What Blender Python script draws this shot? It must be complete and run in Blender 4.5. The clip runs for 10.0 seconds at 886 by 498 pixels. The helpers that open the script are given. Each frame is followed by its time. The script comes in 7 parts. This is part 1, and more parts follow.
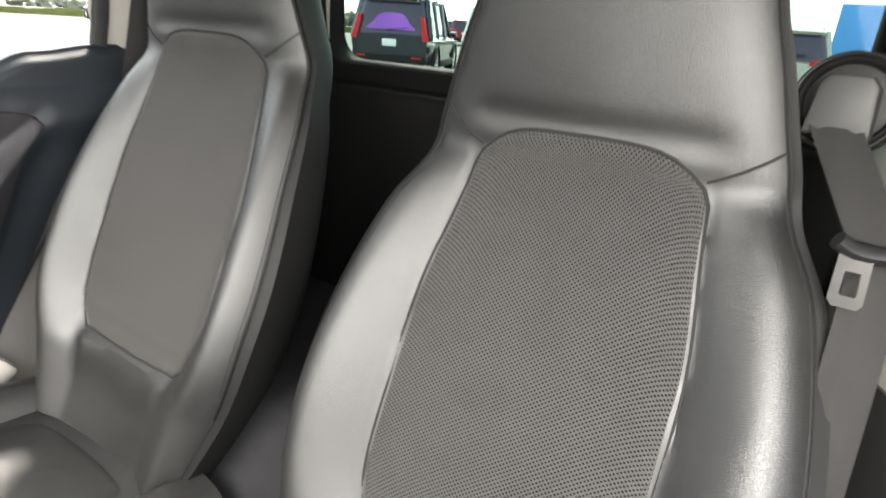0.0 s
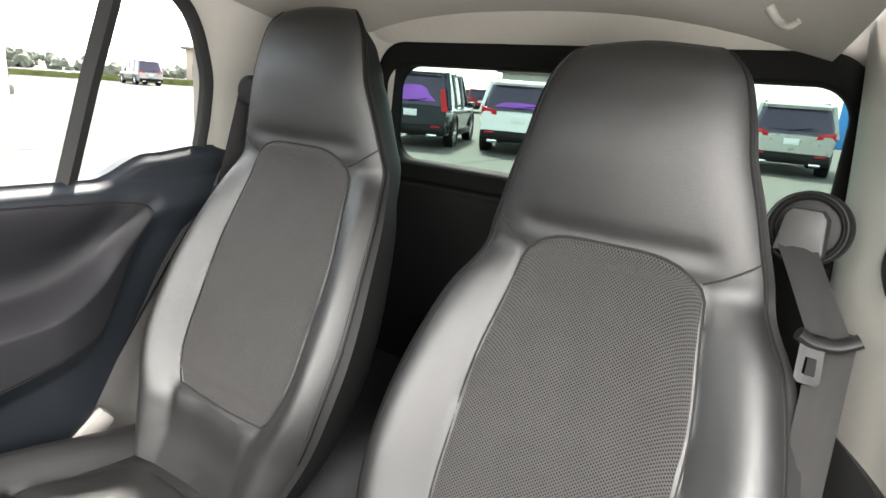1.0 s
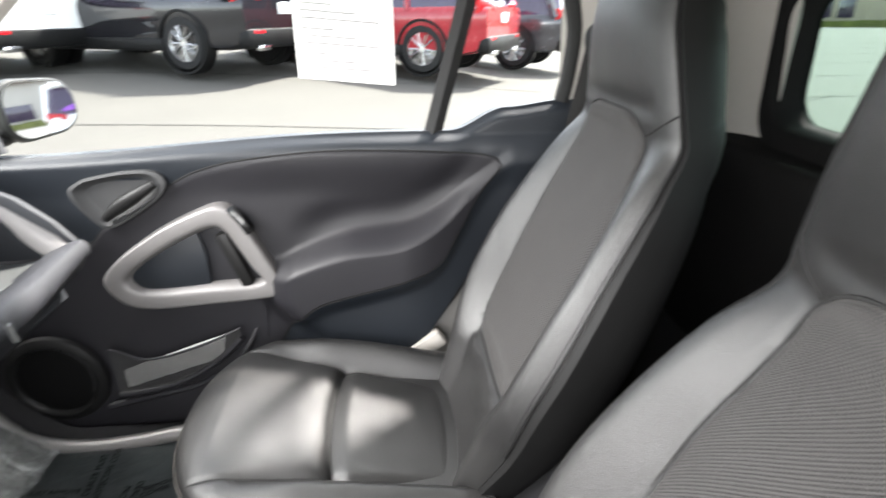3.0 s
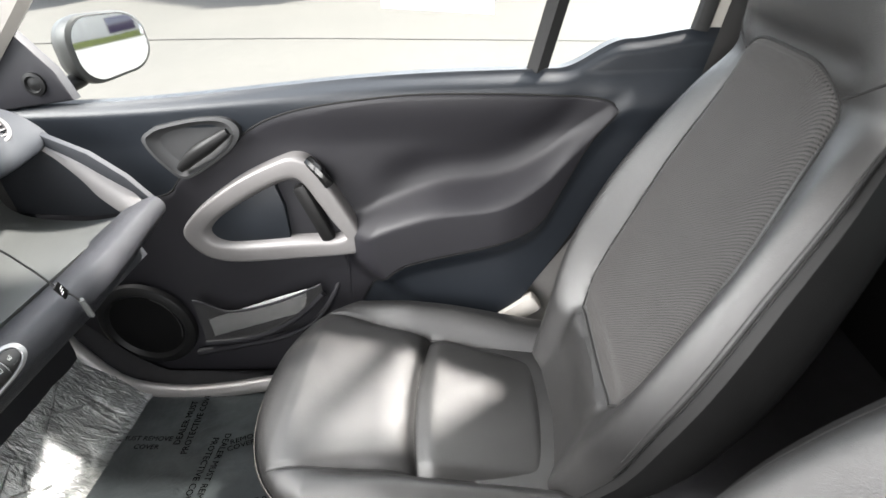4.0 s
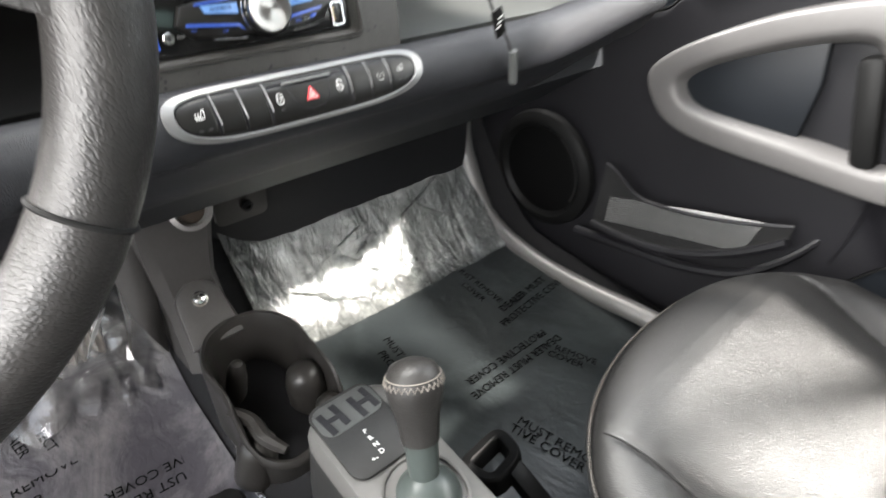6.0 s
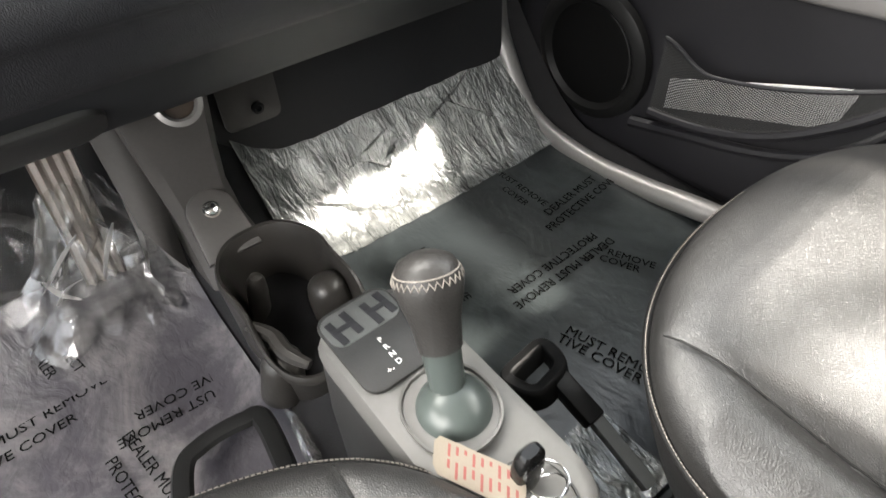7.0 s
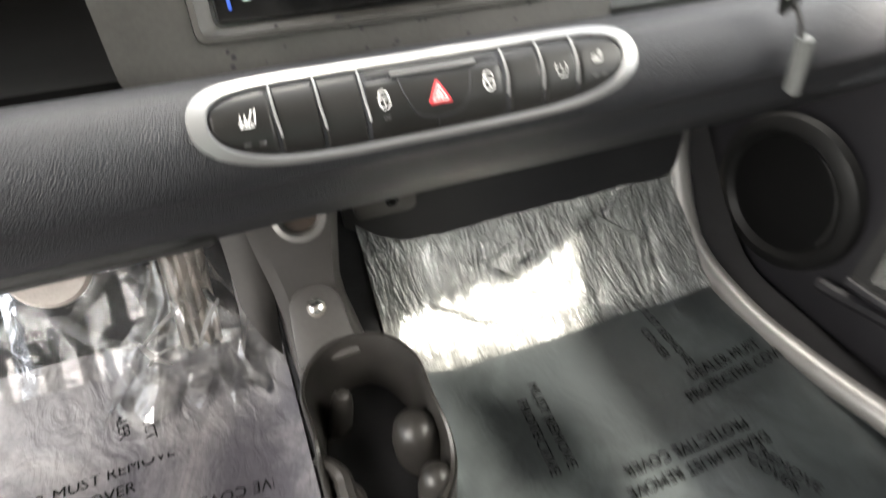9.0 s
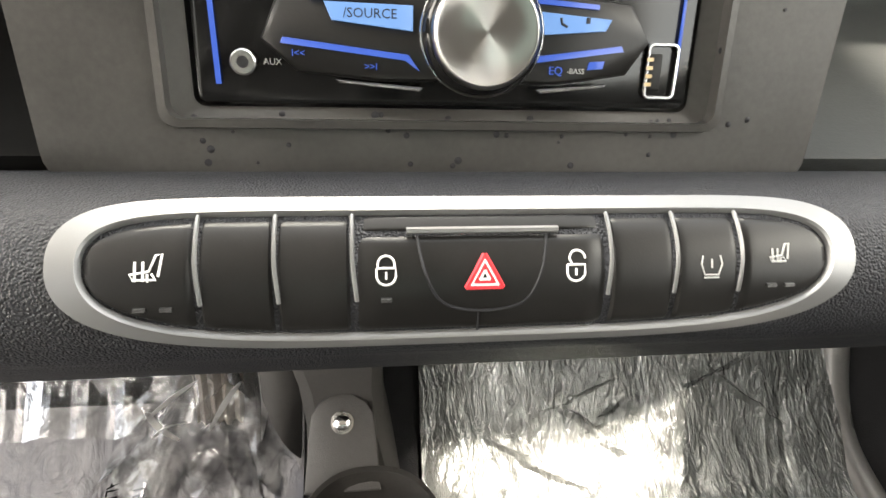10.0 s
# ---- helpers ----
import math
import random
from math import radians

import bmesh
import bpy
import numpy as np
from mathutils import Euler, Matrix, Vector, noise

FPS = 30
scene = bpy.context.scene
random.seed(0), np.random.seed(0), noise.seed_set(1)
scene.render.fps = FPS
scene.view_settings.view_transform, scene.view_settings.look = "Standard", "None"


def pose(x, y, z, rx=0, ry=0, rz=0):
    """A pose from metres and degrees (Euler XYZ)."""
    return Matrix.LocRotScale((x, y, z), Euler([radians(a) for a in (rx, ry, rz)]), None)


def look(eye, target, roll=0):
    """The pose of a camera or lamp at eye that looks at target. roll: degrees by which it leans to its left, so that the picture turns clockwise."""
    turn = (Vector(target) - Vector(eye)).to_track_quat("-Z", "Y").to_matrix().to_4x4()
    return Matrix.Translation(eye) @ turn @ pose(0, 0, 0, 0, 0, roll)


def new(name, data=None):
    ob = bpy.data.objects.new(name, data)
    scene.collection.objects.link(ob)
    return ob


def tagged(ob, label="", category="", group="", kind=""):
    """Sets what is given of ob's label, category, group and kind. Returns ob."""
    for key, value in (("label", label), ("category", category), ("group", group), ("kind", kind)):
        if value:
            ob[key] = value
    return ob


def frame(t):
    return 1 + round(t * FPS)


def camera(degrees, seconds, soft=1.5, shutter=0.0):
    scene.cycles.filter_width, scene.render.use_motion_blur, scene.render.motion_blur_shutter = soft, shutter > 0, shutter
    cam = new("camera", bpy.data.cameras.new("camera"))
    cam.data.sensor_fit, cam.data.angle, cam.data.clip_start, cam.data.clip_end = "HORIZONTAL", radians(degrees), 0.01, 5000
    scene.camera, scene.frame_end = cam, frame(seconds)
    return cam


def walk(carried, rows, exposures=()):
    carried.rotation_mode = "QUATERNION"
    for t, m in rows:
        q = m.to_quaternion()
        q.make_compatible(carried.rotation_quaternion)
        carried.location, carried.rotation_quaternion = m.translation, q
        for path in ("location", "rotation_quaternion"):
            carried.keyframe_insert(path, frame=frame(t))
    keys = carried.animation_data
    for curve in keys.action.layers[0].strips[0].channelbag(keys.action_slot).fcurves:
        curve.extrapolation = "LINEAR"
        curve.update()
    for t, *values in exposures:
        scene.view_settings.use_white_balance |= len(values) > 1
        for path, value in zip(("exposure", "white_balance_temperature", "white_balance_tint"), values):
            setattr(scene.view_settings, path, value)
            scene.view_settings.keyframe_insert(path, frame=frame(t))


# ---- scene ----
cam = camera(74.9, 10.0, shutter=0.4)
PATH = [
    (0, (0.56, 0.393, 0.893), (-0.434, 1.972, 0.174), 3.9),
    (0.5, (0.599, 0.249, 0.954), (-0.444, 1.851, 0.365), 4.3),
    (1, (0.599, 0.206, 0.987), (-0.479, 1.807, 0.462), 4.5),
    (1.5, (0.587, 0.206, 0.989), (-0.514, 1.804, 0.503), 4.4),
    (2, (0.589, 0.204, 0.986), (-0.607, 1.728, 0.49), 3.8),
    (2.2, (0.601, 0.246, 0.995), (-0.746, 1.622, 0.453), 2.8),
    (2.5, (0.652, 0.418, 0.99), (-1.008, 1.345, 0.371), 1.1),
    (2.7, (0.671, 0.541, 1.006), (-1.108, 1.125, 0.302), 0.1),
    (3, (0.653, 0.653, 1.006), (-1.191, 0.806, 0.249), -0.4),
    (3.2, (0.63, 0.656, 1.034), (-1.188, 0.676, 0.2), -1.6),
    (4.3, (0.429, 0.626, 1.038), (-1.248, 0.438, -0.036), -2.7),
    (4.5, (0.426, 0.636, 1.035), (-1.224, 0.346, -0.057), -2.2),
    (5, (0.445, 0.598, 0.97), (-1.044, -0.134, -0.147), 0.4),
    (5.2, (0.412, 0.529, 0.893), (-1.005, -0.337, -0.222), 2.6),
    (5.5, (0.329, 0.476, 0.846), (-0.923, -0.579, -0.302), 2.6),
    (6, (0.232, 0.404, 0.736), (-0.887, -0.722, -0.48), 5.4),
    (6.2, (0.208, 0.375, 0.71), (-0.79, -0.771, -0.592), 3.4),
    (7.3, (0.175, 0.409, 0.645), (-0.674, -0.682, -0.8), -2.2),
    (7.5, (0.173, 0.422, 0.655), (-0.64, -0.655, -0.822), -2.4),
    (8, (0.17, 0.425, 0.653), (-0.603, -0.624, -0.865), -2.7),
    (8.5, (0.164, 0.401, 0.649), (-0.565, -0.759, -0.807), -2.2),
    (9, (0.099, 0.25, 0.673), (-0.467, -1.135, -0.654), 0.5),
    (9.5, (0.067, 0.156, 0.666), (-0.303, -1.406, -0.527), 3.2),
    (9.8, (0.039, 0.136, 0.646), (-0.248, -1.464, -0.52), 4.1),
    (10, (0.033, 0.13, 0.643), (-0.218, -1.471, -0.529), 4.3),
]
walk(cam, [(t, look(eye, target, roll)) for t, eye, target, roll in PATH],
     exposures=[(0.0, 2.85, 6800, 10), (2.0, 2.7, 6550, 10), (3.0, 2.86, 6500, 11), (4.5, 2.82, 6500, 11), (5.0, 2.74, 6500, 11), (6.0, 2.85, 6600, 10), (7.5, 3.18, 6900, 10), (9.0, 3.45, 7000, 10), (10.0, 3.08, 7250, 10)])

# ---- light ----
world = bpy.data.worlds.new("sky")
scene.world = world
world.use_nodes = True
_wn = world.node_tree
_wn.nodes.clear()
_sky = _wn.nodes.new("ShaderNodeTexSky")
_sky.sky_type, _sky.sun_disc = "NISHITA", False
_sky.sun_elevation, _sky.sun_rotation = radians(51), radians(-42.5)
_sky.air_density, _sky.dust_density, _sky.ozone_density = 1.0, 2.0, 1.0
_hs = _wn.nodes.new("ShaderNodeHueSaturation")
_hs.inputs["Saturation"].default_value = 0.35
_bg = _wn.nodes.new("ShaderNodeBackground")
_bg.inputs["Strength"].default_value = 0.15
_out = _wn.nodes.new("ShaderNodeOutputWorld")
_wn.links.new(_sky.outputs[0], _hs.inputs["Color"])
_wn.links.new(_hs.outputs[0], _bg.inputs[0])
_wn.links.new(_bg.outputs[0], _out.inputs[0])

sun = new("sun", bpy.data.lights.new("sun", "SUN"))
sun.data.energy, sun.data.angle, sun.data.color = 3.2, radians(4), (1.0, 0.96, 0.9)
sun.matrix_world = look((-0.55, 0.6, 1.0), (0, 0, 0))


def sky_lamp(name, eye, target, w, h, watts):
    """The sky's light through an opening of the car."""
    ob = new(name, bpy.data.lights.new(name, "AREA"))
    ob.data.shape, ob.data.size, ob.data.size_y, ob.data.energy = "RECTANGLE", w, h, watts
    ob.data.color = (1.0, 0.98, 0.95)
    ob.matrix_world = look(eye, target)
    return ob


sky_lamp("doorway_sky", (0.76, 0.2, 0.86), (-0.2, 0.45, 0.45), 1.05, 0.6, 6.5)
sky_lamp("passenger_window_sky", (-2.3, 0.75, 2.6), (0.3, 0.75, 0.6), 1.8, 1.1, 12)
sky_lamp("windscreen_sky", (0.2, -1.6, 2.2), (0.2, 0.5, 0.5), 2.0, 1.5, 75)


# ---- materials ----
def nodes_of(name):
    m = bpy.data.materials.new(name)
    m.use_nodes = True
    t = m.node_tree
    return m, t, t.nodes["Principled BSDF"]


def surface(name, colour, rough=0.5, metal=0.0, vary=0.15, vary_scale=9.0, grain=0.0, grain_scale=900.0,
            cells=0.0, cell_scale=700.0, rough_vary=0.1, coat=0.0, spec=0.3, wear=None, hide=0.0):
    """A surface with colour and gloss that vary at two scales, and fine relief."""
    m, t, b = nodes_of(name)
    L = t.links.new
    tc = t.nodes.new("ShaderNodeTexCoord")
    n1 = t.nodes.new("ShaderNodeTexNoise")
    n1.inputs["Scale"].default_value, n1.inputs["Detail"].default_value = vary_scale, 5
    L(tc.outputs["Object"], n1.inputs["Vector"])
    n2 = t.nodes.new("ShaderNodeTexNoise")
    n2.inputs["Scale"].default_value, n2.inputs["Detail"].default_value = vary_scale * 22, 3
    L(tc.outputs["Object"], n2.inputs["Vector"])
    add = t.nodes.new("ShaderNodeMath")
    add.operation = "MULTIPLY_ADD"
    add.inputs[1].default_value = 0.4
    L(n2.outputs[0], add.inputs[0])
    L(n1.outputs[0], add.inputs[2])
    mix = t.nodes.new("ShaderNodeMix")
    mix.data_type = "RGBA"
    lo = [c * (1 - vary) for c in colour]
    hi = [min(1, c * (1 + vary)) for c in (wear or colour)]
    mix.inputs["A"].default_value, mix.inputs["B"].default_value = (*lo, 1), (*hi, 1)
    rng = t.nodes.new("ShaderNodeMapRange")
    rng.inputs["From Min"].default_value, rng.inputs["From Max"].default_value = 0.4, 1.0
    L(add.outputs[0], rng.inputs[0])
    L(rng.outputs[0], mix.inputs["Factor"])
    L(mix.outputs["Result"], b.inputs["Base Color"])
    rr = t.nodes.new("ShaderNodeMapRange")
    rr.inputs["To Min"].default_value, rr.inputs["To Max"].default_value = max(0.02, rough - rough_vary), min(1, rough + rough_vary)
    L(n1.outputs[0], rr.inputs[0])
    L(rr.outputs[0], b.inputs["Roughness"])
    b.inputs["Metallic"].default_value = metal
    b.inputs["Coat Weight"].default_value = coat
    b.inputs["Specular IOR Level"].default_value = spec
    last = None
    if grain:
        g = t.nodes.new("ShaderNodeTexNoise")
        g.inputs["Scale"].default_value, g.inputs["Detail"].default_value = grain_scale, 2
        L(tc.outputs["Object"], g.inputs["Vector"])
        bu = t.nodes.new("ShaderNodeBump")
        bu.inputs["Strength"].default_value, bu.inputs["Distance"].default_value = grain, 0.001
        L(g.outputs[0], bu.inputs["Height"])
        last = bu
    if cells:
        v = t.nodes.new("ShaderNodeTexVoronoi")
        v.feature = "SMOOTH_F1"
        v.inputs["Scale"].default_value = cell_scale
        L(tc.outputs["Object"], v.inputs["Vector"])
        bu = t.nodes.new("ShaderNodeBump")
        bu.invert = True
        bu.inputs["Strength"].default_value, bu.inputs["Distance"].default_value = cells, 0.001
        L(v.outputs["Distance"], bu.inputs["Height"])
        if last:
            L(last.outputs[0], bu.inputs["Normal"])
        last = bu
    if hide:
        v = t.nodes.new("ShaderNodeTexVoronoi")
        v.feature = "DISTANCE_TO_EDGE"
        v.inputs["Scale"].default_value = cell_scale
        wob = t.nodes.new("ShaderNodeTexNoise")
        wob.inputs["Scale"].default_value = cell_scale * 0.4
        L(tc.outputs["Object"], wob.inputs["Vector"])
        warp = t.nodes.new("ShaderNodeMix")
        warp.data_type = "VECTOR"
        warp.inputs["Factor"].default_value = 0.002
        L(tc.outputs["Object"], warp.inputs["A"])
        L(wob.outputs["Color"], warp.inputs["B"])
        L(warp.outputs["Result"], v.inputs["Vector"])
        mr = t.nodes.new("ShaderNodeMapRange")
        mr.interpolation_type = "SMOOTHSTEP"
        mr.inputs["From Max"].default_value = 0.3
        L(v.outputs["Distance"], mr.inputs[0])
        bu = t.nodes.new("ShaderNodeBump")
        bu.inputs["Strength"].default_value, bu.inputs["Distance"].default_value = hide, 0.0005
        L(mr.outputs[0], bu.inputs["Height"])
        if last:
            L(last.outputs[0], bu.inputs["Normal"])
        last = bu
    if last:
        L(last.outputs[0], b.inputs["Normal"])
    return m


def woven(name, colour, du, dv, rough=0.85, depth=0.5, dark=0.3):
    """A knitted or woven cloth: rows of staggered eyelets in the mesh's own metres (UV)."""
    m, t, b = nodes_of(name)
    L = t.links.new
    uv = t.nodes.new("ShaderNodeUVMap")
    sep = t.nodes.new("ShaderNodeSeparateXYZ")
    L(uv.outputs[0], sep.inputs[0])

    def wave(sock, k):
        mu = t.nodes.new("ShaderNodeMath")
        mu.operation = "MULTIPLY"
        mu.inputs[1].default_value = k
        L(sock, mu.inputs[0])
        si = t.nodes.new("ShaderNodeMath")
        si.operation = "COSINE"
        L(mu.outputs[0], si.inputs[0])
        return si.outputs[0]
    pr = t.nodes.new("ShaderNodeMath")
    pr.operation = "MULTIPLY"
    L(wave(sep.outputs[0], 2 * math.pi / du), pr.inputs[0])
    L(wave(sep.outputs[1], 2 * math.pi / dv), pr.inputs[1])
    rng = t.nodes.new("ShaderNodeMapRange")
    rng.inputs["From Min"].default_value, rng.inputs["From Max"].default_value = 0.05, 0.6
    L(pr.outputs[0], rng.inputs[0])
    tc = t.nodes.new("ShaderNodeTexCoord")
    n = t.nodes.new("ShaderNodeTexNoise")
    n.inputs["Scale"].default_value, n.inputs["Detail"].default_value = 14, 6
    L(tc.outputs["Object"], n.inputs["Vector"])
    base = t.nodes.new("ShaderNodeMix")
    base.data_type = "RGBA"
    base.inputs["A"].default_value = (*[c * 0.85 for c in colour], 1)
    base.inputs["B"].default_value = (*[c * 1.15 for c in colour], 1)
    L(n.outputs[0], base.inputs["Factor"])
    mix = t.nodes.new("ShaderNodeMix")
    mix.data_type = "RGBA"
    mix.inputs["B"].default_value = (*[c * dark for c in colour], 1)
    L(base.outputs["Result"], mix.inputs["A"])
    L(rng.outputs[0], mix.inputs["Factor"])
    L(mix.outputs["Result"], b.inputs["Base Color"])
    bu = t.nodes.new("ShaderNodeBump")
    bu.invert = True
    bu.inputs["Strength"].default_value, bu.inputs["Distance"].default_value = depth, 0.001
    L(rng.outputs[0], bu.inputs["Height"])
    L(bu.outputs[0], b.inputs["Normal"])
    b.inputs["Roughness"].default_value = rough
    b.inputs["Specular IOR Level"].default_value = 0.12
    b.inputs["Sheen Weight"].default_value, b.inputs["Sheen Roughness"].default_value = 0.06, 0.45
    return m


def netting(name, colour, du, dv):
    """A net of thin cords with open eyes, in the mesh's own metres (UV)."""
    m = woven(name, colour, du, dv, 0.7, 0.6, 0.5)
    t = m.node_tree
    b = t.nodes["Principled BSDF"]
    eye = next(n for n in t.nodes if n.type == "MAP_RANGE")
    inv = t.nodes.new("ShaderNodeMath")
    inv.operation = "SUBTRACT"
    inv.inputs[0].default_value = 1.0
    t.links.new(eye.outputs[0], inv.inputs[1])
    t.links.new(inv.outputs[0], b.inputs["Alpha"])
    return m


def cling(name, under, milky, rough, crease, scale, stretch, spec=0.6, sheen=0.0, metal=0.0):
    """Clear film lying on a dark floor: the floor's colour through it, milky scuffs, and a glossy creased skin."""
    m, t, b = nodes_of(name)
    L = t.links.new
    tc = t.nodes.new("ShaderNodeTexCoord")
    mp = t.nodes.new("ShaderNodeMapping")
    mp.inputs["Scale"].default_value = stretch
    L(tc.outputs["Object"], mp.inputs[0])
    scuff = t.nodes.new("ShaderNodeTexNoise")
    scuff.inputs["Scale"].default_value, scuff.inputs["Detail"].default_value, scuff.inputs["Roughness"].default_value, scuff.inputs["Distortion"].default_value = scale, 9, 0.68, 0.6
    L(tc.outputs["Object"], scuff.inputs["Vector"])
    rg = t.nodes.new("ShaderNodeMapRange")
    rg.inputs["From Min"].default_value, rg.inputs["From Max"].default_value = 0.48, 0.78
    L(scuff.outputs[0], rg.inputs[0])
    mc = t.nodes.new("ShaderNodeMix")
    mc.data_type = "RGBA"
    mc.inputs["A"].default_value, mc.inputs["B"].default_value = (*under, 1), (*milky, 1)
    L(rg.outputs[0], mc.inputs["Factor"])
    L(mc.outputs["Result"], b.inputs["Base Color"])
    last = None
    for k, depth, dist in ((1.0, 0.016, 1.2), (4.5, 0.005, 2.2), (17.0, 0.0014, 1.0)):
        n = t.nodes.new("ShaderNodeTexNoise")
        n.inputs["Scale"].default_value, n.inputs["Detail"].default_value, n.inputs["Distortion"].default_value = scale * k, 3, dist
        L(mp.outputs[0], n.inputs["Vector"])
        bu = t.nodes.new("ShaderNodeBump")
        bu.inputs["Strength"].default_value, bu.inputs["Distance"].default_value = crease, depth
        L(n.outputs[0], bu.inputs["Height"])
        if last:
            L(last.outputs[0], bu.inputs["Normal"])
        last = bu
    L(last.outputs[0], b.inputs["Normal"])
    b.inputs["Roughness"].default_value = rough
    b.inputs["Specular IOR Level"].default_value = spec
    b.inputs["Metallic"].default_value = metal
    b.inputs["Coat Weight"].default_value = sheen
    b.inputs["Coat Roughness"].default_value = rough
    return m


def clear_film(name, gloss=1.0, haze=0.07):
    """Thin clear plastic: see-through, a little hazy, with a glossy skin."""
    m, t, b = nodes_of(name)
    t.nodes.remove(b)
    L = t.links.new
    tc = t.nodes.new("ShaderNodeTexCoord")
    n = t.nodes.new("ShaderNodeTexNoise")
    n.inputs["Scale"].default_value, n.inputs["Detail"].default_value, n.inputs["Distortion"].default_value = 38, 3, 1.2
    L(tc.outputs["Object"], n.inputs["Vector"])
    bu = t.nodes.new("ShaderNodeBump")
    bu.inputs["Strength"].default_value, bu.inputs["Distance"].default_value = 0.5, 0.004
    L(n.outputs[0], bu.inputs["Height"])
    see, dull, shine = t.nodes.new("ShaderNodeBsdfTransparent"), t.nodes.new("ShaderNodeBsdfDiffuse"), t.nodes.new("ShaderNodeBsdfGlossy")
    see.inputs["Color"].default_value = (0.93, 0.93, 0.92, 1)
    dull.inputs["Color"].default_value = (0.6, 0.58, 0.57, 1)
    shine.inputs["Roughness"].default_value = 0.1
    L(bu.outputs[0], shine.inputs["Normal"])
    fr = t.nodes.new("ShaderNodeFresnel")
    fr.inputs["IOR"].default_value = 1.6
    L(bu.outputs[0], fr.inputs["Normal"])
    mul = t.nodes.new("ShaderNodeMath")
    mul.operation, mul.use_clamp = "MULTIPLY", True
    mul.inputs[1].default_value = gloss
    L(fr.outputs[0], mul.inputs[0])
    a, c = t.nodes.new("ShaderNodeMixShader"), t.nodes.new("ShaderNodeMixShader")
    a.inputs[0].default_value = haze
    L(see.outputs[0], a.inputs[1])
    L(dull.outputs[0], a.inputs[2])
    L(mul.outputs[0], c.inputs[0])
    L(a.outputs[0], c.inputs[1])
    L(shine.outputs[0], c.inputs[2])
    out = [q for q in t.nodes if q.type == "OUTPUT_MATERIAL"][0]
    L(c.outputs[0], out.inputs[0])
    return m


def glass(name, tint=(1, 1, 1), clear=0.005):
    """A thin pane: mostly see-through, with a clear gloss."""
    m = bpy.data.materials.new(name)
    m.use_nodes = True
    t = m.node_tree
    t.nodes.clear()
    o = t.nodes.new("ShaderNodeOutputMaterial")
    tr = t.nodes.new("ShaderNodeBsdfTransparent")
    tr.inputs[0].default_value = (*tint, 1)
    gl = t.nodes.new("ShaderNodeBsdfGlossy")
    gl.inputs["Roughness"].default_value = 0.01
    mx = t.nodes.new("ShaderNodeMixShader")
    mx.inputs[0].default_value = clear
    t.links.new(tr.outputs[0], mx.inputs[1])
    t.links.new(gl.outputs[0], mx.inputs[2])
    t.links.new(mx.outputs[0], o.inputs[0])
    return m


def glow(name, colour, power):
    m, t, b = nodes_of(name)
    b.inputs["Base Color"].default_value = (*[c * 0.15 for c in colour], 1)
    b.inputs["Emission Color"].default_value = (*colour, 1)
    b.inputs["Emission Strength"].default_value = power
    b.inputs["Roughness"].default_value = 0.3
    return m


LEATHER = surface("black_leather", (0.006, 0.006, 0.006), 0.43, vary=0.25, vary_scale=5, hide=0.36, cell_scale=540, grain=0.05, grain_scale=160, rough_vary=0.06, spec=0.6, wear=(0.01, 0.0098, 0.0095))
RIMLEATHER = surface("rim_leather", (0.016, 0.015, 0.0147), 0.42, vary=0.3, vary_scale=12, hide=0.32, cell_scale=480, rough_vary=0.1, spec=0.6, wear=(0.028, 0.026, 0.025))
LEATHER_SIDE = surface("plain_leather", (0.005, 0.005, 0.005), 0.6, vary=0.2, vary_scale=6, cells=0.15, cell_scale=600, spec=0.16)
MESHCLOTH = woven("seat_mesh_cloth", (0.035, 0.0338, 0.033), 0.0062, 0.0056, 0.9, 0.9, 0.04)
SEAM = surface("dark_thread", (0.008, 0.008, 0.008), 0.9)
STITCH = surface("grey_thread", (0.16, 0.145, 0.13), 0.8)
DASH = surface("soft_dash_plastic", (0.013, 0.0145, 0.0175), 0.62, vary=0.2, vary_scale=4, cells=0.25, cell_scale=1100, rough_vary=0.06)
DOORSKIN = surface("moulded_door_plastic", (0.0095, 0.0092, 0.0112), 0.52, vary=0.15, vary_scale=3, cells=0.2, cell_scale=1000, rough_vary=0.07)
DOORTOP = surface("soft_door_top", (0.03, 0.0305, 0.0312), 0.6, vary=0.12, vary_scale=4, cells=0.2, cell_scale=1000)
DOORLOW = surface("blue_black_door_plastic", (0.01, 0.0122, 0.0155), 0.45, vary=0.12, vary_scale=3, cells=0.2, cell_scale=1000)
GREYPLASTIC = surface("dark_grey_plastic", (0.023, 0.023, 0.0226), 0.5, vary=0.18, vary_scale=6, cells=0.2, cell_scale=900)
CUPPLASTIC = surface("worn_black_plastic", (0.022, 0.0205, 0.019), 0.36, vary=0.3, vary_scale=11, cells=0.2, cell_scale=700, rough_vary=0.12)
FOOTPLASTIC = surface("warm_grey_plastic", (0.048, 0.045, 0.043), 0.5, vary=0.2, vary_scale=9, cells=0.2, cell_scale=900)
GRILLE = surface("black_speaker_cloth", (0.003, 0.003, 0.003), 0.8, vary=0.2, spec=0.1)
FILMINK = surface("black_film_print", (0.003, 0.003, 0.003), 0.9, vary=0.2, spec=0.05)
BLACKPLASTIC = surface("black_plastic", (0.008, 0.008, 0.008), 0.45, vary=0.2, spec=0.15)
GLOSSBLACK = surface("gloss_black_plastic", (0.006, 0.006, 0.006), 0.12, vary=0.2, rough_vary=0.05, grain=0.02, grain_scale=60)
KEYPLASTIC = surface("satin_black_keys", (0.01, 0.0095, 0.009), 0.38, vary=0.25, vary_scale=30, rough_vary=0.08, grain=0.03, grain_scale=1500)
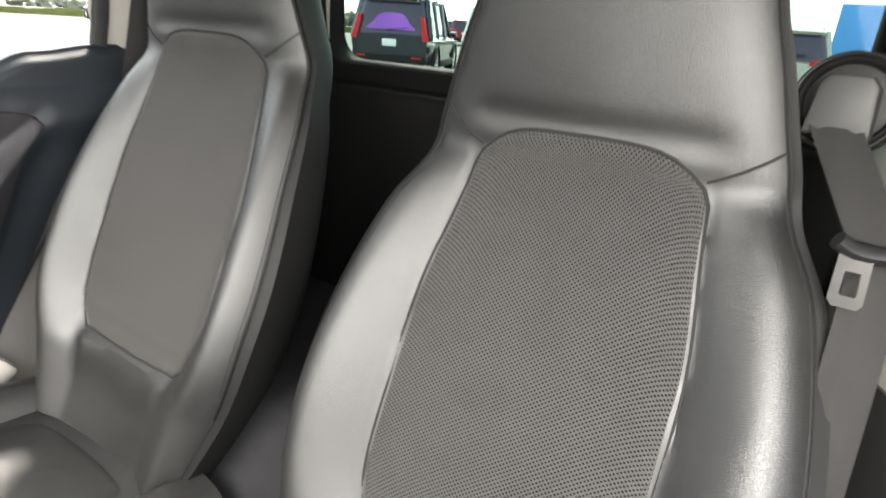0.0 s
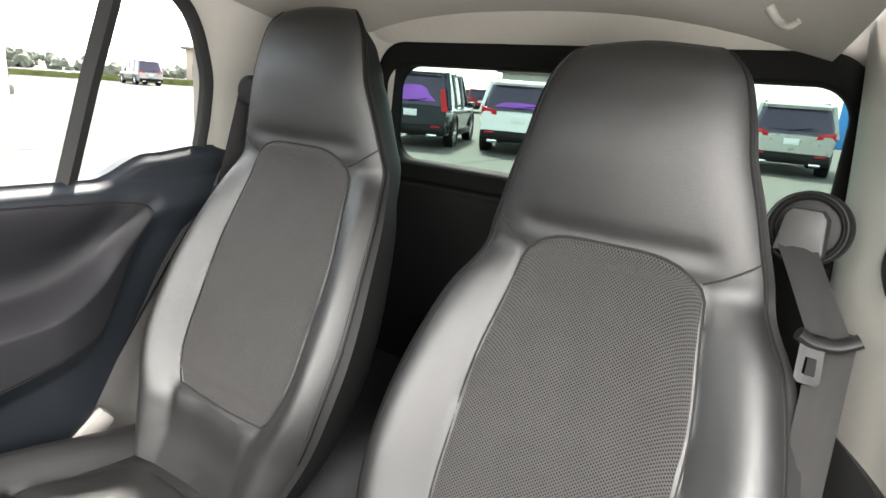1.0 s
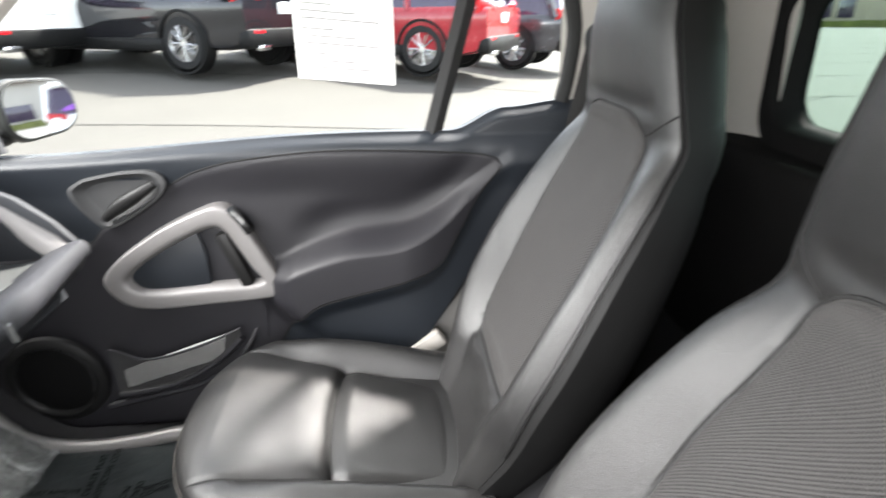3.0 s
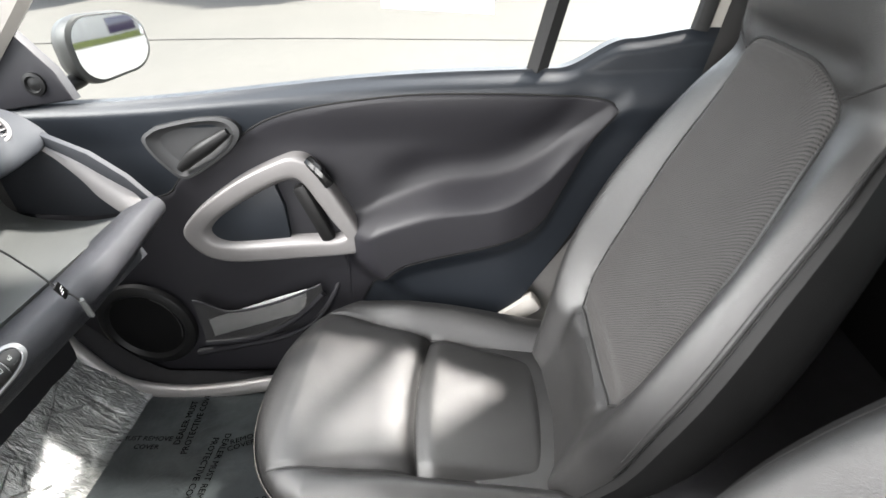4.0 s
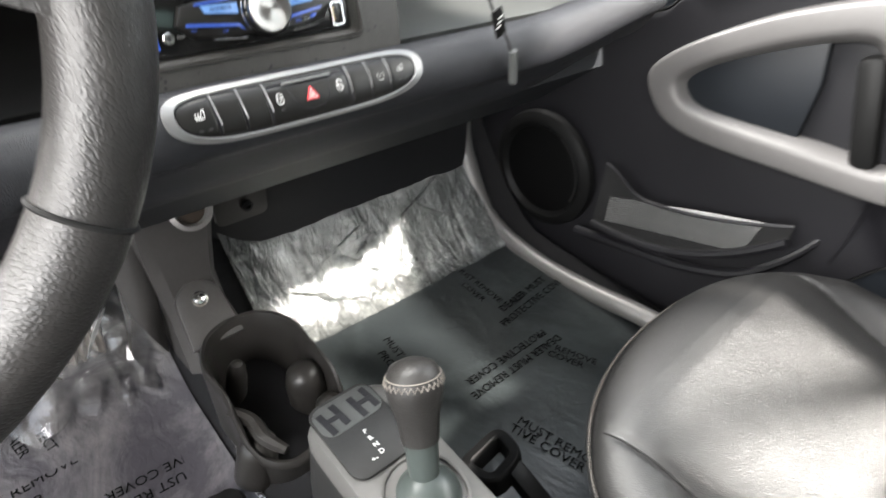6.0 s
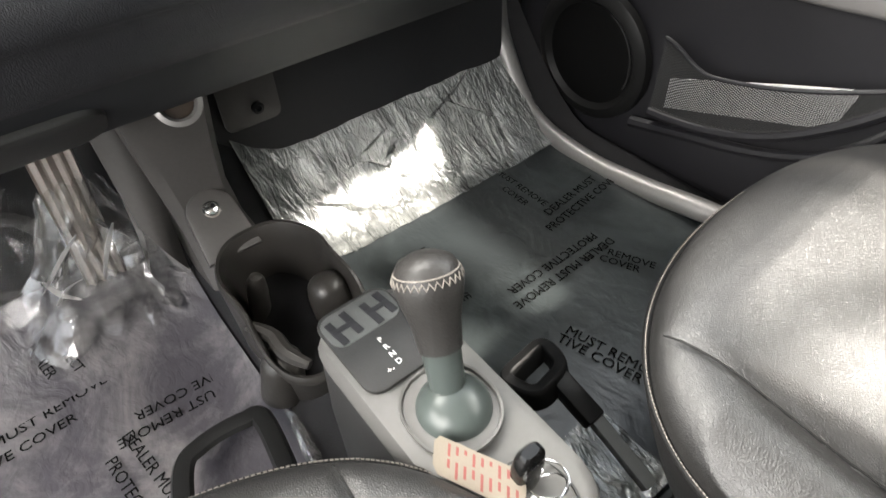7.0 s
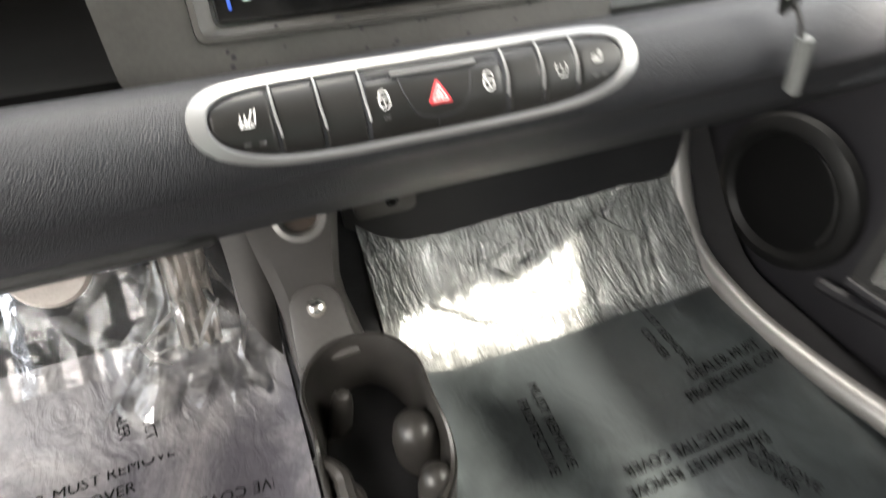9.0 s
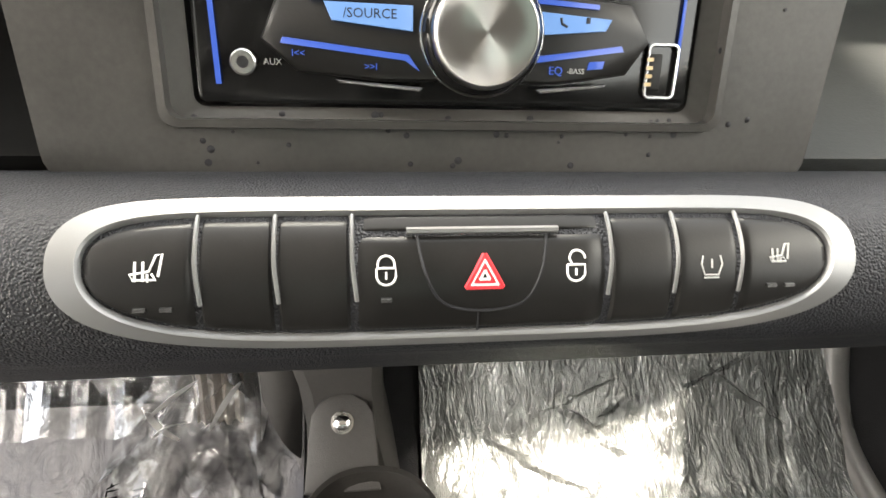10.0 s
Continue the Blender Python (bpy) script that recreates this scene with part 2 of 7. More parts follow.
SILVER = surface("silver_paint", (0.21, 0.21, 0.21), 0.36, metal=0.55, vary=0.06, vary_scale=5, grain=0.05, grain_scale=2500)
PODSILVER = surface("pod_silver", (0.1, 0.098, 0.096), 0.42, metal=0.3, vary=0.08, vary_scale=6)
SPOKESILVER = surface("pale_silver_spoke", (0.33, 0.315, 0.31), 0.38, metal=0.25, vary=0.06, vary_scale=4, grain=0.03, grain_scale=2000)
HOOKGREY = surface("grey_hook_plastic", (0.1, 0.095, 0.085), 0.6)
SILVERMATT = surface("matt_silver_trim", (0.14, 0.135, 0.133), 0.45, metal=0.3, vary=0.08, vary_scale=4, grain=0.04, grain_scale=2000)
CONSOLEGREY = surface("grey_console_plastic", (0.088, 0.0865, 0.083), 0.45, vary=0.12, vary_scale=8, grain=0.08, grain_scale=1500)
SHELFGREY = surface("grey_shelf_plastic", (0.06, 0.063, 0.062), 0.5, vary=0.15, vary_scale=6, cells=0.2, cell_scale=900)
SIDEGREY = surface("grey_side_trim", (0.17, 0.165, 0.158), 0.55, vary=0.1, vary_scale=8, grain=0.08, grain_scale=1500)
PANELGREY = surface("brushed_grey_panel", (0.05, 0.048, 0.045), 0.4, metal=0.35, vary=0.3, vary_scale=18, grain=0.06, grain_scale=1800, rough_vary=0.14)
CHROME = surface("chrome", (0.75, 0.75, 0.75), 0.16, metal=1.0, vary=0.05)
KNOBALU, _t, _b = nodes_of("turned_aluminium_knob")
_b.inputs["Base Color"].default_value, _b.inputs["Metallic"].default_value, _b.inputs["Roughness"].default_value = (0.4, 0.39, 0.375, 1), 1.0, 0.3
_b.inputs["Anisotropic"].default_value = 0.92
_tg = _t.nodes.new("ShaderNodeTangent")
_tg.direction_type, _tg.axis = "RADIAL", "Z"
_t.links.new(_tg.outputs[0], _b.inputs["Tangent"])
ALU = surface("spun_aluminium", (0.62, 0.61, 0.6), 0.24, metal=1.0, vary=0.1, vary_scale=40)
HEADLINER = surface("grey_beige_headliner", (0.24, 0.226, 0.205), 0.95, vary=0.08, vary_scale=5, grain=0.3, grain_scale=900)
PILLAR = surface("beige_pillar_plastic", (0.27, 0.256, 0.236), 0.6, vary=0.06, vary_scale=4, cells=0.12, cell_scale=1200)
CARPET = surface("black_carpet", (0.009, 0.009, 0.01), 1.0, vary=0.4, vary_scale=30, grain=0.8, grain_scale=700)
MATFILM = cling("grey_floor_film", (0.016, 0.019, 0.02), (0.05, 0.06, 0.06), 0.3, 0.25, 5.0, (1.0, 0.6, 1.0))
MATFILM2 = cling("violet_grey_floor_film", (0.047, 0.044, 0.05), (0.18, 0.17, 0.168), 0.34, 0.4, 6.0, (1.0, 0.7, 1.0), spec=0.25)
FOIL2 = clear_film("crumpled_clear_film", 1.5, 0.08)
FOIL3 = clear_film("flat_clear_film", 0.5, 0.035)
FOIL = cling("crinkled_clear_foil", (0.13, 0.136, 0.133), (0.4, 0.41, 0.395), 0.17, 0.9, 13.0, (1.0, 0.35, 0.4), spec=0.9, sheen=0.3, metal=0.5)
BELT = surface("grey_belt_webbing", (0.007, 0.0067, 0.0065), 0.75, vary=0.15, vary_scale=20, grain=0.6, grain_scale=1400)
RUBBER = surface("black_rubber", (0.012, 0.012, 0.012), 0.7, vary=0.3)
STRIPMETAL = surface("satin_sill_strip", (0.2, 0.193, 0.187), 0.4, metal=0.5, vary=0.12, vary_scale=12)
DASHCLOTH = surface("grained_blue_black_dash_skin", (0.018, 0.0188, 0.0222), 0.55, vary=0.25, vary_scale=7, cells=0.8, cell_scale=1350, rough_vary=0.08)
NETCLOTH = netting("black_net", (0.03, 0.03, 0.03), 0.0062, 0.0052)
PAPER = surface("white_paper", (0.8, 0.8, 0.79), 0.8, vary=0.04)
TAGPAPER = surface("cream_card_tag", (0.115, 0.098, 0.076), 0.7, vary=0.1, vary_scale=30)
PRINT = surface("red_brown_print", (0.12, 0.035, 0.03), 0.8)
INK = surface("black_ink", (0.012, 0.012, 0.014), 0.6)
PALEINK = surface("faint_grey_print", (0.2, 0.2, 0.2), 0.7)
GREYINK = surface("pale_grey_print", (0.35, 0.35, 0.34), 0.6)
WHITEPRINT = surface("white_print", (0.7, 0.7, 0.68), 0.5)
REDPRINT = surface("red_print", (0.6, 0.03, 0.04), 0.45)
BLUEGLOW = glow("blue_lit_key", (0.05, 0.13, 0.62), 0.12)
PALEGLOW = glow("pale_blue_lit_key", (0.2, 0.42, 0.9), 0.11)
SCREEN = surface("pale_lcd", (0.42, 0.42, 0.4), 0.1, vary=0.1, rough_vary=0.05)
PANE = glass("window_glass", (0.97, 0.99, 0.98), 0.0012)
REARPANE = glass("tinted_rear_glass", (0.6, 0.7, 0.655))
MIRRORGLASS = surface("mirror_glass", (0.8, 0.82, 0.84), 0.02, metal=1.0, vary=0.01, rough_vary=0.01)
CONCRETE = surface("pale_concrete", (0.08, 0.0755, 0.068), 0.9, vary=0.16, vary_scale=0.5, grain=0.5, grain_scale=60)
SMOKEKNOB = surface("grey_leather_knob", (0.022, 0.021, 0.02), 0.42, vary=0.2, vary_scale=30, cells=0.25, cell_scale=500)
KNOBCAP = surface("satin_grey_cap", (0.022, 0.021, 0.02), 0.36, metal=0.1, vary=0.1, vary_scale=30)
GREENGREY = surface("translucent_grey_collar", (0.044, 0.053, 0.05), 0.3, vary=0.1)
BRASS = surface("dull_brass", (0.45, 0.34, 0.2), 0.35, metal=0.9, vary=0.2)
TAN = surface("dusty_tan_rubber", (0.34, 0.3, 0.275), 0.6, vary=0.25, vary_scale=20)


# ---- building helpers ----
def V(*a):
    return Vector(a)


def link(name, bm, material, parent=None, label="", smooth=True):
    me = bpy.data.meshes.new(name)
    bmesh.ops.recalc_face_normals(bm, faces=bm.faces)
    for f in bm.faces:
        f.smooth = smooth
    bm.to_mesh(me)
    bm.free()
    me.materials.append(material)
    if smooth:
        me.set_sharp_from_angle(angle=radians(40))
    ob = new(name, me)
    if parent:
        ob.parent = parent
        ob.matrix_parent_inverse = parent.matrix_basis.inverted()
    if label:
        ob["label"] = label
    return ob


def part(name, bm, material, parent, label="", smooth=True):
    return link(name, bm, material, parent, label, smooth)


def thing(name, at, label, category, group="", kind=""):
    ob = new(name)
    ob.empty_display_size = 0.05
    ob.matrix_basis = Matrix.Translation(at)
    return tagged(ob, label, category, group, kind)


def spline(points, n, closed=False):
    """Smooth line through the points (Catmull-Rom), n samples."""
    p = [Vector(q) for q in points]
    m = len(p)
    spans = m if closed else m - 1
    out = []
    for k in range(n):
        u = spans * k / (n if closed else n - 1)
        i = min(int(u), spans - 1)
        f = u - i
        g = (lambda j: p[j % m]) if closed else (lambda j: p[max(0, min(m - 1, j))])
        a, b, c, d = g(i - 1), g(i), g(i + 1), g(i + 2)
        out.append(0.5 * ((2 * b) + (c - a) * f + (2 * a - 5 * b + 4 * c - d) * f * f + (3 * b - a - 3 * c + d) * f ** 3))
    return out


def ease(a, b, x):
    t = max(0.0, min(1.0, (x - a) / (b - a)))
    return t * t * (3 - 2 * t)


def bump_at(x, c, w):
    return math.exp(-((x - c) / w) ** 2)


def loft(bm, rings, closed=True, caps=True):
    rows = [[bm.verts.new(p) for p in r] for r in rings]
    n = len(rows[0])
    for a, b in zip(rows, rows[1:]):
        for i in range(n if closed else n - 1):
            j = (i + 1) % n
            bm.faces.new((a[i], a[j], b[j], b[i]))
    if caps and closed:
        bm.faces.new(rows[0])
        bm.faces.new(rows[-1])
    return rows


def sheet(bm, f, nu, nv, uv=None):
    """A grid of f(u, v), u and v from 0 to 1; uv gives metres for the cloth patterns."""
    rows = [[bm.verts.new(f(i / (nu - 1), j / (nv - 1))) for i in range(nu)] for j in range(nv)]
    lay = bm.loops.layers.uv.verify() if uv else None
    for j in range(nv - 1):
        for i in range(nu - 1):
            fc = bm.faces.new((rows[j][i], rows[j][i + 1], rows[j + 1][i + 1], rows[j + 1][i]))
            if uv:
                for lp, (a, b) in zip(fc.loops, ((i, j), (i + 1, j), (i + 1, j + 1), (i, j + 1))):
                    lp[lay].uv = uv(a / (nu - 1), b / (nv - 1))
    return rows


def thick_sheet(bm, f, nu, nv, back, uv=None):
    """A sheet with a back face moved by the vector back, closed at the rim."""
    back = Vector(back)
    a = sheet(bm, f, nu, nv, uv)
    b = [[bm.verts.new(v.co + back) for v in r] for r in a]
    for j in range(nv - 1):
        for i in range(nu - 1):
            bm.faces.new((b[j][i], b[j + 1][i], b[j + 1][i + 1], b[j][i + 1]))
    rim = [(0, i) for i in range(nu)] + [(j, nu - 1) for j in range(1, nv)] + [(nv - 1, i) for i in range(nu - 2, -1, -1)] + [(j, 0) for j in range(nv - 2, 0, -1)]
    for (j, i), (l, k) in zip(rim, rim[1:] + rim[:1]):
        bm.faces.new((a[j][i], b[j][i], b[l][k], a[l][k]))


def ring_at(c, u, v, ru, rv, n=12, power=1.0):
    out = []
    for k in range(n):
        t = 2 * math.pi * k / n
        cu, cv = math.cos(t), math.sin(t)
        out.append(c + u * (ru * math.copysign(abs(cu) ** power, cu)) + v * (rv * math.copysign(abs(cv) ** power, cv)))
    return out


def tube(bm, path, r, n=10, closed=False, up=(0, 0, 1), flat=1.0):
    """A round (or flattened) bar along a path; r may be a function of 0..1."""
    path = [Vector(p) for p in path]
    m = len(path)
    rings = []
    side = None
    for i, p in enumerate(path):
        a = path[(i - 1) % m] if closed or i else p
        b = path[(i + 1) % m] if closed or i < m - 1 else p
        d = (b - a).normalized()
        s = d.cross(Vector(up))
        if s.length < 1e-4:
            s = d.cross(Vector((1, 0, 0)))
        s.normalize()
        if side and s.dot(side) < 0:
            s = -s
        side = s
        w = s.cross(d).normalized()
        rr = r(i / max(1, m - 1)) if callable(r) else r
        rings.append(ring_at(p, s, w, rr, rr * flat, n))
    if closed:
        rings.append(rings[0])
        rows = [[bm.verts.new(p) for p in q] for q in rings[:-1]]
        for a, b in zip(rows, rows[1:] + rows[:1]):
            for i in range(n):
                j = (i + 1) % n
                bm.faces.new((a[i], a[j], b[j], b[i]))
    else:
        loft(bm, rings)


def box(bm, c, size, bevel=0.004, turn=None, seg=2):
    """A box with rounded edges."""
    r = bmesh.ops.create_cube(bm, size=1)["verts"]
    bmesh.ops.scale(bm, vec=size, verts=r)
    es = list({e for v in r for e in v.link_edges})
    if bevel:
        o = bmesh.ops.bevel(bm, geom=es, offset=min(bevel, min(size) * 0.45), segments=seg, profile=0.5, affect="EDGES")
        r = list({v for f in o["faces"] for v in f.verts} | {v for v in r if v.is_valid})
    if turn is not None:
        bmesh.ops.transform(bm, matrix=turn.to_4x4(), verts=r)
    bmesh.ops.translate(bm, vec=c, verts=r)
    return r


def plate(bm, outline, o, u, v, depth, lip=0.0):
    """A flat piece with the outline [(a, b)...] in the plane o + a u + b v, depth thick along u x v, with a small rounded lip."""
    o, u, v = Vector(o), Vector(u).normalized(), Vector(v).normalized()
    n = u.cross(v)
    ca = sum(a for a, b in outline) / len(outline)
    cb = sum(b for a, b in outline) / len(outline)

    def ringed(k, d):
        res = []
        for a, b in outline:
            da, db = ca - a, cb - b
            l = math.hypot(da, db) or 1
            res.append(o + u * (a + da / l * k) + v * (b + db / l * k) + n * d)
        return res
    rings = [ringed(0, 0), ringed(0, depth - lip)]
    if lip:
        rings += [ringed(lip * 0.3, depth - lip * 0.3), ringed(lip, depth)]
    loft(bm, rings)


def lathe(bm, c, axis, prof, n=28):
    """Turned shape: prof = [(radius, height)...] along the axis from c."""
    axis = Vector(axis).normalized()
    u = axis.orthogonal().normalized()
    v = axis.cross(u)
    loft(bm, [ring_at(Vector(c) + axis * h, u, v, max(r, 0.0004), max(r, 0.0004), n) for r, h in prof])


def round_rect(w, h, r, n=5):
    """Outline of a rounded rectangle about 0, 0."""
    out = []
    for sx, sy, a0 in ((1, 1, 0), (-1, 1, 90), (-1, -1, 180), (1, -1, 270)):
        for k in range(n + 1):
            a = radians(a0 + 90 * k / n)
            out.append((sx * (w / 2 - r) + r * math.cos(a), sy * (h / 2 - r) + r * math.sin(a)))
    return out


def words(name, text, size, m, material, parent, label="", align="CENTER", extrude=0.0002):
    """Raised or printed lettering as a mesh."""
    cu = bpy.data.curves.new(name, "FONT")
    cu.body, cu.size, cu.extrude, cu.align_x, cu.align_y, cu.resolution_u = text, size, extrude, align, "CENTER", 2
    tmp = bpy.data.objects.new(name, cu)
    scene.collection.objects.link(tmp)
    me = bpy.data.meshes.new_from_object(tmp.evaluated_get(bpy.context.evaluated_depsgraph_get()))
    bpy.data.objects.remove(tmp)
    me.materials.clear()
    me.materials.append(material)
    ob = new(name, me)
    ob.matrix_basis = m
    if parent:
        ob.parent = parent
        ob.matrix_parent_inverse = parent.matrix_basis.inverted()
    if label:
        ob["label"] = label
    return ob


def frame_matrix(o, u, v):
    """A matrix at o with x along u and y along v."""
    u, v = Vector(u).normalized(), Vector(v).normalized()
    w = u.cross(v).normalized()
    v = w.cross(u)
    return Matrix(((u.x, v.x, w.x, o[0]), (u.y, v.y, w.y, o[1]), (u.z, v.z, w.z, o[2]), (0, 0, 0, 1)))


# ---- outside ground ----
GZ = -0.33
bm = bmesh.new()


def ground_z(x, y):
    """The lot rises gently towards the row of cars beside the passenger door."""
    return GZ + 0.072 * max(0.0, min(22.0, -x - 1.0)) * (1 - ease(-3.5, 6.5, y)) * ease(-60, -25, y)


def spread(t):
    return 400 * (2 * t - 1) * abs(2 * t - 1) ** 2


sheet(bm, lambda u, v: V(spread(u), spread(v), ground_z(spread(u), spread(v))), 90, 90)
ground = tagged(link("ground", bm, CONCRETE, smooth=False), "pale sunlit concrete of the car lot", "ground", kind="structure")


# ---- seats ----
def seat(name, cx, it, recline, front, top, wide, head_h, label):
    """it = (y, z) of the upper corners of the mesh panel; front = y of the cushion's nose; top = height of its piping;
    wide = fullness of the side bolsters; head_h = height of the headrest."""
    r = radians(recline)
    base = thing(name, (cx, front + 0.3, 0.03), label, "car seat", "front seats")
    # s up the backrest, half width, thickness, height of the side bolsters
    stations = []
    for s, hw, tk, wing in ((-0.70, 0.205, 0.12, 0.02), (-0.60, 0.245, 0.13, 0.036), (-0.5, 0.276, 0.14, 0.05), (-0.4, 0.288, 0.145, 0.054), (-0.3, 0.286, 0.145, 0.05), (-0.2, 0.272, 0.14, 0.038),
                            (-0.1, 0.253, 0.13, 0.022), (-0.042, 0.236, 0.12, 0.009)):
        stations.append((it[0] + s * math.sin(r), it[1] + s * math.cos(r), hw * (1 + (wide - 1) * ease(0.02, -0.15, s)), tk, wing, s))
    for dy, dz, hw, tk, wing in ((-0.003, -0.004, 0.226, 0.115, 0.004), (-0.005, 0.026, 0.218, 0.115, 0.002), (-0.009, 0.065, 0.206, 0.12, 0.001), (-0.014, 0.12, 0.19, 0.125, 0.0), (-0.016, 0.175, 0.172, 0.125, 0.0), (-0.01, 0.225, 0.161, 0.12, 0.0),
                                 (0.0, 0.262, 0.151, 0.105, 0.0), (0.012, 0.292, 0.139, 0.085, 0.0), (0.028, 0.31, 0.122, 0.06, 0.0), (0.046, 0.318, 0.098, 0.03, 0.0)):
        dz *= head_h / 0.318
        stations.append((it[0] + dy, it[1] + dz, hw, tk, wing, dz))
    NK = 90
    ya = spline([(q[0], q[1], q[2]) for q in stations], NK + 1)
    yb = spline([(q[3], q[4], q[5]) for q in stations], NK + 1)

    def at(k):
        k = max(0.0, min(NK - 0.001, k))
        i, f = int(k), k - int(k)
        a, b = ya[i].lerp(ya[i + 1], f), yb[i].lerp(yb[i + 1], f)
        t = ya[i + 1] - ya[i]
        t = V(0, t.x, t.y).normalized()
        return V(cx, a.x, a.y), V(0, -t.z, t.y), a.z, b.x, b.y, b.z

    def k_of(s):
        lo, hi = 0.0, NK - 0.001
        for _ in range(24):
            mid = (lo + hi) / 2
            if at(mid)[5] < s:
                lo = mid
            else:
                hi = mid
        return lo

    def panel_w(s):
        """Half width of the mesh panel at height s."""
        w = 0.118 + 0.054 * math.sqrt(max(0.0, 1 - (1 - ease(-0.56, -0.36, s)) ** 2)) - 0.031 * ease(-0.24, 0.02, s)
        return w

    S_LOW = -0.532

    def front_off(x, hw, tk, wing, s):
        a = abs(x)
        w = min(panel_w(s), hw * 0.8)
        head = ease(-0.06, 0.03, s)
        b = max(0.0, (a - w) / (hw - w))
        e = max(0.0, (b - 0.4) / 0.6)
        bolster = wing * math.sin(0.5 * math.pi * min(1.0, b / 0.72)) ** 1.2 - (wing + 0.5 * tk) * (1 - math.sqrt(max(0.0, 1 - e ** 2.6)))
        bolster -= 0.008 * (1 - min(1.0, a / w) ** 2)
        q = min(1.0, a / hw)
        crown = 0.010 - 0.010 * q ** 2 - (0.5 * tk - 0.02) * (1 - math.sqrt(max(0.0, 1 - q ** 5)))
        off = bolster * (1 - head) + crown * head
        mid = ease(0.17, 0.12, a)
        off += 0.010 * ease(S_LOW + 0.004, S_LOW - 0.010, s) * ease(S_LOW - 0.10, S_LOW - 0.02, s) * ease(w + 0.02, w - 0.015, a)       # roll below the mesh panel
        off -= 0.010 * bump_at(s, S_LOW + 0.02, 0.02) * ease(w + 0.01, w - 0.02, a)
        off -= 0.005 * bump_at(s, 0.045, 0.018) * mid                                              # hollow under the headrest
        off -= 0.0035 * bump_at(a, w + 0.002, 0.006) * (1 - head) * ease(S_LOW - 0.02, S_LOW + 0.02, s)
        off += 0.0016 * noise.noise(V(x * 11, s * 9, cx * 7))
        return off

    def face(x, k, lift=0.0):
        c, n, hw, tk, wing, s = at(k)
        return c + V(x, 0, 0) + n * (front_off(x, hw, tk, wing, s) + lift)

    EDGE = 0.952
    bm = bmesh.new()

    def cover(u, v):
        hw = at(v * NK)[2]
        return face(hw * EDGE * math.sin(math.pi * (u - 0.5)) / 1.0, v * NK)
    sheet(bm, cover, 85, 150)
    back = part("backrest", bm, LEATHER, base, "black grained leather backrest with headrest in one")
    bm = bmesh.new()
    rings = []
    for k in range(NK + 1):
        c, n, hw, tk, wing, s = at(k)
        f0 = front_off(hw * EDGE, hw, tk, wing, s)
        ring = [c + V(hw * EDGE, 0, 0) + n * (f0 - 0.001)]
        for j in range(1, 24):
            t = math.pi * j / 24
            x = hw * math.copysign(abs(math.cos(t)) ** 0.45, math.cos(t))
            edge = f0 * (1 - ease(0, 1, min(j, 24 - j) / 3.5))
            ring.append(c + V(x, 0, 0) + n * (edge - tk * min(1.0, math.sin(t) ** 0.8 * 1.02) * (1 if edge == 0 else ease(0, 1, min(j, 24 - j) / 3.5) * 0.9 + 0.1)))
        ring.append(c + V(-hw * EDGE, 0, 0) + n * (f0 - 0.001))
        ring.append(c + n * -(tk * 0.6))
        rings.append(ring)
    loft(bm, rings)
    part("side_cover", bm, LEATHER_SIDE, back, "plain black cloth sides and rear of the backrest")

    TOPR = 0.038

    def rim_point(u, v):
        """Outline of the mesh panel: x and s for u, v from 0 to 1."""
        g = 2 * u - 1
        s_top = TOPR * (1 - abs(g) ** 4.5) - 0.004
        s_bot = S_LOW + 0.004 - 0.006 * (1 - g * g)
        s = s_bot + (s_top - s_bot) * v
        w = panel_w(min(s, 0.0))
        w *= 1 - 0.05 * ease(0.95, 1.0, v) ** 2 - 0.05 * ease(0.05, 0.0, v) ** 2
        return g * w, s

    def panel(u, v):
        x, s = rim_point(u, v)
        g = abs(2 * u - 1)
        e = (1 - g ** 14) * (1 - abs(2 * v - 1) ** 40)
        return face(x, k_of(s), (0.0045 + 0.006 * ease(0.8, 1.0, v)) * math.sqrt(max(0.0, e)) - 0.0025)
    bm = bmesh.new()
    sheet(bm, panel, 45, 71, uv=lambda u, v: ((2 * u - 1) * 0.16, v * 0.56))
    part("mesh_panel", bm, MESHCLOTH, back, "dark grey knitted mesh panel of the backrest")
    bm = bmesh.new()
    edge = [(0, v / 30) for v in range(31)] + [(u / 16, 1) for u in range(1, 17)] + [(1, 1 - v / 30) for v in range(1, 31)] + [(1 - u / 16, 0) for u in range(1, 16)]
    path = []
    for u, v in edge:
        x, s = rim_point(u, v)
        path.append(face(x, k_of(s), 0.0))
    tube(bm, path, 0.0023, 6, closed=True, up=(0, -1, 0.2))
    part("panel_seam", bm, SEAM, back)
    for sx in (-1, 1):
        bm = bmesh.new()
        ks = k_of(0.004)
        ke = k_of(0.042)
        tube(bm, [face(sx * (0.136 + 0.064 * t / 10), ks + (ke - ks) * t / 10, 0.0002) for t in range(11)], 0.0017, 6, up=(0, -1, 0))
        part("shoulder_seam", bm, SEAM, back)
        bm = bmesh.new()
        path = []
        for k in range(8, NK - 2):
            hw = at(k)[2]
            path.append(face(sx * hw * (EDGE - 0.004), k, 0.0006))
        tube(bm, path, 0.0024, 6, up=(1, 0, 0))
        part("piping", bm, LEATHER_SIDE, back)
        bm = bmesh.new()
        path = [face(sx * at(k)[2] * (EDGE - 0.014), k, 0.0002) for k in range(10, NK - 8)]
        tube(bm, path, 0.0009, 5, up=(1, 0, 0))
        part("edge_seam", bm, SEAM, back)

    # cushion
    cushion_shape = (0.275, 0.18, 2.2)
    xo_w = cushion_shape[0]
    yr = front + 0.585

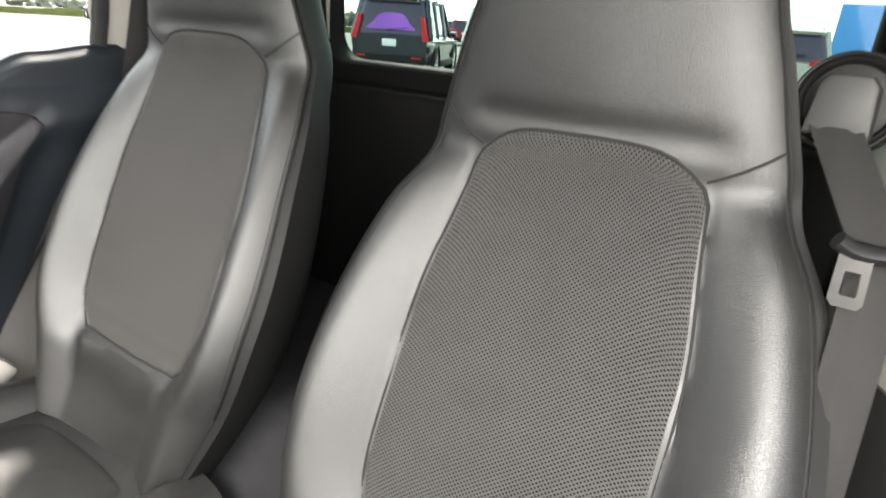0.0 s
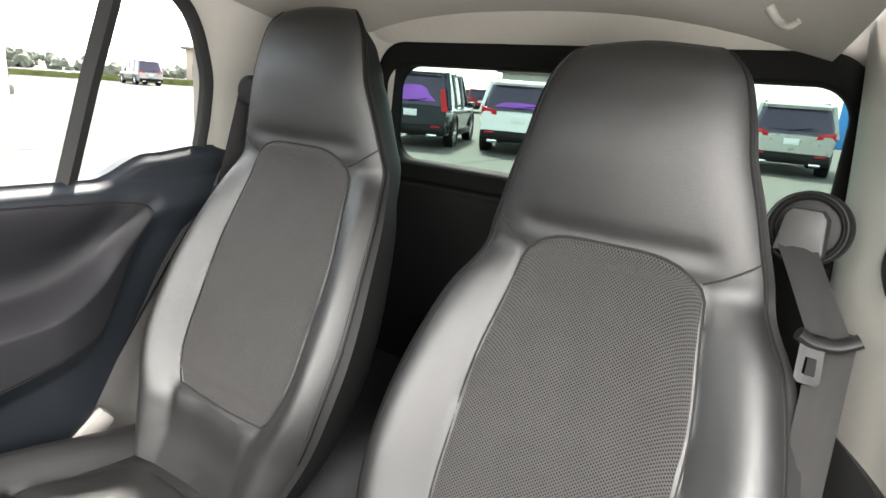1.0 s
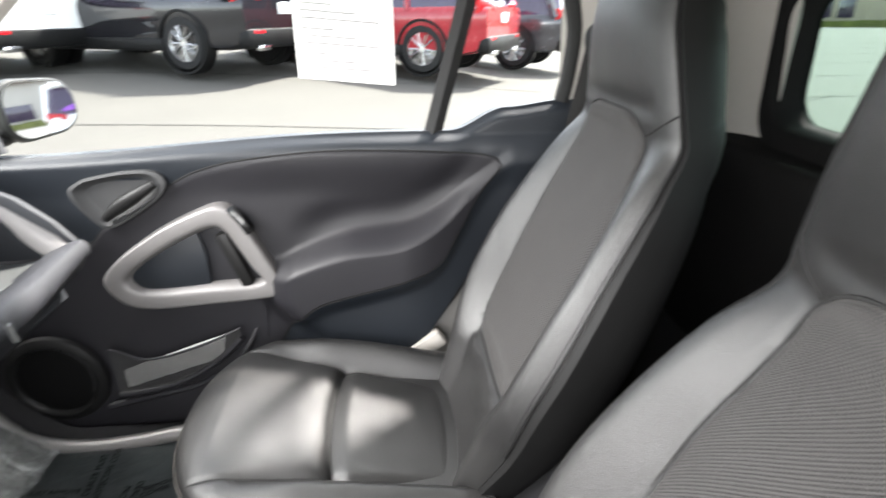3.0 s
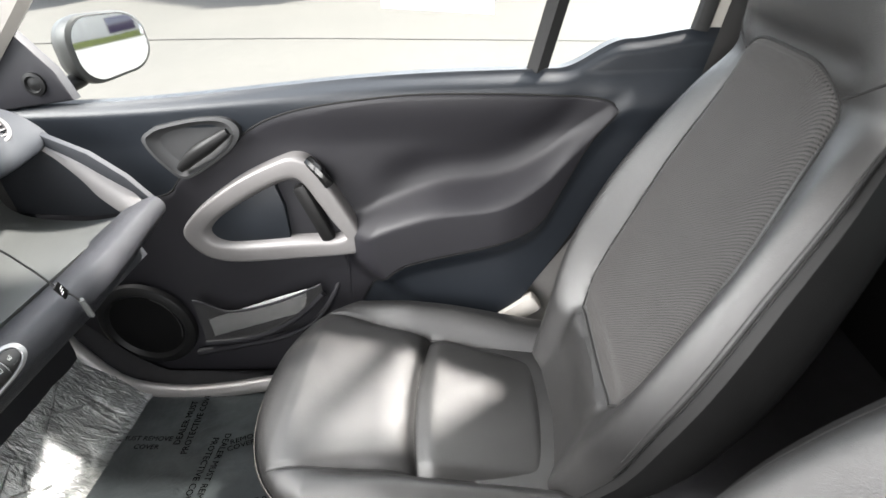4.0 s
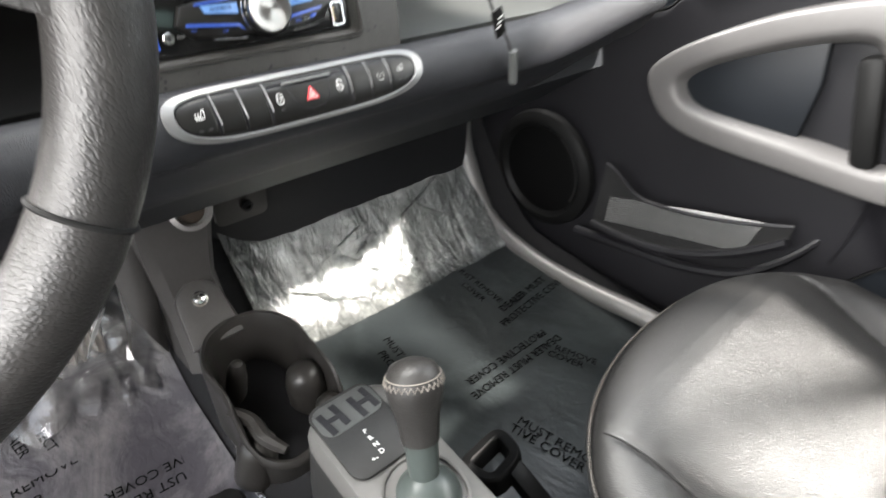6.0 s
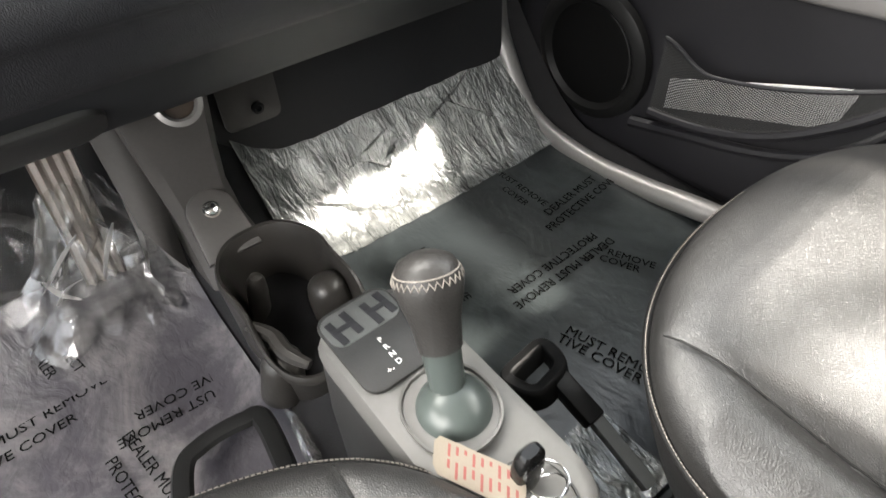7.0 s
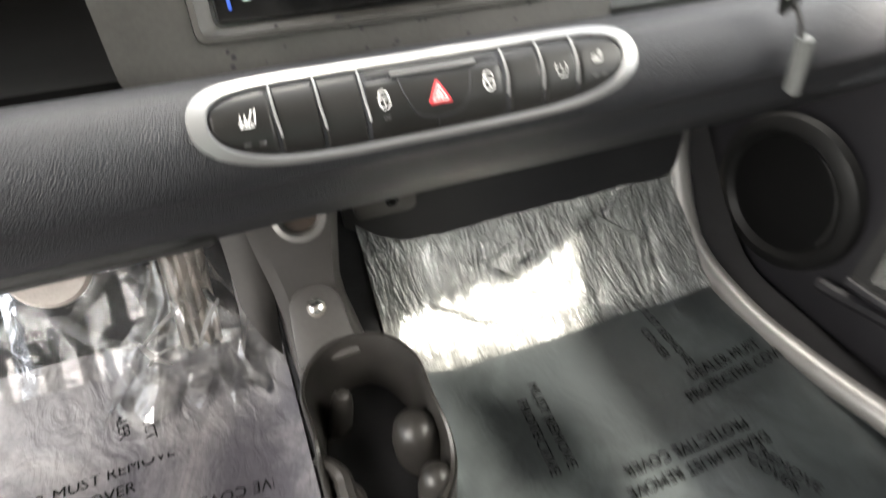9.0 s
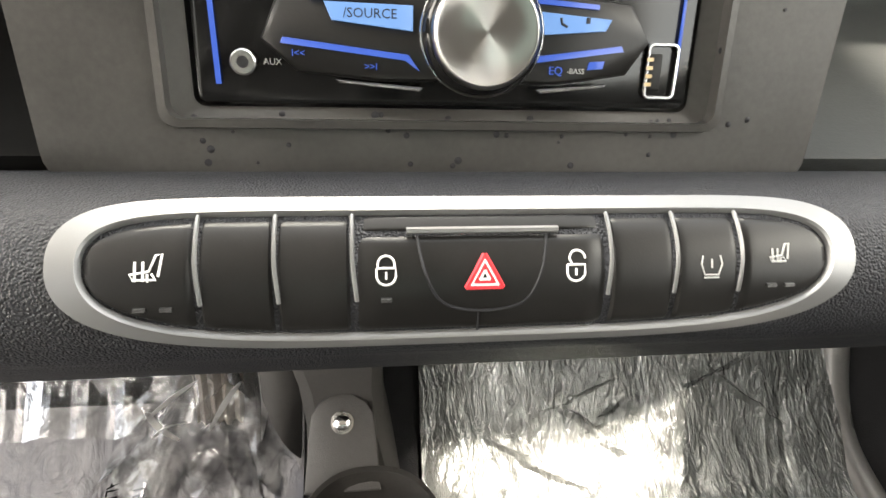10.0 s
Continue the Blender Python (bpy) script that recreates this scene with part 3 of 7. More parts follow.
    def nose(x):
        a = min(1.0, abs(x) / xo_w)
        return front + cushion_shape[1] * (1 - (1 - a ** cushion_shape[2]) ** (1 / cushion_shape[2]))

    def xi(y):
        """Half width of the middle pads between the bolster seams."""
        t = y - front
        return 0.204 - 0.028 * ease(0.03, 0.3, t) - 0.016 * ease(0.3, 0.56, t)

    def piping_z(y):
        return top - 0.13 * max(0.0, y - front - 0.06)

    y1, y2 = front + 0.298, front + 0.535

    def height(x, y):
        """Height of the upper side over the piping: two pads and a rear strip with drawn-in seams between raised bolsters."""
        a, w = abs(x), xi(y)
        t = y - front
        ys = y1 - 0.014 * (1 - min(1.0, a / w) ** 2)
        d = min((y - nose(x)) * 0.85, xo_w - a + 0.004)
        e = min(1.0, max(0.0, d) / 0.07)
        z = (0.034 + 0.012 * ease(0.0, 0.2, t)) * math.sqrt(max(0.0, 1 - (1 - e) ** 2))
        flat = -0.115 * max(0.0, t - 0.08)
        bol = ease(w - 0.012, w + 0.055, a) * ease(0.06, 0.26, t)
        z += (flat + 0.008 * (1 - min(1, a / w) ** 2)) * (1 - bol) + bol * (0.012 - 0.02 * ease(0.3, 0.58, t)) if e > 0 else 0
        fade = ease(0.03, 0.17, y - nose(x))
        z -= (0.004 * bump_at(a, w, 0.005) * ease(0.0, 0.04, y - nose(x)) + 0.011 * bump_at(a, w + 0.004, 0.017) * fade)
        if a < w + 0.01:
            k = ease(w + 0.01, w - 0.01, a)
            z -= k * (0.007 * bump_at(y, ys, 0.006) + 0.012 * bump_at(y, ys + 0.006, 0.017))
            z += k * 0.005 * bump_at(y, ys - 0.05, 0.04)
            z -= k * (0.006 * bump_at(y, y2, 0.006) + 0.010 * bump_at(y, y2 - 0.004, 0.015))
            z += k * 0.012 * ease(y2, y2 + 0.03, y)
        z += (0.0010 * noise.noise(V(x * 7, y * 7, cx * 5)) + 0.0003 * noise.noise(V(x * 34, y * 26, cx * 3))) * e
        return z

    def outline():
        pts = [(xo_w * math.sin(math.pi * (j / 96 - 0.5)), 0) for j in range(97)]
        pts = [(x, nose(x)) for x, _ in pts]
        side = [(xo_w, nose(xo_w) + (yr - nose(xo_w)) * k / 24) for k in range(1, 25)]
        rear = [(xo_w * (1 - 2 * k / 16), yr) for k in range(1, 16)]
        return pts + side + rear + [(-x, y) for x, y in side[::-1]]

    loop = outline()
    bm = bmesh.new()
    rings = []
    for dz, g in ((-0.19, 0.075), (-0.15, 0.05), (-0.09, 0.022), (-0.04, 0.006), (0.0, 0.0)):
        ring = []
        for x, y in loop:
            k = (xo_w - g) / xo_w
            ring.append(V(cx + x * k, y + g * ease(front + 0.25, front, y), max(0.055, piping_z(y) + dz)))
        rings.append(ring)
    loft(bm, rings)
    cushion = part("cushion", bm, LEATHER, base, "black leather seat cushion")
    bm = bmesh.new()

    def top_cover(u, v):
        x = xo_w * math.sin(math.pi * (u - 0.5))
        x = 0.35 * x + 0.65 * xo_w * (2 * u - 1)
        y = nose(x) + (yr - nose(x)) * (0.8 * v + 0.2 * v * v)
        return V(cx + x, y, piping_z(y) + height(x, y))
    sheet(bm, top_cover, 161, 161)
    part("cushion_cover", bm, LEATHER, cushion, "black grained leather cover with drawn seams")
    bm = bmesh.new()
    rim_path = [V(cx + x * 1.004, y - (0.0022 if y < front + 0.18 else 0), piping_z(y) + 0.0) for x, y in loop[:121]]
    tube(bm, rim_path, 0.0032, 8)
    part("front_piping", bm, LEATHER_SIDE, cushion)
    bm = bmesh.new()
    for k in range(4, 117):
        a, b = rim_path[k], rim_path[k + 1]
        m = V(0, -0.001, 0.0036) if k < 97 else V(0, 0, 0.0036)
        for q in range(2):
            tube(bm, [a.lerp(b, 0.5 * q + 0.08) + m, a.lerp(b, 0.5 * q + 0.42) + m], 0.0006, 4)
    part("piping_stitch", bm, STITCH, cushion, "pale grey stitching along the piping")["kind"] = "stuff"
    for sx in (-1, 1):
        bm = bmesh.new()
        path = []
        y0 = front + 0.06
        for k in range(40):
            y = y0 + (yr - y0 - 0.01) * k / 39
            path.append(V(cx + sx * xi(y), y, piping_z(y) + height(xi(y), y) + 0.0004))
        tube(bm, path, 0.0012, 5)
        part("cushion_seam", bm, SEAM, cushion)
    for yk in (y1, y2):
        bm = bmesh.new()
        w = xi(yk) - 0.004
        path = []
        for k in range(25):
            g = 2 * k / 24 - 1
            y = yk - (0.014 * (1 - g * g) if yk == y1 else 0.0)
            path.append(V(cx + w * g, y, piping_z(y) + height(w * g, y) + 0.0002))
        tube(bm, path, 0.0012, 5)
        part("cushion_seam", bm, SEAM, cushion)
    # cover of the outer hinge
    sx = 1 if cx > 0 else -1
    bm = bmesh.new()
    plate(bm, round_rect(0.12, 0.09, 0.04), (cx + sx * 0.235, yr + 0.02, top - 0.1), (0, 1, 0), (0, 0, 1), 0.02, 0.004)
    part("hinge_cover", bm, BLACKPLASTIC, base)
    bm = bmesh.new()
    box(bm, (cx, front + 0.33, 0.04), (0.36, 0.42, 0.06), 0.01)
    part("seat_frame", bm, BLACKPLASTIC, base)
    return base


driver_seat = seat("bucket_seat", 0.335, (1.054, 0.752), 26, 0.148, 0.262, 1.1, 0.318, "black leather driver seat with a grey mesh back panel")
passenger_seat = seat("bucket_seat", -0.336, (1.043, 0.826), 24.5, 0.220, 0.25, 1.0, 0.298, "black leather passenger seat beside the grey door panel")


# ---- car body shell (closes the cabin) ----
def wall(name, f, nu, nv, back, material, label):
    bm = bmesh.new()
    thick_sheet(bm, f, nu, nv, back)
    return tagged(link(name, bm, material), label, "car interior", kind="structure")


# floor pan with the raised footwell
def floor_f(u, v):
    x, y = -0.66 + 1.32 * u, -0.75 + 2.15 * v
    z = -0.005 + 0.35 * ease(-0.18, -0.62, y)
    z += 0.075 * bump_at(x, 0.03, 0.075) * ease(0.3, 0.0, y)
    if y > 0.62:
        z += 0.3 * ease(0.7, 0.95, y)
    return V(x, y, z)


floor = wall("floor", floor_f, 67, 60, (0, 0, -0.03), CARPET, "black carpeted car floor under clear protective film")


def ceil_f(u, v):
    y = 0.12 + 1.42 * v
    w = 0.62 - 0.10 * ease(1.0, 1.5, y)
    x = (2 * u - 1) * w
    z = 1.245 - 0.07 * abs(2 * u - 1) ** 2.5 - 0.12 * ease(0.9, 1.5, y) - 0.03 * ease(0.4, 0.12, y)
    return V(x, y, z)


ceiling = wall("ceiling", ceil_f, 25, 25, (0, 0, 0.03), HEADLINER, "grey-beige fabric headliner of the car roof")


# ---- passenger door ----
DX = -0.70


def rear_edge(z):
    return 0.647 + 0.675 * (z - 0.12) + 0.02 * ease(0.55, 0.8, z)


def curve(points):
    """A smooth height for each y along the given (y, z) line, as a lookup."""
    line = spline([(y, z, 0) for y, z in points], 12 * len(points))

    def look_up(y):
        if y <= line[0].x:
            return line[0].y
        for p, q in zip(line, line[1:]):
            if p.x <= y <= q.x:
                return p.y + (q.y - p.y) * (y - p.x) / max(1e-6, q.x - p.x)
        return line[-1].y
    return look_up


def door_top(y):
    return 0.709 + 0.038 * ease(-0.25, 0.6, y) + 0.052 * ease(0.785, 0.92, y) + 0.014 * ease(0.92, 1.05, y)


arm_ridge = curve([(0.3, 0.40), (0.375, 0.43), (0.42, 0.452), (0.53, 0.487), (0.66, 0.503), (0.755, 0.546), (0.83, 0.61), (0.93, 0.69)])
insert_top = curve([(-0.42, 0.45), (-0.11, 0.49), (-0.04, 0.54), (0.04, 0.585), (0.126, 0.637), (0.191, 0.67), (0.289, 0.694), (0.471, 0.711), (0.633, 0.71), (0.769, 0.703), (0.86, 0.694), (0.893, 0.684), (0.906, 0.67)])
insert_low = curve([(-0.42, -0.02), (0.25, -0.01), (0.29, 0.09), (0.327, 0.185), (0.387, 0.281), (0.442, 0.334), (0.506, 0.358), (0.664, 0.397), (0.752, 0.436), (0.80, 0.51), (0.852, 0.60), (0.895, 0.652), (0.906, 0.669)])


def door_x(y, z):
    x = DX
    arm = ease(0.29, 0.40, y - 0.1 * ease(0.36, 0.2, z)) * (1 - 0.85 * ease(0.66, 0.93, y))
    top = arm_ridge(y)
    x += 0.078 * arm * ease(top + 0.03, top - 0.022, z)
    low = insert_low(y)
    if y > 0.3:
        x -= 0.028 * arm * ease(low + 0.004, low - 0.05, z) + 0.02 * arm * ease(0.25, 0.05, z)
    x += 0.02 * ease(0.25, -0.05, z)
    x += 0.016 * ease(0.60, 0.70, z)
    x -= 0.028 * ease(0.70, 0.78, z)
    x -= 0.014 * bump_at(z, top + 0.06, 0.045) * ease(0.36, 0.5, y) * ease(0.9, 0.75, y)
    return x


door = thing("passenger_door", (-0.72, 0.2, -0.02), "closed passenger door with black and grey moulded trim", "car door")


def door_f(u, v):
    z = -0.03 + v * 0.85
    y0 = -0.46 + 0.09 * ease(0.12, -0.03, z)
    y = y0 + (rear_edge(z) - y0) * u
    zt = door_top(y)
    z = min(z, zt)
    return V(door_x(y, min(z, 0.74)) - 0.02 * ease(0.025, 0.0, zt - z), y, z)


bm = bmesh.new()
thick_sheet(bm, door_f, 150, 150, (-0.03, 0, 0))
panel = part("door_panel", bm, DOORLOW, door, "blue-black moulded plastic door panel")
bm = bmesh.new()


def insert_f(u, v):
    y = -0.42 + (0.905 + 0.42) * u
    lo, hi = insert_low(y), insert_top(y)
    z = lo + (hi - lo) * v
    rim = min(z - lo, hi - z, (0.906 - y) * 0.7)
    return V(door_x(y, z) + 0.0005 + 0.004 * math.sqrt(max(0.0, 1 - (1 - min(1.0, max(0.0, rim) / 0.006)) ** 2)), y, z)


thick_sheet(bm, insert_f, 190, 70, (-0.012, 0, 0))
part("door_insert", bm, DOORSKIN, door, "violet-black door insert with moulded armrest")
bm = bmesh.new()
seam = [(y, insert_top(y)) for y in [-0.42 + 1.315 * k / 90 for k in range(91)]] + [(y, insert_low(y)) for y in [0.905 - 0.6 * k / 50 for k in range(51)]]
tube(bm, [V(door_x(y, z) + 0.0012, y, z) for y, z in seam], 0.0022, 6)
part("trim_seam", bm, SEAM, door)


def closed_bar(name, pts, n, w, h, material, parent, label="", up=(1, 0, 0)):
    """A bar of rounded-rectangular section round a closed outline."""
    path = [Vector(p) for p in pts] if n == 0 else spline(pts, n, True)
    bm = bmesh.new()
    rows = []
    m = len(path)
    upv = Vector(up)
    for i, p in enumerate(path):
        d = (path[(i + 1) % m] - path[i - 1]).normalized()
        s = d.cross(upv).normalized()
        rows.append([bm.verts.new(p + s * (w / 2 * a) + upv * (h * b)) for a, b in ((-1, 0), (-1, 0.75), (-0.88, 0.96), (-0.6, 1.04), (0.6, 1.04), (0.88, 0.96), (1, 0.75), (1, 0))])
    for a, b in zip(rows, rows[1:] + rows[:1]):
        for i in range(8):
            j = (i + 1) % 8
            bm.faces.new((a[i], a[j], b[j], b[i]))
    return part(name, bm, material, parent, label)


def rounded_loop(corners, r, per=7):
    """A closed outline with its corners rounded by about r."""
    out = []
    n = len(corners)
    for i, c in enumerate(corners):
        c = Vector(c)
        a, b = Vector(corners[i - 1]), Vector(corners[(i + 1) % n])
        rr = r[i] if isinstance(r, (list, tuple)) else r
        p = c + (a - c).normalized() * min(rr, (a - c).length * 0.45)
        q = c + (b - c).normalized() * min(rr, (b - c).length * 0.45)
        for k in range(per):
            t = k / (per - 1)
            out.append(p * (1 - t) ** 2 + c * (2 * t * (1 - t)) + q * t * t)
    return out


def radial(points, n, centre):
    """A closed (y, z) outline sampled at n even angles round its centre."""
    line = spline([(y, z, 0) for y, z in points], 240, True)
    polar = sorted((math.atan2(p.y - centre[1], p.x - centre[0]), math.hypot(p.x - centre[0], p.y - centre[1])) for p in line)
    polar = [(polar[-1][0] - 2 * math.pi, polar[-1][1])] + polar + [(polar[0][0] + 2 * math.pi, polar[0][1])]
    out = []
    for k in range(n):
        t = -math.pi + 2 * math.pi * (k + 0.5) / n
        for (t0, r0), (t1, r1) in zip(polar, polar[1:]):
            if t0 <= t <= t1:
                rr = r0 + (r1 - r0) * (t - t0) / max(1e-9, t1 - t0)
                out.append((centre[0] + rr * math.cos(t), centre[1] + rr * math.sin(t)))
                break
    return out


PULL_C = (0.17, 0.45)
pull_out = radial([(-0.056, 0.412), (-0.035, 0.445), (0.015, 0.487), (0.103, 0.543), (0.19, 0.582), (0.235, 0.594), (0.268, 0.58), (0.30, 0.53), (0.335, 0.46), (0.36, 0.4), (0.358, 0.365), (0.33, 0.352), (0.2, 0.342), (0.06, 0.334), (-0.005, 0.345), (-0.04, 0.375)], 120, PULL_C)
pull_in = radial([(0.008, 0.41), (0.02, 0.432), (0.061, 0.463), (0.149, 0.511), (0.212, 0.535), (0.24, 0.527), (0.265, 0.485), (0.292, 0.435), (0.312, 0.405), (0.305, 0.396), (0.21, 0.393), (0.08, 0.384), (0.03, 0.388)], 120, PULL_C)
bm = bmesh.new()
rings = []
for k, x in ((-0.03, -0.705), (-0.015, -0.672), (0.02, -0.664), (0.08, -0.660), (0.16, -0.6588), (0.6, -0.6588), (0.74, -0.6596), (0.8, -0.662), (0.98, -0.676), (1.02, -0.682), (1.04, -0.70)):
    rings.append([V(x, a[0] + (b[0] - a[0]) * k, a[1] + (b[1] - a[1]) * k) for a, b in zip(pull_out, pull_in)])
loft(bm, rings, caps=False)
part("pull_handle", bm, SILVERMATT, door, "matt silver triangular pull handle")
bm = bmesh.new()
plate(bm, [(y, z) for y, z in ((0.0, 0.37), (0.19, 0.38), (0.19, 0.47), (0.175, 0.535), (0.10, 0.51), (0.0, 0.45))], (-0.69, 0, 0), (0, 1, 0), (0, 0, 1), 0.012, 0.003)
part("pull_recess", bm, DOORLOW, door)
bm = bmesh.new()
plate(bm, [(y, z) for y, z in ((0.19, 0.38), (0.33, 0.38), (0.25, 0.545), (0.175, 0.535), (0.19, 0.47))], (-0.70, 0, 0), (0, 1, 0), (0, 0, 1), 0.010, 0.002)
part("grip_slot", bm, INK, door, "dark slot behind the pull handle")
bm = bmesh.new()
box(bm, (-0.676, 0.258, 0.455), (0.03, 0.034, 0.15), 0.012, Matrix.Rotation(radians(20), 3, "X"))
part("grip", bm, BLACKPLASTIC, door)

# door details
bm = bmesh.new()
rel = spline([V(DX + 0.019, y, z) for y, z in ((-0.089, 0.636), (-0.066, 0.656), (-0.036, 0.666), (0.043, 0.679), (0.104, 0.677), (0.128, 0.65), (0.104, 0.612), (0.045, 0.572), (0.0, 0.548), (-0.026, 0.545), (-0.048, 0.563), (-0.076, 0.6))], 60, True)
mid = sum(rel, V(0, 0, 0)) / len(rel)
loft(bm, [[p + V(-0.01, 0, 0) for p in rel], [p + V(0.006, 0, 0) for p in rel], [mid + (p - mid) * 0.9 + V(0.008, 0, 0) for p in rel], [mid + (p - mid) * 0.85 + V(0.002, 0, 0) for p in rel], [mid + (p - mid) * 0.6 + V(-0.014, 0, 0) for p in rel], [mid + (p - mid) * 0.2 + V(-0.018, 0, 0) for p in rel]])
rec = part("release_bezel", bm, DOORTOP, door, "dark recessed bezel of the door release")
bm = bmesh.new()
tube(bm, spline([V(DX + 0.026, -0.022, 0.568), V(DX + 0.034, 0.02, 0.6), V(DX + 0.036, 0.06, 0.624), V(DX + 0.03, 0.105, 0.65)], 18), lambda t: 0.009 + 0.007 * math.sin(math.pi * t), 10, up=(1, 0, 0), flat=0.8)
part("release_lever", bm, BLACKPLASTIC, rec)
# door speaker
SC = V(-0.650, -0.232, 0.14)
bm = bmesh.new()
lathe(bm, SC - V(0.03, 0, 0), (1, 0, -0.05), [(0.128, 0), (0.125, 0.012), (0.114, 0.019), (0.104, 0.019), (0.098, 0.013), (0.094, 0.009)], 40)
spk = part("speaker_ring", bm, BLACKPLASTIC, door, "black round speaker surround")
bm = bmesh.new()
lathe(bm, SC - V(0.021, 0, 0), (1, 0, -0.05), [(0.096, 0), (0.09, 0.002), (0.05, 0.0035), (0.001, 0.004)], 40)
part("speaker_grille", bm, GRILLE, spk)
# lighter arc that paints the highlight on the right of the dark speaker recess
bm = bmesh.new()
tube(bm, [SC + V(-0.014, 0.094 * math.cos(t), 0.094 * math.sin(t)) for t in [radians(-20 + 3.0 * k) for k in range(30)]], 0.0016, 6, up=(1, 0, 0))
part("speaker_highlight", bm, GREYPLASTIC, spk)
# net pocket
bm = bmesh.new()


def net_f(u, v):
    y = -0.075 + 0.325 * u
    z0 = 0.104 + 0.05 * u + 0.1 * u ** 3
    z1 = 0.232 - 0.035 * ease(0.0, 0.3, u) + 0.08 * u ** 1.8
    return V(-0.652 + 0.012 * math.sin(math.pi * u) + 0.004 * v, y, z0 + (z1 - z0) * v)


sheet(bm, net_f, 24, 10, uv=lambda u, v: (u * 0.33, v * 0.11))
pocket = part("net_pocket", bm, NETCLOTH, door, "black net pocket with a white leaflet in it")
bm = bmesh.new()
tube(bm, [net_f(k / 24, 1.0) + V(0.001, 0, 0.002) for k in range(25)], 0.0035, 8)
tube(bm, [net_f(k / 24, 0.0) + V(-0.003, 0, -0.006) for k in range(25)], 0.009, 8)
tube(bm, spline([V(-0.662, -0.11, 0.058), V(-0.655, 0.016, 0.09), V(-0.652, 0.116, 0.115), V(-0.655, 0.2, 0.152), V(-0.672, 0.25, 0.2), V(-0.7, 0.28, 0.25)], 24), lambda t: 0.011 - 0.005 * t, 8)
part("pocket_rim", bm, DOORSKIN, door)
leaf = bmesh.new()
loft(leaf, [[V(-0.664 + d, y, z) for y, z in ((-0.055, 0.112), (0.195, 0.19), (0.208, 0.256), (0.125, 0.229), (-0.058, 0.165))] for d in (0, 0.0015)])
tagged(link("leaflet", leaf, PAPER), "white folded paper leaflet in the door pocket", "leaflet")
# window post, glass, sheet of paper on the glass
bm = bmesh.new()
tube(bm, [V(-0.725, 0.742, 0.73), V(-0.708, 0.80, 0.95), V(-0.66, 0.86, 1.2)], 0.021, 4, up=(1, 0, 0), flat=0.55)
part("window_post", bm, RUBBER, door, "black upright window divider")
bm = bmesh.new()
thick_sheet(bm, lambda u, v: V(-0.728 + 0.06 * v * v, -0.42 + 1.16 * u + 0.1 * v * u + 0.32 * v * (1 - u), 0.71 + 0.5 * v), 8, 8, (-0.004, 0, 0))
win = part("window_pane", bm, PANE, door, "clear side window glass")
win.visible_shadow = False
bm = bmesh.new()
thick_sheet(bm, lambda u, v: V(-0.728 + 0.06 * v * v, 0.75 + 0.33 * u + 0.1 * v * (1 - u) - 0.08 * v * v * u, 0.735 + 0.47 * v), 8, 8, (-0.004, 0, 0))
win = part("quarter_pane", bm, PANE, door)
win.visible_shadow = False
bm = bmesh.new()
tube(bm, spline([V(-0.72, -0.47, 0.70), V(-0.70, -0.33, 0.84), V(-0.68, -0.13, 1.05), V(-0.655, 0.12, 1.175), V(-0.65, 0.5, 1.205), V(-0.655, 0.85, 1.19), V(-0.68, 1.0, 1.13), V(-0.70, 1.06, 1.0), V(-0.715, 1.065, 0.9), V(-0.72, 1.05, 0.81)], 60), 0.018, 8, up=(1, 0, 0), flat=0.8)
part("window_surround", bm, RUBBER, door, "black rubber window surround")
sheetp = bmesh.new()
thick_sheet(sheetp, lambda u, v: V(-0.718 + 0.014 * v, 0.445 + 0.215 * u, 0.872 - 0.02 * u + 0.29 * v), 4, 6, (-0.0015, 0, 0))
notice = tagged(link("window_notice", sheetp, PAPER), "white printed sheet stuck to the side window", "paper notice")
for k in range(15):
    bm = bmesh.new()
    box(bm, (-0.7152 + 0.0135 * (k / 15.0), 0.455 + (0.17 - 0.05 * ((k * 7) % 3)) / 2 + 0.005, 0.89 + 0.017 * k), (0.0006, 0.17 - 0.05 * ((k * 7) % 3), 0.0035), 0, Matrix.Rotation(radians(-5), 3, "X"))
    part("print_line", bm, PALEINK, notice, smooth=False)
# mirror corner with tweeter
bm = bmesh.new()
plate(bm, [(-0.40, 0.70), (-0.215, 0.72), (-0.235, 0.78), (-0.30, 0.865), (-0.34, 0.845)], (-0.715, 0, 0), (0, 1, 0), (0, 0, 1), 0.025, 0.006)
corner = part("mirror_corner", bm, DOORSKIN, door, "black triangular corner cover with tweeter")
bm = bmesh.new()
lathe(bm, (-0.692, -0.285, 0.757), (1, 0, 0), [(0.024, 0), (0.024, 0.008), (0.017, 0.01), (0.014, 0.006), (0.006, 0.008), (0.001, 0.009)], 24)
part("tweeter", bm, BLACKPLASTIC, corner)
mirror = thing("side_mirror", (-0.79, -0.17, 0.72), "grey side mirror with reflecting glass outside the window", "car mirror")
bm = bmesh.new()
MO = [(a, b * (1.0 - 0.9 * (a + 0.1))) for a, b in round_rect(0.205, 0.155, 0.062, 8)]
MF = V(0.36, 0.92, 0.08).normalized()
MV = (V(0, 0, 1) - MF * MF.z).normalized()
MU = MV.cross(MF)
MC = V(-0.872, -0.212, 0.795)
rings = []
for k, d in ((0.95, 0.004), (1.0, 0.0), (1.02, -0.02), (0.95, -0.055), (0.6, -0.085), (0.1, -0.09)):
    rings.append([MC + MU * (a * k) + MV * (b * k) + MF * d for a, b in MO])
loft(bm, rings)
part("mirror_shell", bm, GREYPLASTIC, mirror, "dark grey mirror housing")
bm = bmesh.new()
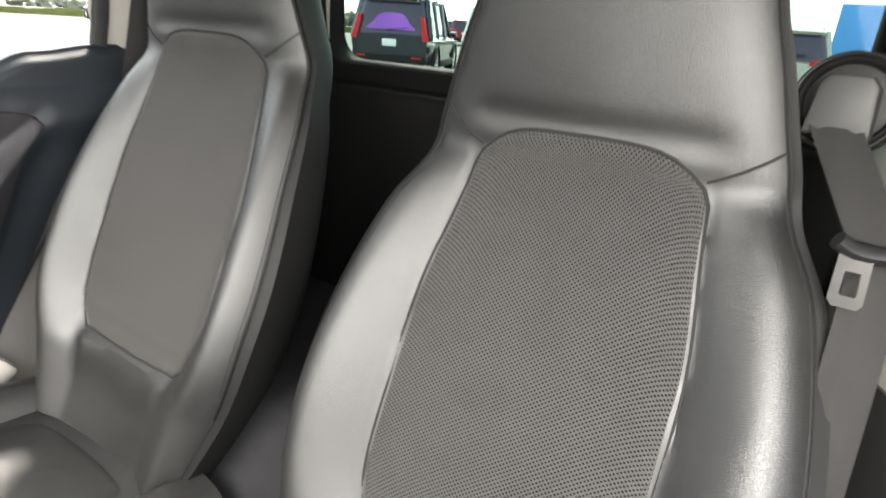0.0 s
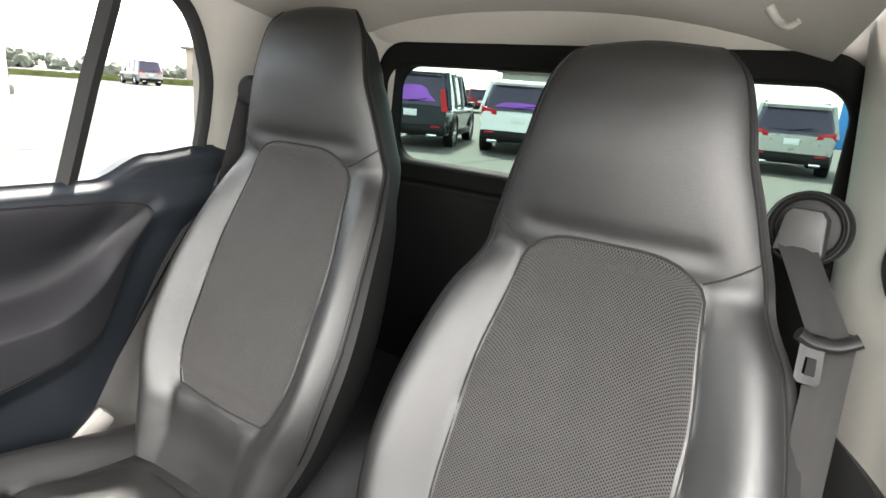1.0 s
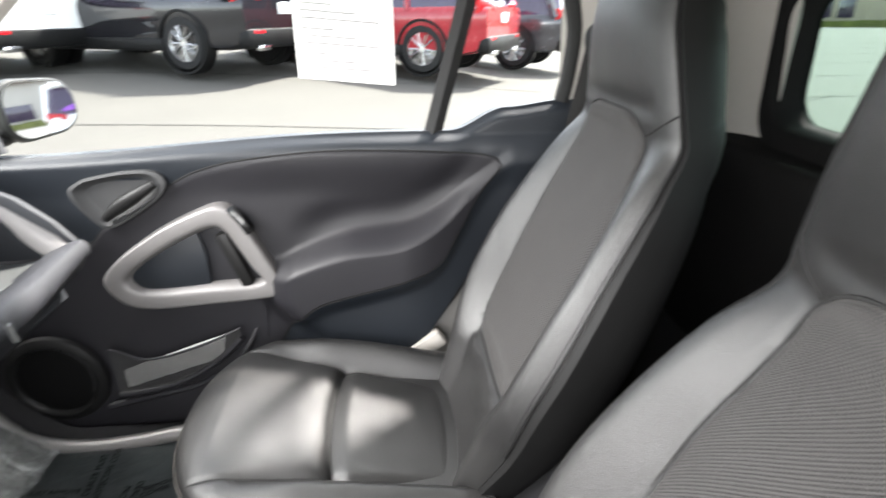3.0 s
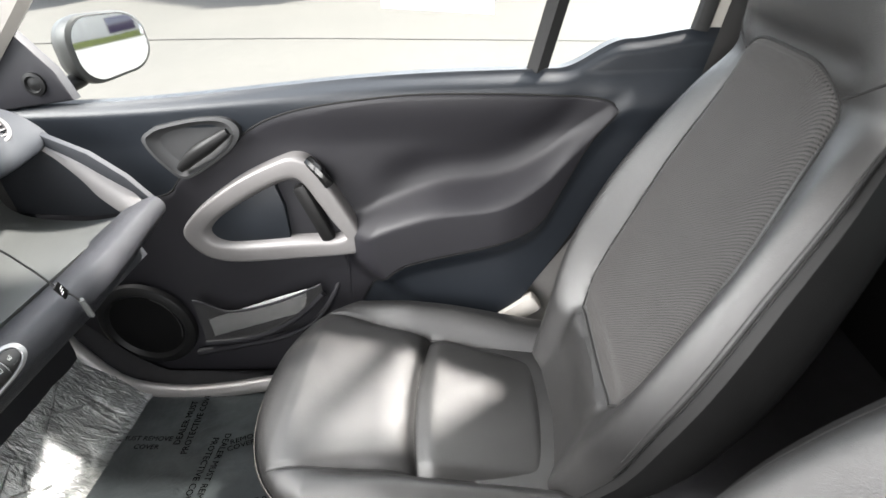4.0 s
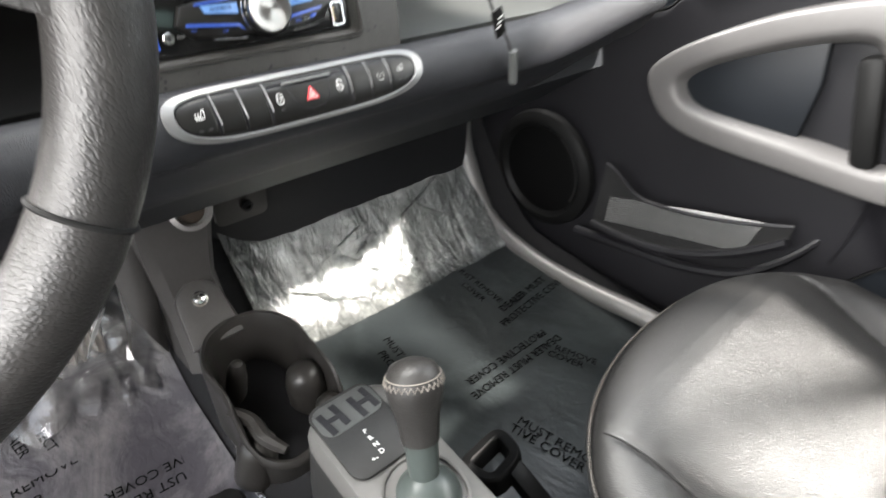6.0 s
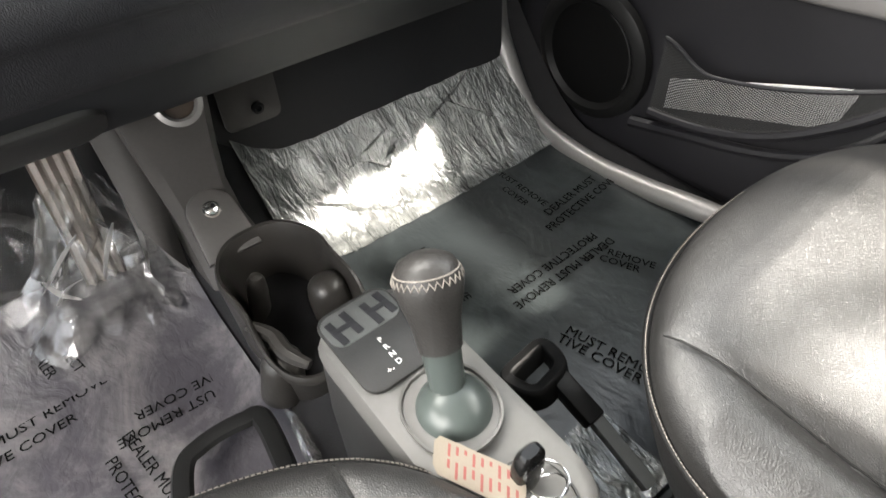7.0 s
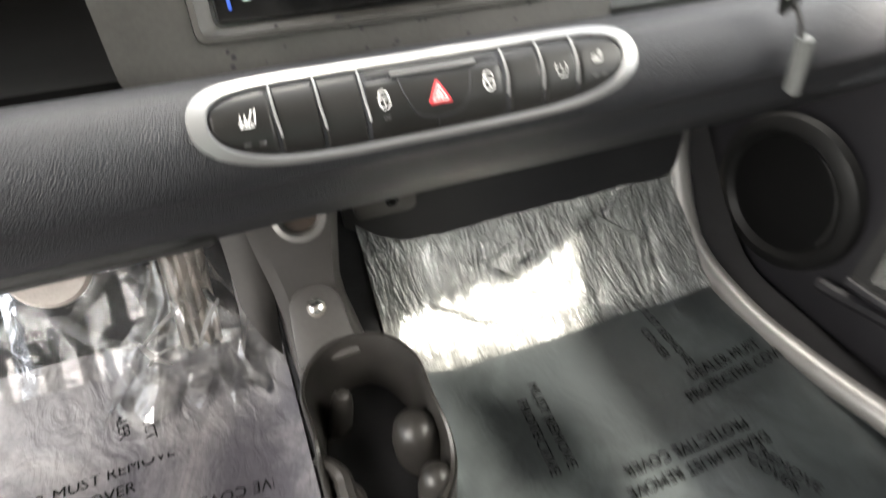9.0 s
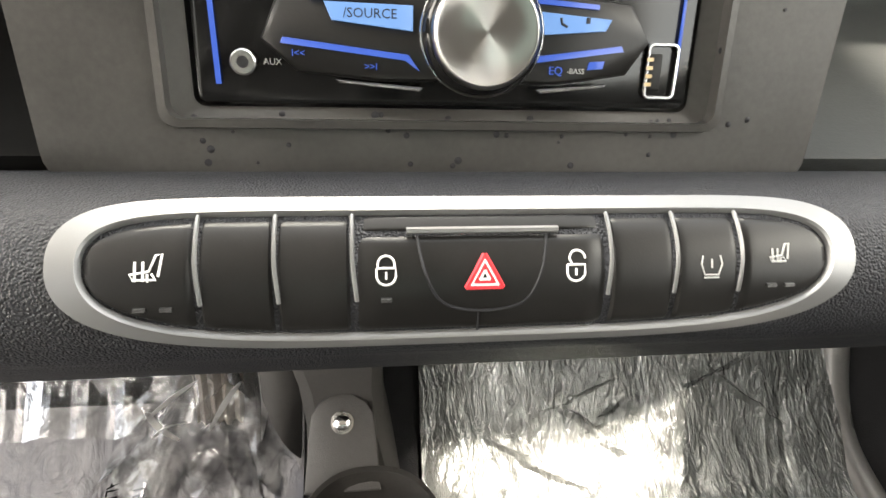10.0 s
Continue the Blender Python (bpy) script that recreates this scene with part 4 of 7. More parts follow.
loft(bm, [[MC + MU * (a * k) + MV * (b * k) + MF * d for a, b in MO] for k, d in ((0.9, 0.003), (0.9, 0.007))])
part("mirror_face", bm, MIRRORGLASS, mirror, "clear mirror glass", smooth=False)
bm = bmesh.new()
tube(bm, [V(-0.735, -0.3, 0.72), V(-0.80, -0.27, 0.735), V(-0.86, -0.24, 0.755)], 0.018, 10)
part("mirror_arm", bm, BLACKPLASTIC, mirror)
# window switch by the pull handle
bm = bmesh.new()
tube(bm, [V(-0.668, 0.265, 0.585), V(-0.655, 0.288, 0.565), V(-0.66, 0.305, 0.53)], 0.012, 8)
part("window_switch", bm, GLOSSBLACK, door)

# sill strip and threshold
bm = bmesh.new()
SILL = [(-0.575, -0.395, 0.42), (-0.575, -0.388, 0.214), (-0.575, -0.35, 0.118), (-0.575, -0.272, 0.028), (-0.577, -0.14, 0.0), (-0.58, -0.01, 0.008), (-0.59, 0.14, 0.026), (-0.605, 0.35, 0.03), (-0.62, 0.6, 0.034)]
tube(bm, spline(SILL, 60), 0.019, 12)
tagged(link("sill_trim", bm, STRIPMETAL), "grey door opening seal strip along the sill", "sill trim", kind="structure")
bm = bmesh.new()
thick_sheet(bm, lambda u, v: V(-0.72 + 0.125 * u, -0.44 + 1.2 * v, -0.02 + 0.012 * u), 5, 20, (0, 0, -0.05))
tagged(link("sill", bm, BLACKPLASTIC), "black plastic door sill", "door sill", kind="structure")
bm = bmesh.new()
thick_sheet(bm, lambda u, v: V(-0.70 + 0.02 * u, -0.80 + 0.36 * u, 0.0 + 0.75 * v), 8, 8, (-0.03, 0, 0))
tagged(link("wall_kick_side", bm, BLACKPLASTIC), "black footwell side wall", "car interior", kind="structure")

# ---- dashboard ----
dash = thing("dashboard", (0, -0.3, 0.3), "dark grey dashboard with a padded blue-black lower bar", "dashboard")
RY, RZ, RR = -0.024, 0.523, 0.029


def bar_loop(x):
    g = ease(-0.30, -0.53, x)
    h = ease(0.30, 0.66, x)
    pts = [(RY + RR * math.cos(radians(t)), RZ + RR * math.sin(radians(t))) for t in (-62, -35, -8, 20, 48, 76)]
    pts += [(-0.045, 0.5455), (-0.085, 0.527), (-0.115, 0.512), (-0.115, 0.475), (-0.09, 0.45), (-0.06, 0.443), (-0.03, 0.468)]
    out = []
    for y, z in pts:
        cy, cz = -0.045, 0.53
        k = 1 - 0.28 * g - 0.2 * h
        out.append((x, cy + (y - cy) * k + 0.025 * g - 0.03 * h, cz + (z - cz) * k + 0.032 * g + 0.01 * h, 0))
    return spline([V(a, b, c) for a, b, c, d in out], 44, True)


bm = bmesh.new()
xs = [0.66 - 1.178 * k / 80 for k in range(81)]
loops = [bar_loop(x) for x in xs]
rows = [[bm.verts.new(p) for p in r] for r in loops]
lay = bm.loops.layers.uv.verify()
for i in range(80):
    for j in range(44):
        k = (j + 1) % 44
        fc = bm.faces.new((rows[i][j], rows[i][k], rows[i + 1][k], rows[i + 1][j]))
        for lp, (a, b) in zip(fc.loops, ((i, j), (i, j + 1), (i + 1, j + 1), (i + 1, j))):
            lp[lay].uv = (a * 0.01472, b * 0.0064)
bm.faces.new(rows[0])
bm.faces.new(rows[-1])
part("lower_bar", bm, DASHCLOTH, dash, "padded lower dash bar in blue-black grained skin")

bm = bmesh.new()
top_prof = [(-0.66, 0.66), (-0.5, 0.735), (-0.36, 0.768), (-0.24, 0.76), (-0.18, 0.725), (-0.165, 0.695), (-0.19, 0.68), (-0.3, 0.678), (-0.5, 0.66)]
rings = []
for k in range(41):
    x = -0.56 + 1.24 * k / 40
    dz = -0.015 * abs((x - 0.05) / 0.6) ** 2
    rings.append([V(x, p.x - 0.03 * ease(-0.4, -0.56, x), p.y + dz) for p in spline([(a, b, 0) for a, b in top_prof], 40, True)])
loft(bm, rings)
part("top_pad", bm, DASH, dash, "dark soft dash top")

bm = bmesh.new()
SHELF = spline([(-0.075, 0.538, 0), (-0.16, 0.528, 0), (-0.27, 0.54, 0), (-0.315, 0.58, 0), (-0.325, 0.69, 0)], 17)
thick_sheet(bm, lambda u, v: V(0.1 - 0.615 * u, SHELF[round(v * 16)].x, SHELF[round(v * 16)].y), 20, 17, (0, -0.01, -0.02))
part("open_shelf", bm, SHELFGREY, dash, "open grey storage shelf")
bm = bmesh.new()
thick_sheet(bm, lambda u, v: V(0.62 - 0.518 * u, SHELF[round(v * 16)].x, SHELF[round(v * 16)].y), 16, 17, (0, -0.01, -0.02))
part("driver_shelf", bm, BLACKPLASTIC, dash, "black recess behind the steering wheel")
bm = bmesh.new()
plate(bm, [(-0.02, 0.56), (-0.06, 0.535), (-0.16, 0.525), (-0.31, 0.535), (-0.33, 0.70), (-0.2, 0.70), (-0.12, 0.66), (-0.06, 0.61)], (-0.552, 0, 0), (0, 1, 0), (0, 0, 1), 0.014, 0.003)
part("shelf_end", bm, DASH, dash)

bm = bmesh.new()
UND = spline([(-0.05, 0.452, 0), (-0.09, 0.418, 0), (-0.14, 0.375, 0), (-0.17, 0.352, 0), (-0.2, 0.348, 0), (-0.34, 0.36, 0)], 15)
thick_sheet(bm, lambda u, v: V(0.64 - 1.15 * u, UND[round(v * 14)].x, UND[round(v * 14)].y), 30, 15, (0, -0.01, 0.03))
cover = part("lower_cover", bm, DASH, dash, "smooth dark underside of the dash")
KNEEBOARD = surface("plain_dark_board", (0.014, 0.0142, 0.0155), 0.5, vary=0.15, vary_scale=5)
# knee board and bracket
bm = bmesh.new()
thick_sheet(bm, lambda u, v: V(-0.005 - 0.555 * u, -0.352 - 0.013 * v, 0.098 + 0.287 * v), 6, 6, (0, -0.012, 0))
part("knee_board", bm, KNEEBOARD, dash, "flat black board under the dash", smooth=False)
bm = bmesh.new()
plate(bm, [(a + 0.06, b + 0.265) for a, b in round_rect(0.085, 0.14, 0.012)], (0, -0.345, 0), (-1, 0, 0), (0, 0, 1), 0.006, 0.001)
brk = part("bracket", bm, FOOTPLASTIC, dash, "grey plastic bracket")
bm = bmesh.new()
lathe(bm, (-0.067, -0.336, 0.222), (0, 1, 0), [(0.009, 0), (0.009, 0.004), (0.005, 0.005), (0.004, 0.001), (0.001, 0.001)], 16)
part("bolt", bm, BLACKPLASTIC, brk)

bm = bmesh.new()
plate(bm, [(0.19 + a, b) for a, b in round_rect(0.38, 0.088, 0.03, 6)], V(0.133, -0.122, 0.392), (1, 0, 0), (0, -0.76, -0.65), 0.007, 0.004)
part("knee_trim", bm, GREYPLASTIC, dash, "grey rounded trim under the dash")

# centre panel
PV = V(0, -0.31, 0.95).normalized()
PU = V(-1, 0, 0)
PN = PU.cross(PV)
PO = V(0.0, -0.068, 0.533)


def on_panel(a, b, d=0.0):
    return PO + PU * a + PV * b + PN * d


bm = bmesh.new()
ow, oh = 0.214, 0.126
hole = [(a, b + 0.081) for a, b in round_rect(ow, oh, 0.006)]
outer = [(a * (1.06 if b > 0 else 1.0), b + 0.083) for a, b in round_rect(0.298, 0.172, 0.012)]
a0 = [bm.verts.new(on_panel(a, b, 0)) for a, b in outer]
a1 = [bm.verts.new(on_panel(a, b, 0)) for a, b in hole]
b0 = [bm.verts.new(on_panel(a, b, -0.05)) for a, b in outer]
b1 = [bm.verts.new(on_panel(a, b, -0.012)) for a, b in hole]
n = len(a0)
for i in range(n):
    j = (i + 1) % n
    bm.faces.new((a0[i], a0[j], a1[j], a1[i]))
    bm.faces.new((a0[i], b0[i], b0[j], a0[j]))
    bm.faces.new((a1[i], a1[j], b1[j], b1[i]))
stack = part("centre_panel", bm, PANELGREY, dash, "worn brushed grey centre panel with dark specks")
bm = bmesh.new()
inner = [(a, b + 0.0795) for a, b in round_rect(0.192, 0.108, 0.004)]
hole2 = [(a, b + 0.081) for a, b in round_rect(ow - 0.001, oh - 0.001, 0.006)]
lip = [(a, b + 0.081) for a, b in round_rect(ow - 0.007, oh - 0.007, 0.005)]
loft(bm, [[on_panel(a, b, -0.012) for a, b in hole2], [on_panel(a, b, 0.0025) for a, b in hole2], [on_panel(a, b, 0.003) for a, b in lip], [on_panel(a, b, -0.003) for a, b in lip], [on_panel(a, b, -0.006) for a, b in inner], [on_panel(a, b, -0.02) for a, b in inner]], caps=False)
part("radio_surround", bm, PANELGREY, stack)
random.seed(4)
bm = bmesh.new()
for k in range(46):
    a = random.uniform(-0.14, 0.14)
    b = random.choice((random.uniform(0.004, 0.018), random.uniform(0.0205, 0.0235)))
    if abs(a) > 0.1 and random.random() < 0.5:
        b = random.uniform(0.02, 0.16)
    lathe(bm, on_panel(a, b, 0.0002 if b < 0.0195 or abs(a) > 0.1 else -0.0035), PN, [(random.uniform(0.0006, 0.0016), 0), (0.0006, 0.0003)], 8)
part("specks", bm, INK, stack)["kind"] = "stuff"

# radio
radio = thing("car_radio", on_panel(0, 0.083, -0.02), "gloss black double-height car radio with round knob", "car radio")
RB = 0.0275     # bottom edge of the radio on the panel


def on_radio(a, b, d=0.0):
    return on_panel(a * 1.035, RB + b * 1.02, -0.004 + d)


bm = bmesh.new()
plate(bm, round_rect(0.188, 0.105, 0.003), on_radio(0, 0.051, -0.02), PU, PV, 0.02, 0.001)
part("radio_body", bm, GLOSSBLACK, radio)
bm = bmesh.new()
wing = [(-0.07, 0.022), (-0.058, 0.011), (-0.03, 0.008), (0.04, 0.008), (0.066, 0.012), (0.074, 0.024), (0.066, 0.037), (0.03, 0.041), (-0.03, 0.041), (-0.064, 0.036)]
plate(bm, wing, on_radio(0, 0, 0.0), PU, PV, 0.006, 0.003)
face = part("key_bank", bm, KEYPLASTIC, radio)
bm = bmesh.new()
lathe(bm, on_radio(0.0084, 0.025, 0.003), PN, [(0.0225, 0), (0.0225, 0.005), (0.0205, 0.0085), (0.0195, 0.009)], 40)
kring = part("knob_ring", bm, GLOSSBLACK, radio)
bm = bmesh.new()
lathe(bm, (0, 0, 0), (0, 0, 1), [(0.0195, 0), (0.0195, 0.006), (0.0185, 0.0078), (0.0178, 0.0081), (0.0172, 0.0079), (0.009, 0.0079), (0.0004, 0.0079)], 64)
vk = part("volume_knob", bm, KNOBALU, None, "spun aluminium volume knob")
vk.parent = radio
vk.matrix_parent_inverse = radio.matrix_basis.inverted()
vk.matrix_basis = frame_matrix(on_radio(0.0084, 0.025, 0.009), PU, PV)
bm = bmesh.new()
tube(bm, [on_radio(0.0084 + 0.0215 * math.cos(t), 0.025 + 0.0215 * math.sin(t), 0.0075) for t in [2 * math.pi * k / 48 for k in range(48)]], 0.0007, 6, closed=True, up=PN)
part("chrome_ring", bm, CHROME, kring)


def key(name, pts, d, h, material, label=""):
    bm = bmesh.new()
    plate(bm, pts, on_radio(0, 0, d), PU, PV, h, h * 0.4)
    return part(name, bm, material, radio, label)


key("lit_key", [(-0.0475, 0.0345), (-0.0165, 0.034), (-0.0165, 0.0255), (-0.045, 0.0285)], 0.0062, 0.0016, PALEGLOW, "pale blue lit source key")
key("lit_key", [(0.0295, 0.0335), (0.057, 0.0315), (0.055, 0.0275), (0.0295, 0.0255)], 0.0062, 0.0016, PALEGLOW, "pale blue lit phone key")
for sgn, y0 in ((-1, 0.0), (1, 0.0)):
    key("blue_bar", [(sgn * 0.017 + 0.004 if sgn > 0 else -0.014, 0.012), (sgn * 0.021 + 0.004 if sgn > 0 else -0.018, 0.0175), (sgn * 0.062, 0.0225), (sgn * 0.063, 0.0205), (sgn * 0.023 + 0.004, 0.0155)][::1], 0.0062, 0.0008, BLUEGLOW)
    key("blue_bar", [(sgn * 0.02, 0.0385), (sgn * 0.052, 0.0365), (sgn * 0.052, 0.0348), (sgn * 0.02, 0.0368)], 0.0062, 0.0008, BLUEGLOW)
key("blue_edge", [(-0.087, 0.006), (-0.0852, 0.006), (-0.0865, 0.06), (-0.0882, 0.06)], 0.0004, 0.0008, BLUEGLOW)
key("blue_edge", [(0.0875, 0.012), (0.0885, 0.012), (0.0885, 0.06), (0.0878, 0.06)], 0.0004, 0.0008, BLUEGLOW)
key("chrome_wing", [(-0.044, 0.0085), (-0.012, 0.0062), (-0.014, 0.0048), (-0.043, 0.0075)], 0.004, 0.002, CHROME)
key("chrome_wing", [(0.03, 0.0062), (0.058, 0.0085), (0.057, 0.0075), (0.032, 0.0048)], 0.004, 0.002, CHROME)
bm = bmesh.new()
plate(bm, [(a + 0.002, b + 0.076) for a, b in round_rect(0.082, 0.036, 0.003)], on_radio(0, 0, 0.0008), PU, PV, 0.0006, 0.0002)
part("display", bm, SCREEN, radio, "pale reflecting display")
bm = bmesh.new()
box(bm, on_radio(0, 0.0965, 0.0008), (0.13, 0.001, 0.0035), 0.0004)
part("disc_slot", bm, INK, radio)
for k in range(4):
    bm = bmesh.new()
    plate(bm, [(a + 0.073, b + 0.054 + 0.0115 * k) for a, b in round_rect(0.013, 0.0095, 0.001)], on_radio(0, 0, 0.0006), PU, PV, 0.0012, 0.0005)
    part("side_key", bm, KEYPLASTIC, radio)
for a, b, w in ((0.002, 0.088, 0.012), (0.04, 0.0915, 0.012), (-0.055, 0.085, 0.02)):
    bm = bmesh.new()
    plate(bm, [(p + a + 0.0, q + b + 0.005) for p, q in round_rect(w, 0.002, 0.0005)], on_radio(0, 0, 0.0012), PU, PV, 0.0004)
    part("print_bar", bm, GREYINK, radio, smooth=False)
bm = bmesh.new()
lathe(bm, on_radio(-0.0743, 0.0135, 0.0006), PN, [(0.0046, 0), (0.0046, 0.0015), (0.004, 0.002), (0.0021, 0.002), (0.0019, -0.002), (0.0003, -0.002)], 24)
aux = part("aux_socket", bm, ALU, radio, "chrome auxiliary jack socket")
bm = bmesh.new()
lathe(bm, on_radio(-0.0743, 0.0135, 0.0022), PN, [(0.0021, 0), (0.0021, 0.0007), (0.0003, 0.0007)], 16)
part("jack_hole", bm, INK, aux)
bm = bmesh.new()
tube(bm, [on_radio(0.079 + a, 0.0135 + b, 0.001) for a, b in round_rect(0.0115, 0.0195, 0.002)], 0.0007, 6, closed=True, up=PN)
usb = part("usb_frame", bm, CHROME, radio)
bm = bmesh.new()
plate(bm, [(a + 0.0783, b + 0.0135) for a, b in round_rect(0.0062, 0.0135, 0.0005)], on_radio(0, 0, 0.0004), PU, PV, 0.0012, 0.0003)
part("usb_tongue", bm, BLACKPLASTIC, radio)
for k in range(4):
    bm = bmesh.new()
    plate(bm, [(a + 0.0765, b + 0.0088 + 0.0031 * k) for a, b in round_rect(0.0026, 0.0014, 0.0003)], on_radio(0, 0, 0.0014), PU, PV, 0.0004)
    part("usb_pin", bm, BRASS, usb, smooth=False)
PM = frame_matrix((0, 0, 0), PU, PV)


def on_radio_m(a, b, d):
    m = PM.copy()
    m.translation = on_radio(a, b, d)
    return m


words("key_print", "/SOURCE", 0.0046, on_radio_m(-0.0305, 0.0302, 0.0081), INK, radio)
words("key_print", "EQ", 0.0042, on_radio_m(0.036, 0.0128, 0.0064), BLUEGLOW, radio)
words("key_print", "-BASS", 0.0028, on_radio_m(0.0435, 0.0128, 0.0064), GREYINK, radio)
words("key_print", "AUX", 0.0032, on_radio_m(-0.0645, 0.0137, 0.0004), GREYINK, radio)
words("key_print", "I<<", 0.0034, on_radio_m(-0.055, 0.0168, 0.0064), BLUEGLOW, radio)
words("key_print", ">>I", 0.0034, on_radio_m(-0.0305, 0.0128, 0.0064), BLUEGLOW, radio)
key("blue_print", [(0.05, 0.0165), (0.056, 0.017), (0.0555, 0.0142), (0.0495, 0.0137)], 0.0062, 0.0003, BLUEGLOW)
bm = bmesh.new()
tube(bm, [on_radio(0.0375 + a, 0.0295 + b, 0.008) for a, b in ((-0.0015, 0.0015), (-0.001, -0.0005), (0.001, -0.0015))], 0.0005, 5, up=PN)
tube(bm, [on_radio(0.046 + a, 0.0295 + b, 0.008) for a, b in ((0, 0.0018), (0, -0.0002))], 0.0008, 5, up=PN)
part("phone_symbol", bm, INK, radio)

# end trim of the shelf
bm = bmesh.new()
outer = spline([V(-0.53, -0.022, 0.548), V(-0.545, -0.083, 0.602), V(-0.552, -0.149, 0.656), V(-0.552, -0.231, 0.693), V(-0.54, -0.29, 0.725)], 28)
inner = spline([V(-0.516, -0.08, 0.543), V(-0.522, -0.118, 0.575), V(-0.527, -0.144, 0.612), V(-0.53, -0.195, 0.668), V(-0.528, -0.27, 0.705)], 28)
rings = []
for p, q in zip(outer, inner):
    mid = (p + q) / 2 + V(0.008, 0.004, 0.004)
    rings.append([p + V(-0.008, 0, -0.004), p + V(0.001, 0.001, 0.001), p.lerp(mid, 0.25) + V(0.003, 0.001, 0.001), mid, q.lerp(mid, 0.12) + V(0.001, 0, 0), q + V(-0.006, 0, 0)])
loft(bm, rings)
part("end_trim", bm, SILVERMATT, dash, "silver curved end trim of the shelf")

# air vents
def vent(c, n, r, label):
    n = Vector(n).normalized()
    bm = bmesh.new()
    lathe(bm, Vector(c) - n * 0.03, n, [(r * 1.1, 0), (r * 1.1, 0.024), (r * 1.02, 0.032), (r * 0.86, 0.03), (r * 0.82, 0.018), (r * 0.8, 0.006)], 32)
    v = part("side_vent", bm, SILVERMATT, dash, label)
    bm = bmesh.new()
    lathe(bm, Vector(c) - n * 0.026, n, [(r * 0.84, 0), (r * 0.8, 0.004), (0.001, 0.004)], 24)
    part("vent_back", bm, BLACKPLASTIC, v)
    u = n.cross(V(0, 0, 1)).normalized()
    w = u.cross(n)
    for k in range(-2, 3):
        bm = bmesh.new()
        half = r * math.sqrt(max(0.05, 0.68 - (k * 0.3) ** 2))
        tube(bm, [Vector(c) + w * (k * 0.3 * r) - u * half - n * 0.004, Vector(c) + w * (k * 0.3 * r) + u * half - n * 0.004], r * 0.055, 6)
        part("vent_slat", bm, SILVERMATT, v)


vent((-0.455, -0.215, 0.742), (0.15, 0.75, 0.65), 0.033, "round silver side air vent")
POD = V(-0.022, -0.18, 0.741)
pod_n = V(0, 0.8, 0.6).normalized()
pod_v = V(0, -0.6, 0.8).normalized()
bm = bmesh.new()
plate(bm, round_rect(0.35, 0.09, 0.042, 8), POD - pod_n * 0.03 + pod_v * 0.012, (-1, 0, 0), pod_v, 0.045, 0.012)
pod = part("vent_pod", bm, PODSILVER, dash, "silver centre air vent housing")
bm = bmesh.new()
lathe(bm, POD - pod_v * 0.02 + pod_n * 0.01, pod_n, [(0.05, 0), (0.05, 0.014), (0.044, 0.024), (0.03, 0.024), (0.027, 0.014), (0.001, 0.014)], 36)
part("round_dial", bm, PODSILVER, pod)
bm = bmesh.new()
lathe(bm, POD - pod_v * 0.02 + pod_n * 0.0235, pod_n, [(0.0265, 0.0), (0.022, 0.004), (0.001, 0.004)], 28)
part("dial_face", bm, GLOSSBLACK, pod)
for sgn in (-1, 1):
    bm = bmesh.new()
    plate(bm, round_rect(0.082, 0.066, 0.02), POD + V(sgn * 0.112, 0, 0) + pod_v * 0.012 + pod_n * 0.0125, (-1, 0, 0), pod_v, 0.004, 0.001)
    opening = part("vent_opening", bm, INK, pod, "dark air vent opening")
    for k in range(3):
        bm = bmesh.new()
        c = POD + V(sgn * 0.112, 0, 0) + pod_v * (0.012 + 0.017 * (k - 1)) + pod_n * 0.018
        box(bm, c, (0.078, 0.0045, 0.006), 0.0015, frame_matrix((0, 0, 0), (1, 0, 0), pod_v).to_3x3())
        part("vent_slat", bm, PODSILVER, opening)
# switch strip in the bar
strip = thing("switch_strip", (0, 0.0, 0.50), "silver-framed strip of black dashboard switches", "switch panel")


def on_strip(a, deg, lift):
    t = radians(35 + deg)
    return V(-a, RY + (RR + lift) * math.cos(t), RZ + (RR + lift) * math.sin(t))


def strip_loop(A, up, dn, n=96, lift=0.0):
    out = []
    for k in range(n):
        t = 2 * math.pi * k / n
        c, s = math.cos(t), math.sin(t)
        e = 0.22 if s > 0 else 0.5
        a = A * math.copysign(abs(c) ** e, c)
        b = up * s ** 0.8 if s > 0 else -dn * abs(s) ** 0.85
        out.append((a, b + 6 * (1 - abs(s) ** 0.8)))
    return out


bm = bmesh.new()
lo, li = strip_loop(0.1188, 46, 46), strip_loop(0.110, 34, 38)
loft(bm, [[on_strip(a, b, -0.004) for a, b in lo], [on_strip(a, b, 0.001) for a, b in lo], [on_strip(a * 0.994, b * 0.97, 0.0026) for a, b in lo], [on_strip(a * 1.006, b * 1.03, 0.0026) for a, b in li], [on_strip(a, b, 0.0018) for a, b in li], [on_strip(a, b, -0.004) for a, b in li]], caps=False)
part("strip_frame", bm, SILVER, strip, "satin silver frame")
SEPS = [-0.11, -0.0805, -0.0595, -0.038, 0.0385, 0.0595, 0.0805, 0.11]


def key_edge(a, side):
    """Upper and lower angle of the key field at a."""
    t = min(0.9999, abs(a) / 0.1092)
    cu, cl = t ** (1 / 0.22), t ** (1 / 0.5)
    up = 33 * (math.sqrt(max(0, 1 - cu * cu)) ** 0.8)
    dn = 37 * (math.sqrt(max(0, 1 - cl * cl)) ** 0.85)
    su, sl = math.sqrt(max(0, 1 - cu * cu)), math.sqrt(max(0, 1 - cl * cl))
    return up + 6 * (1 - su ** 0.8), -dn + 6 * (1 - sl ** 0.8)


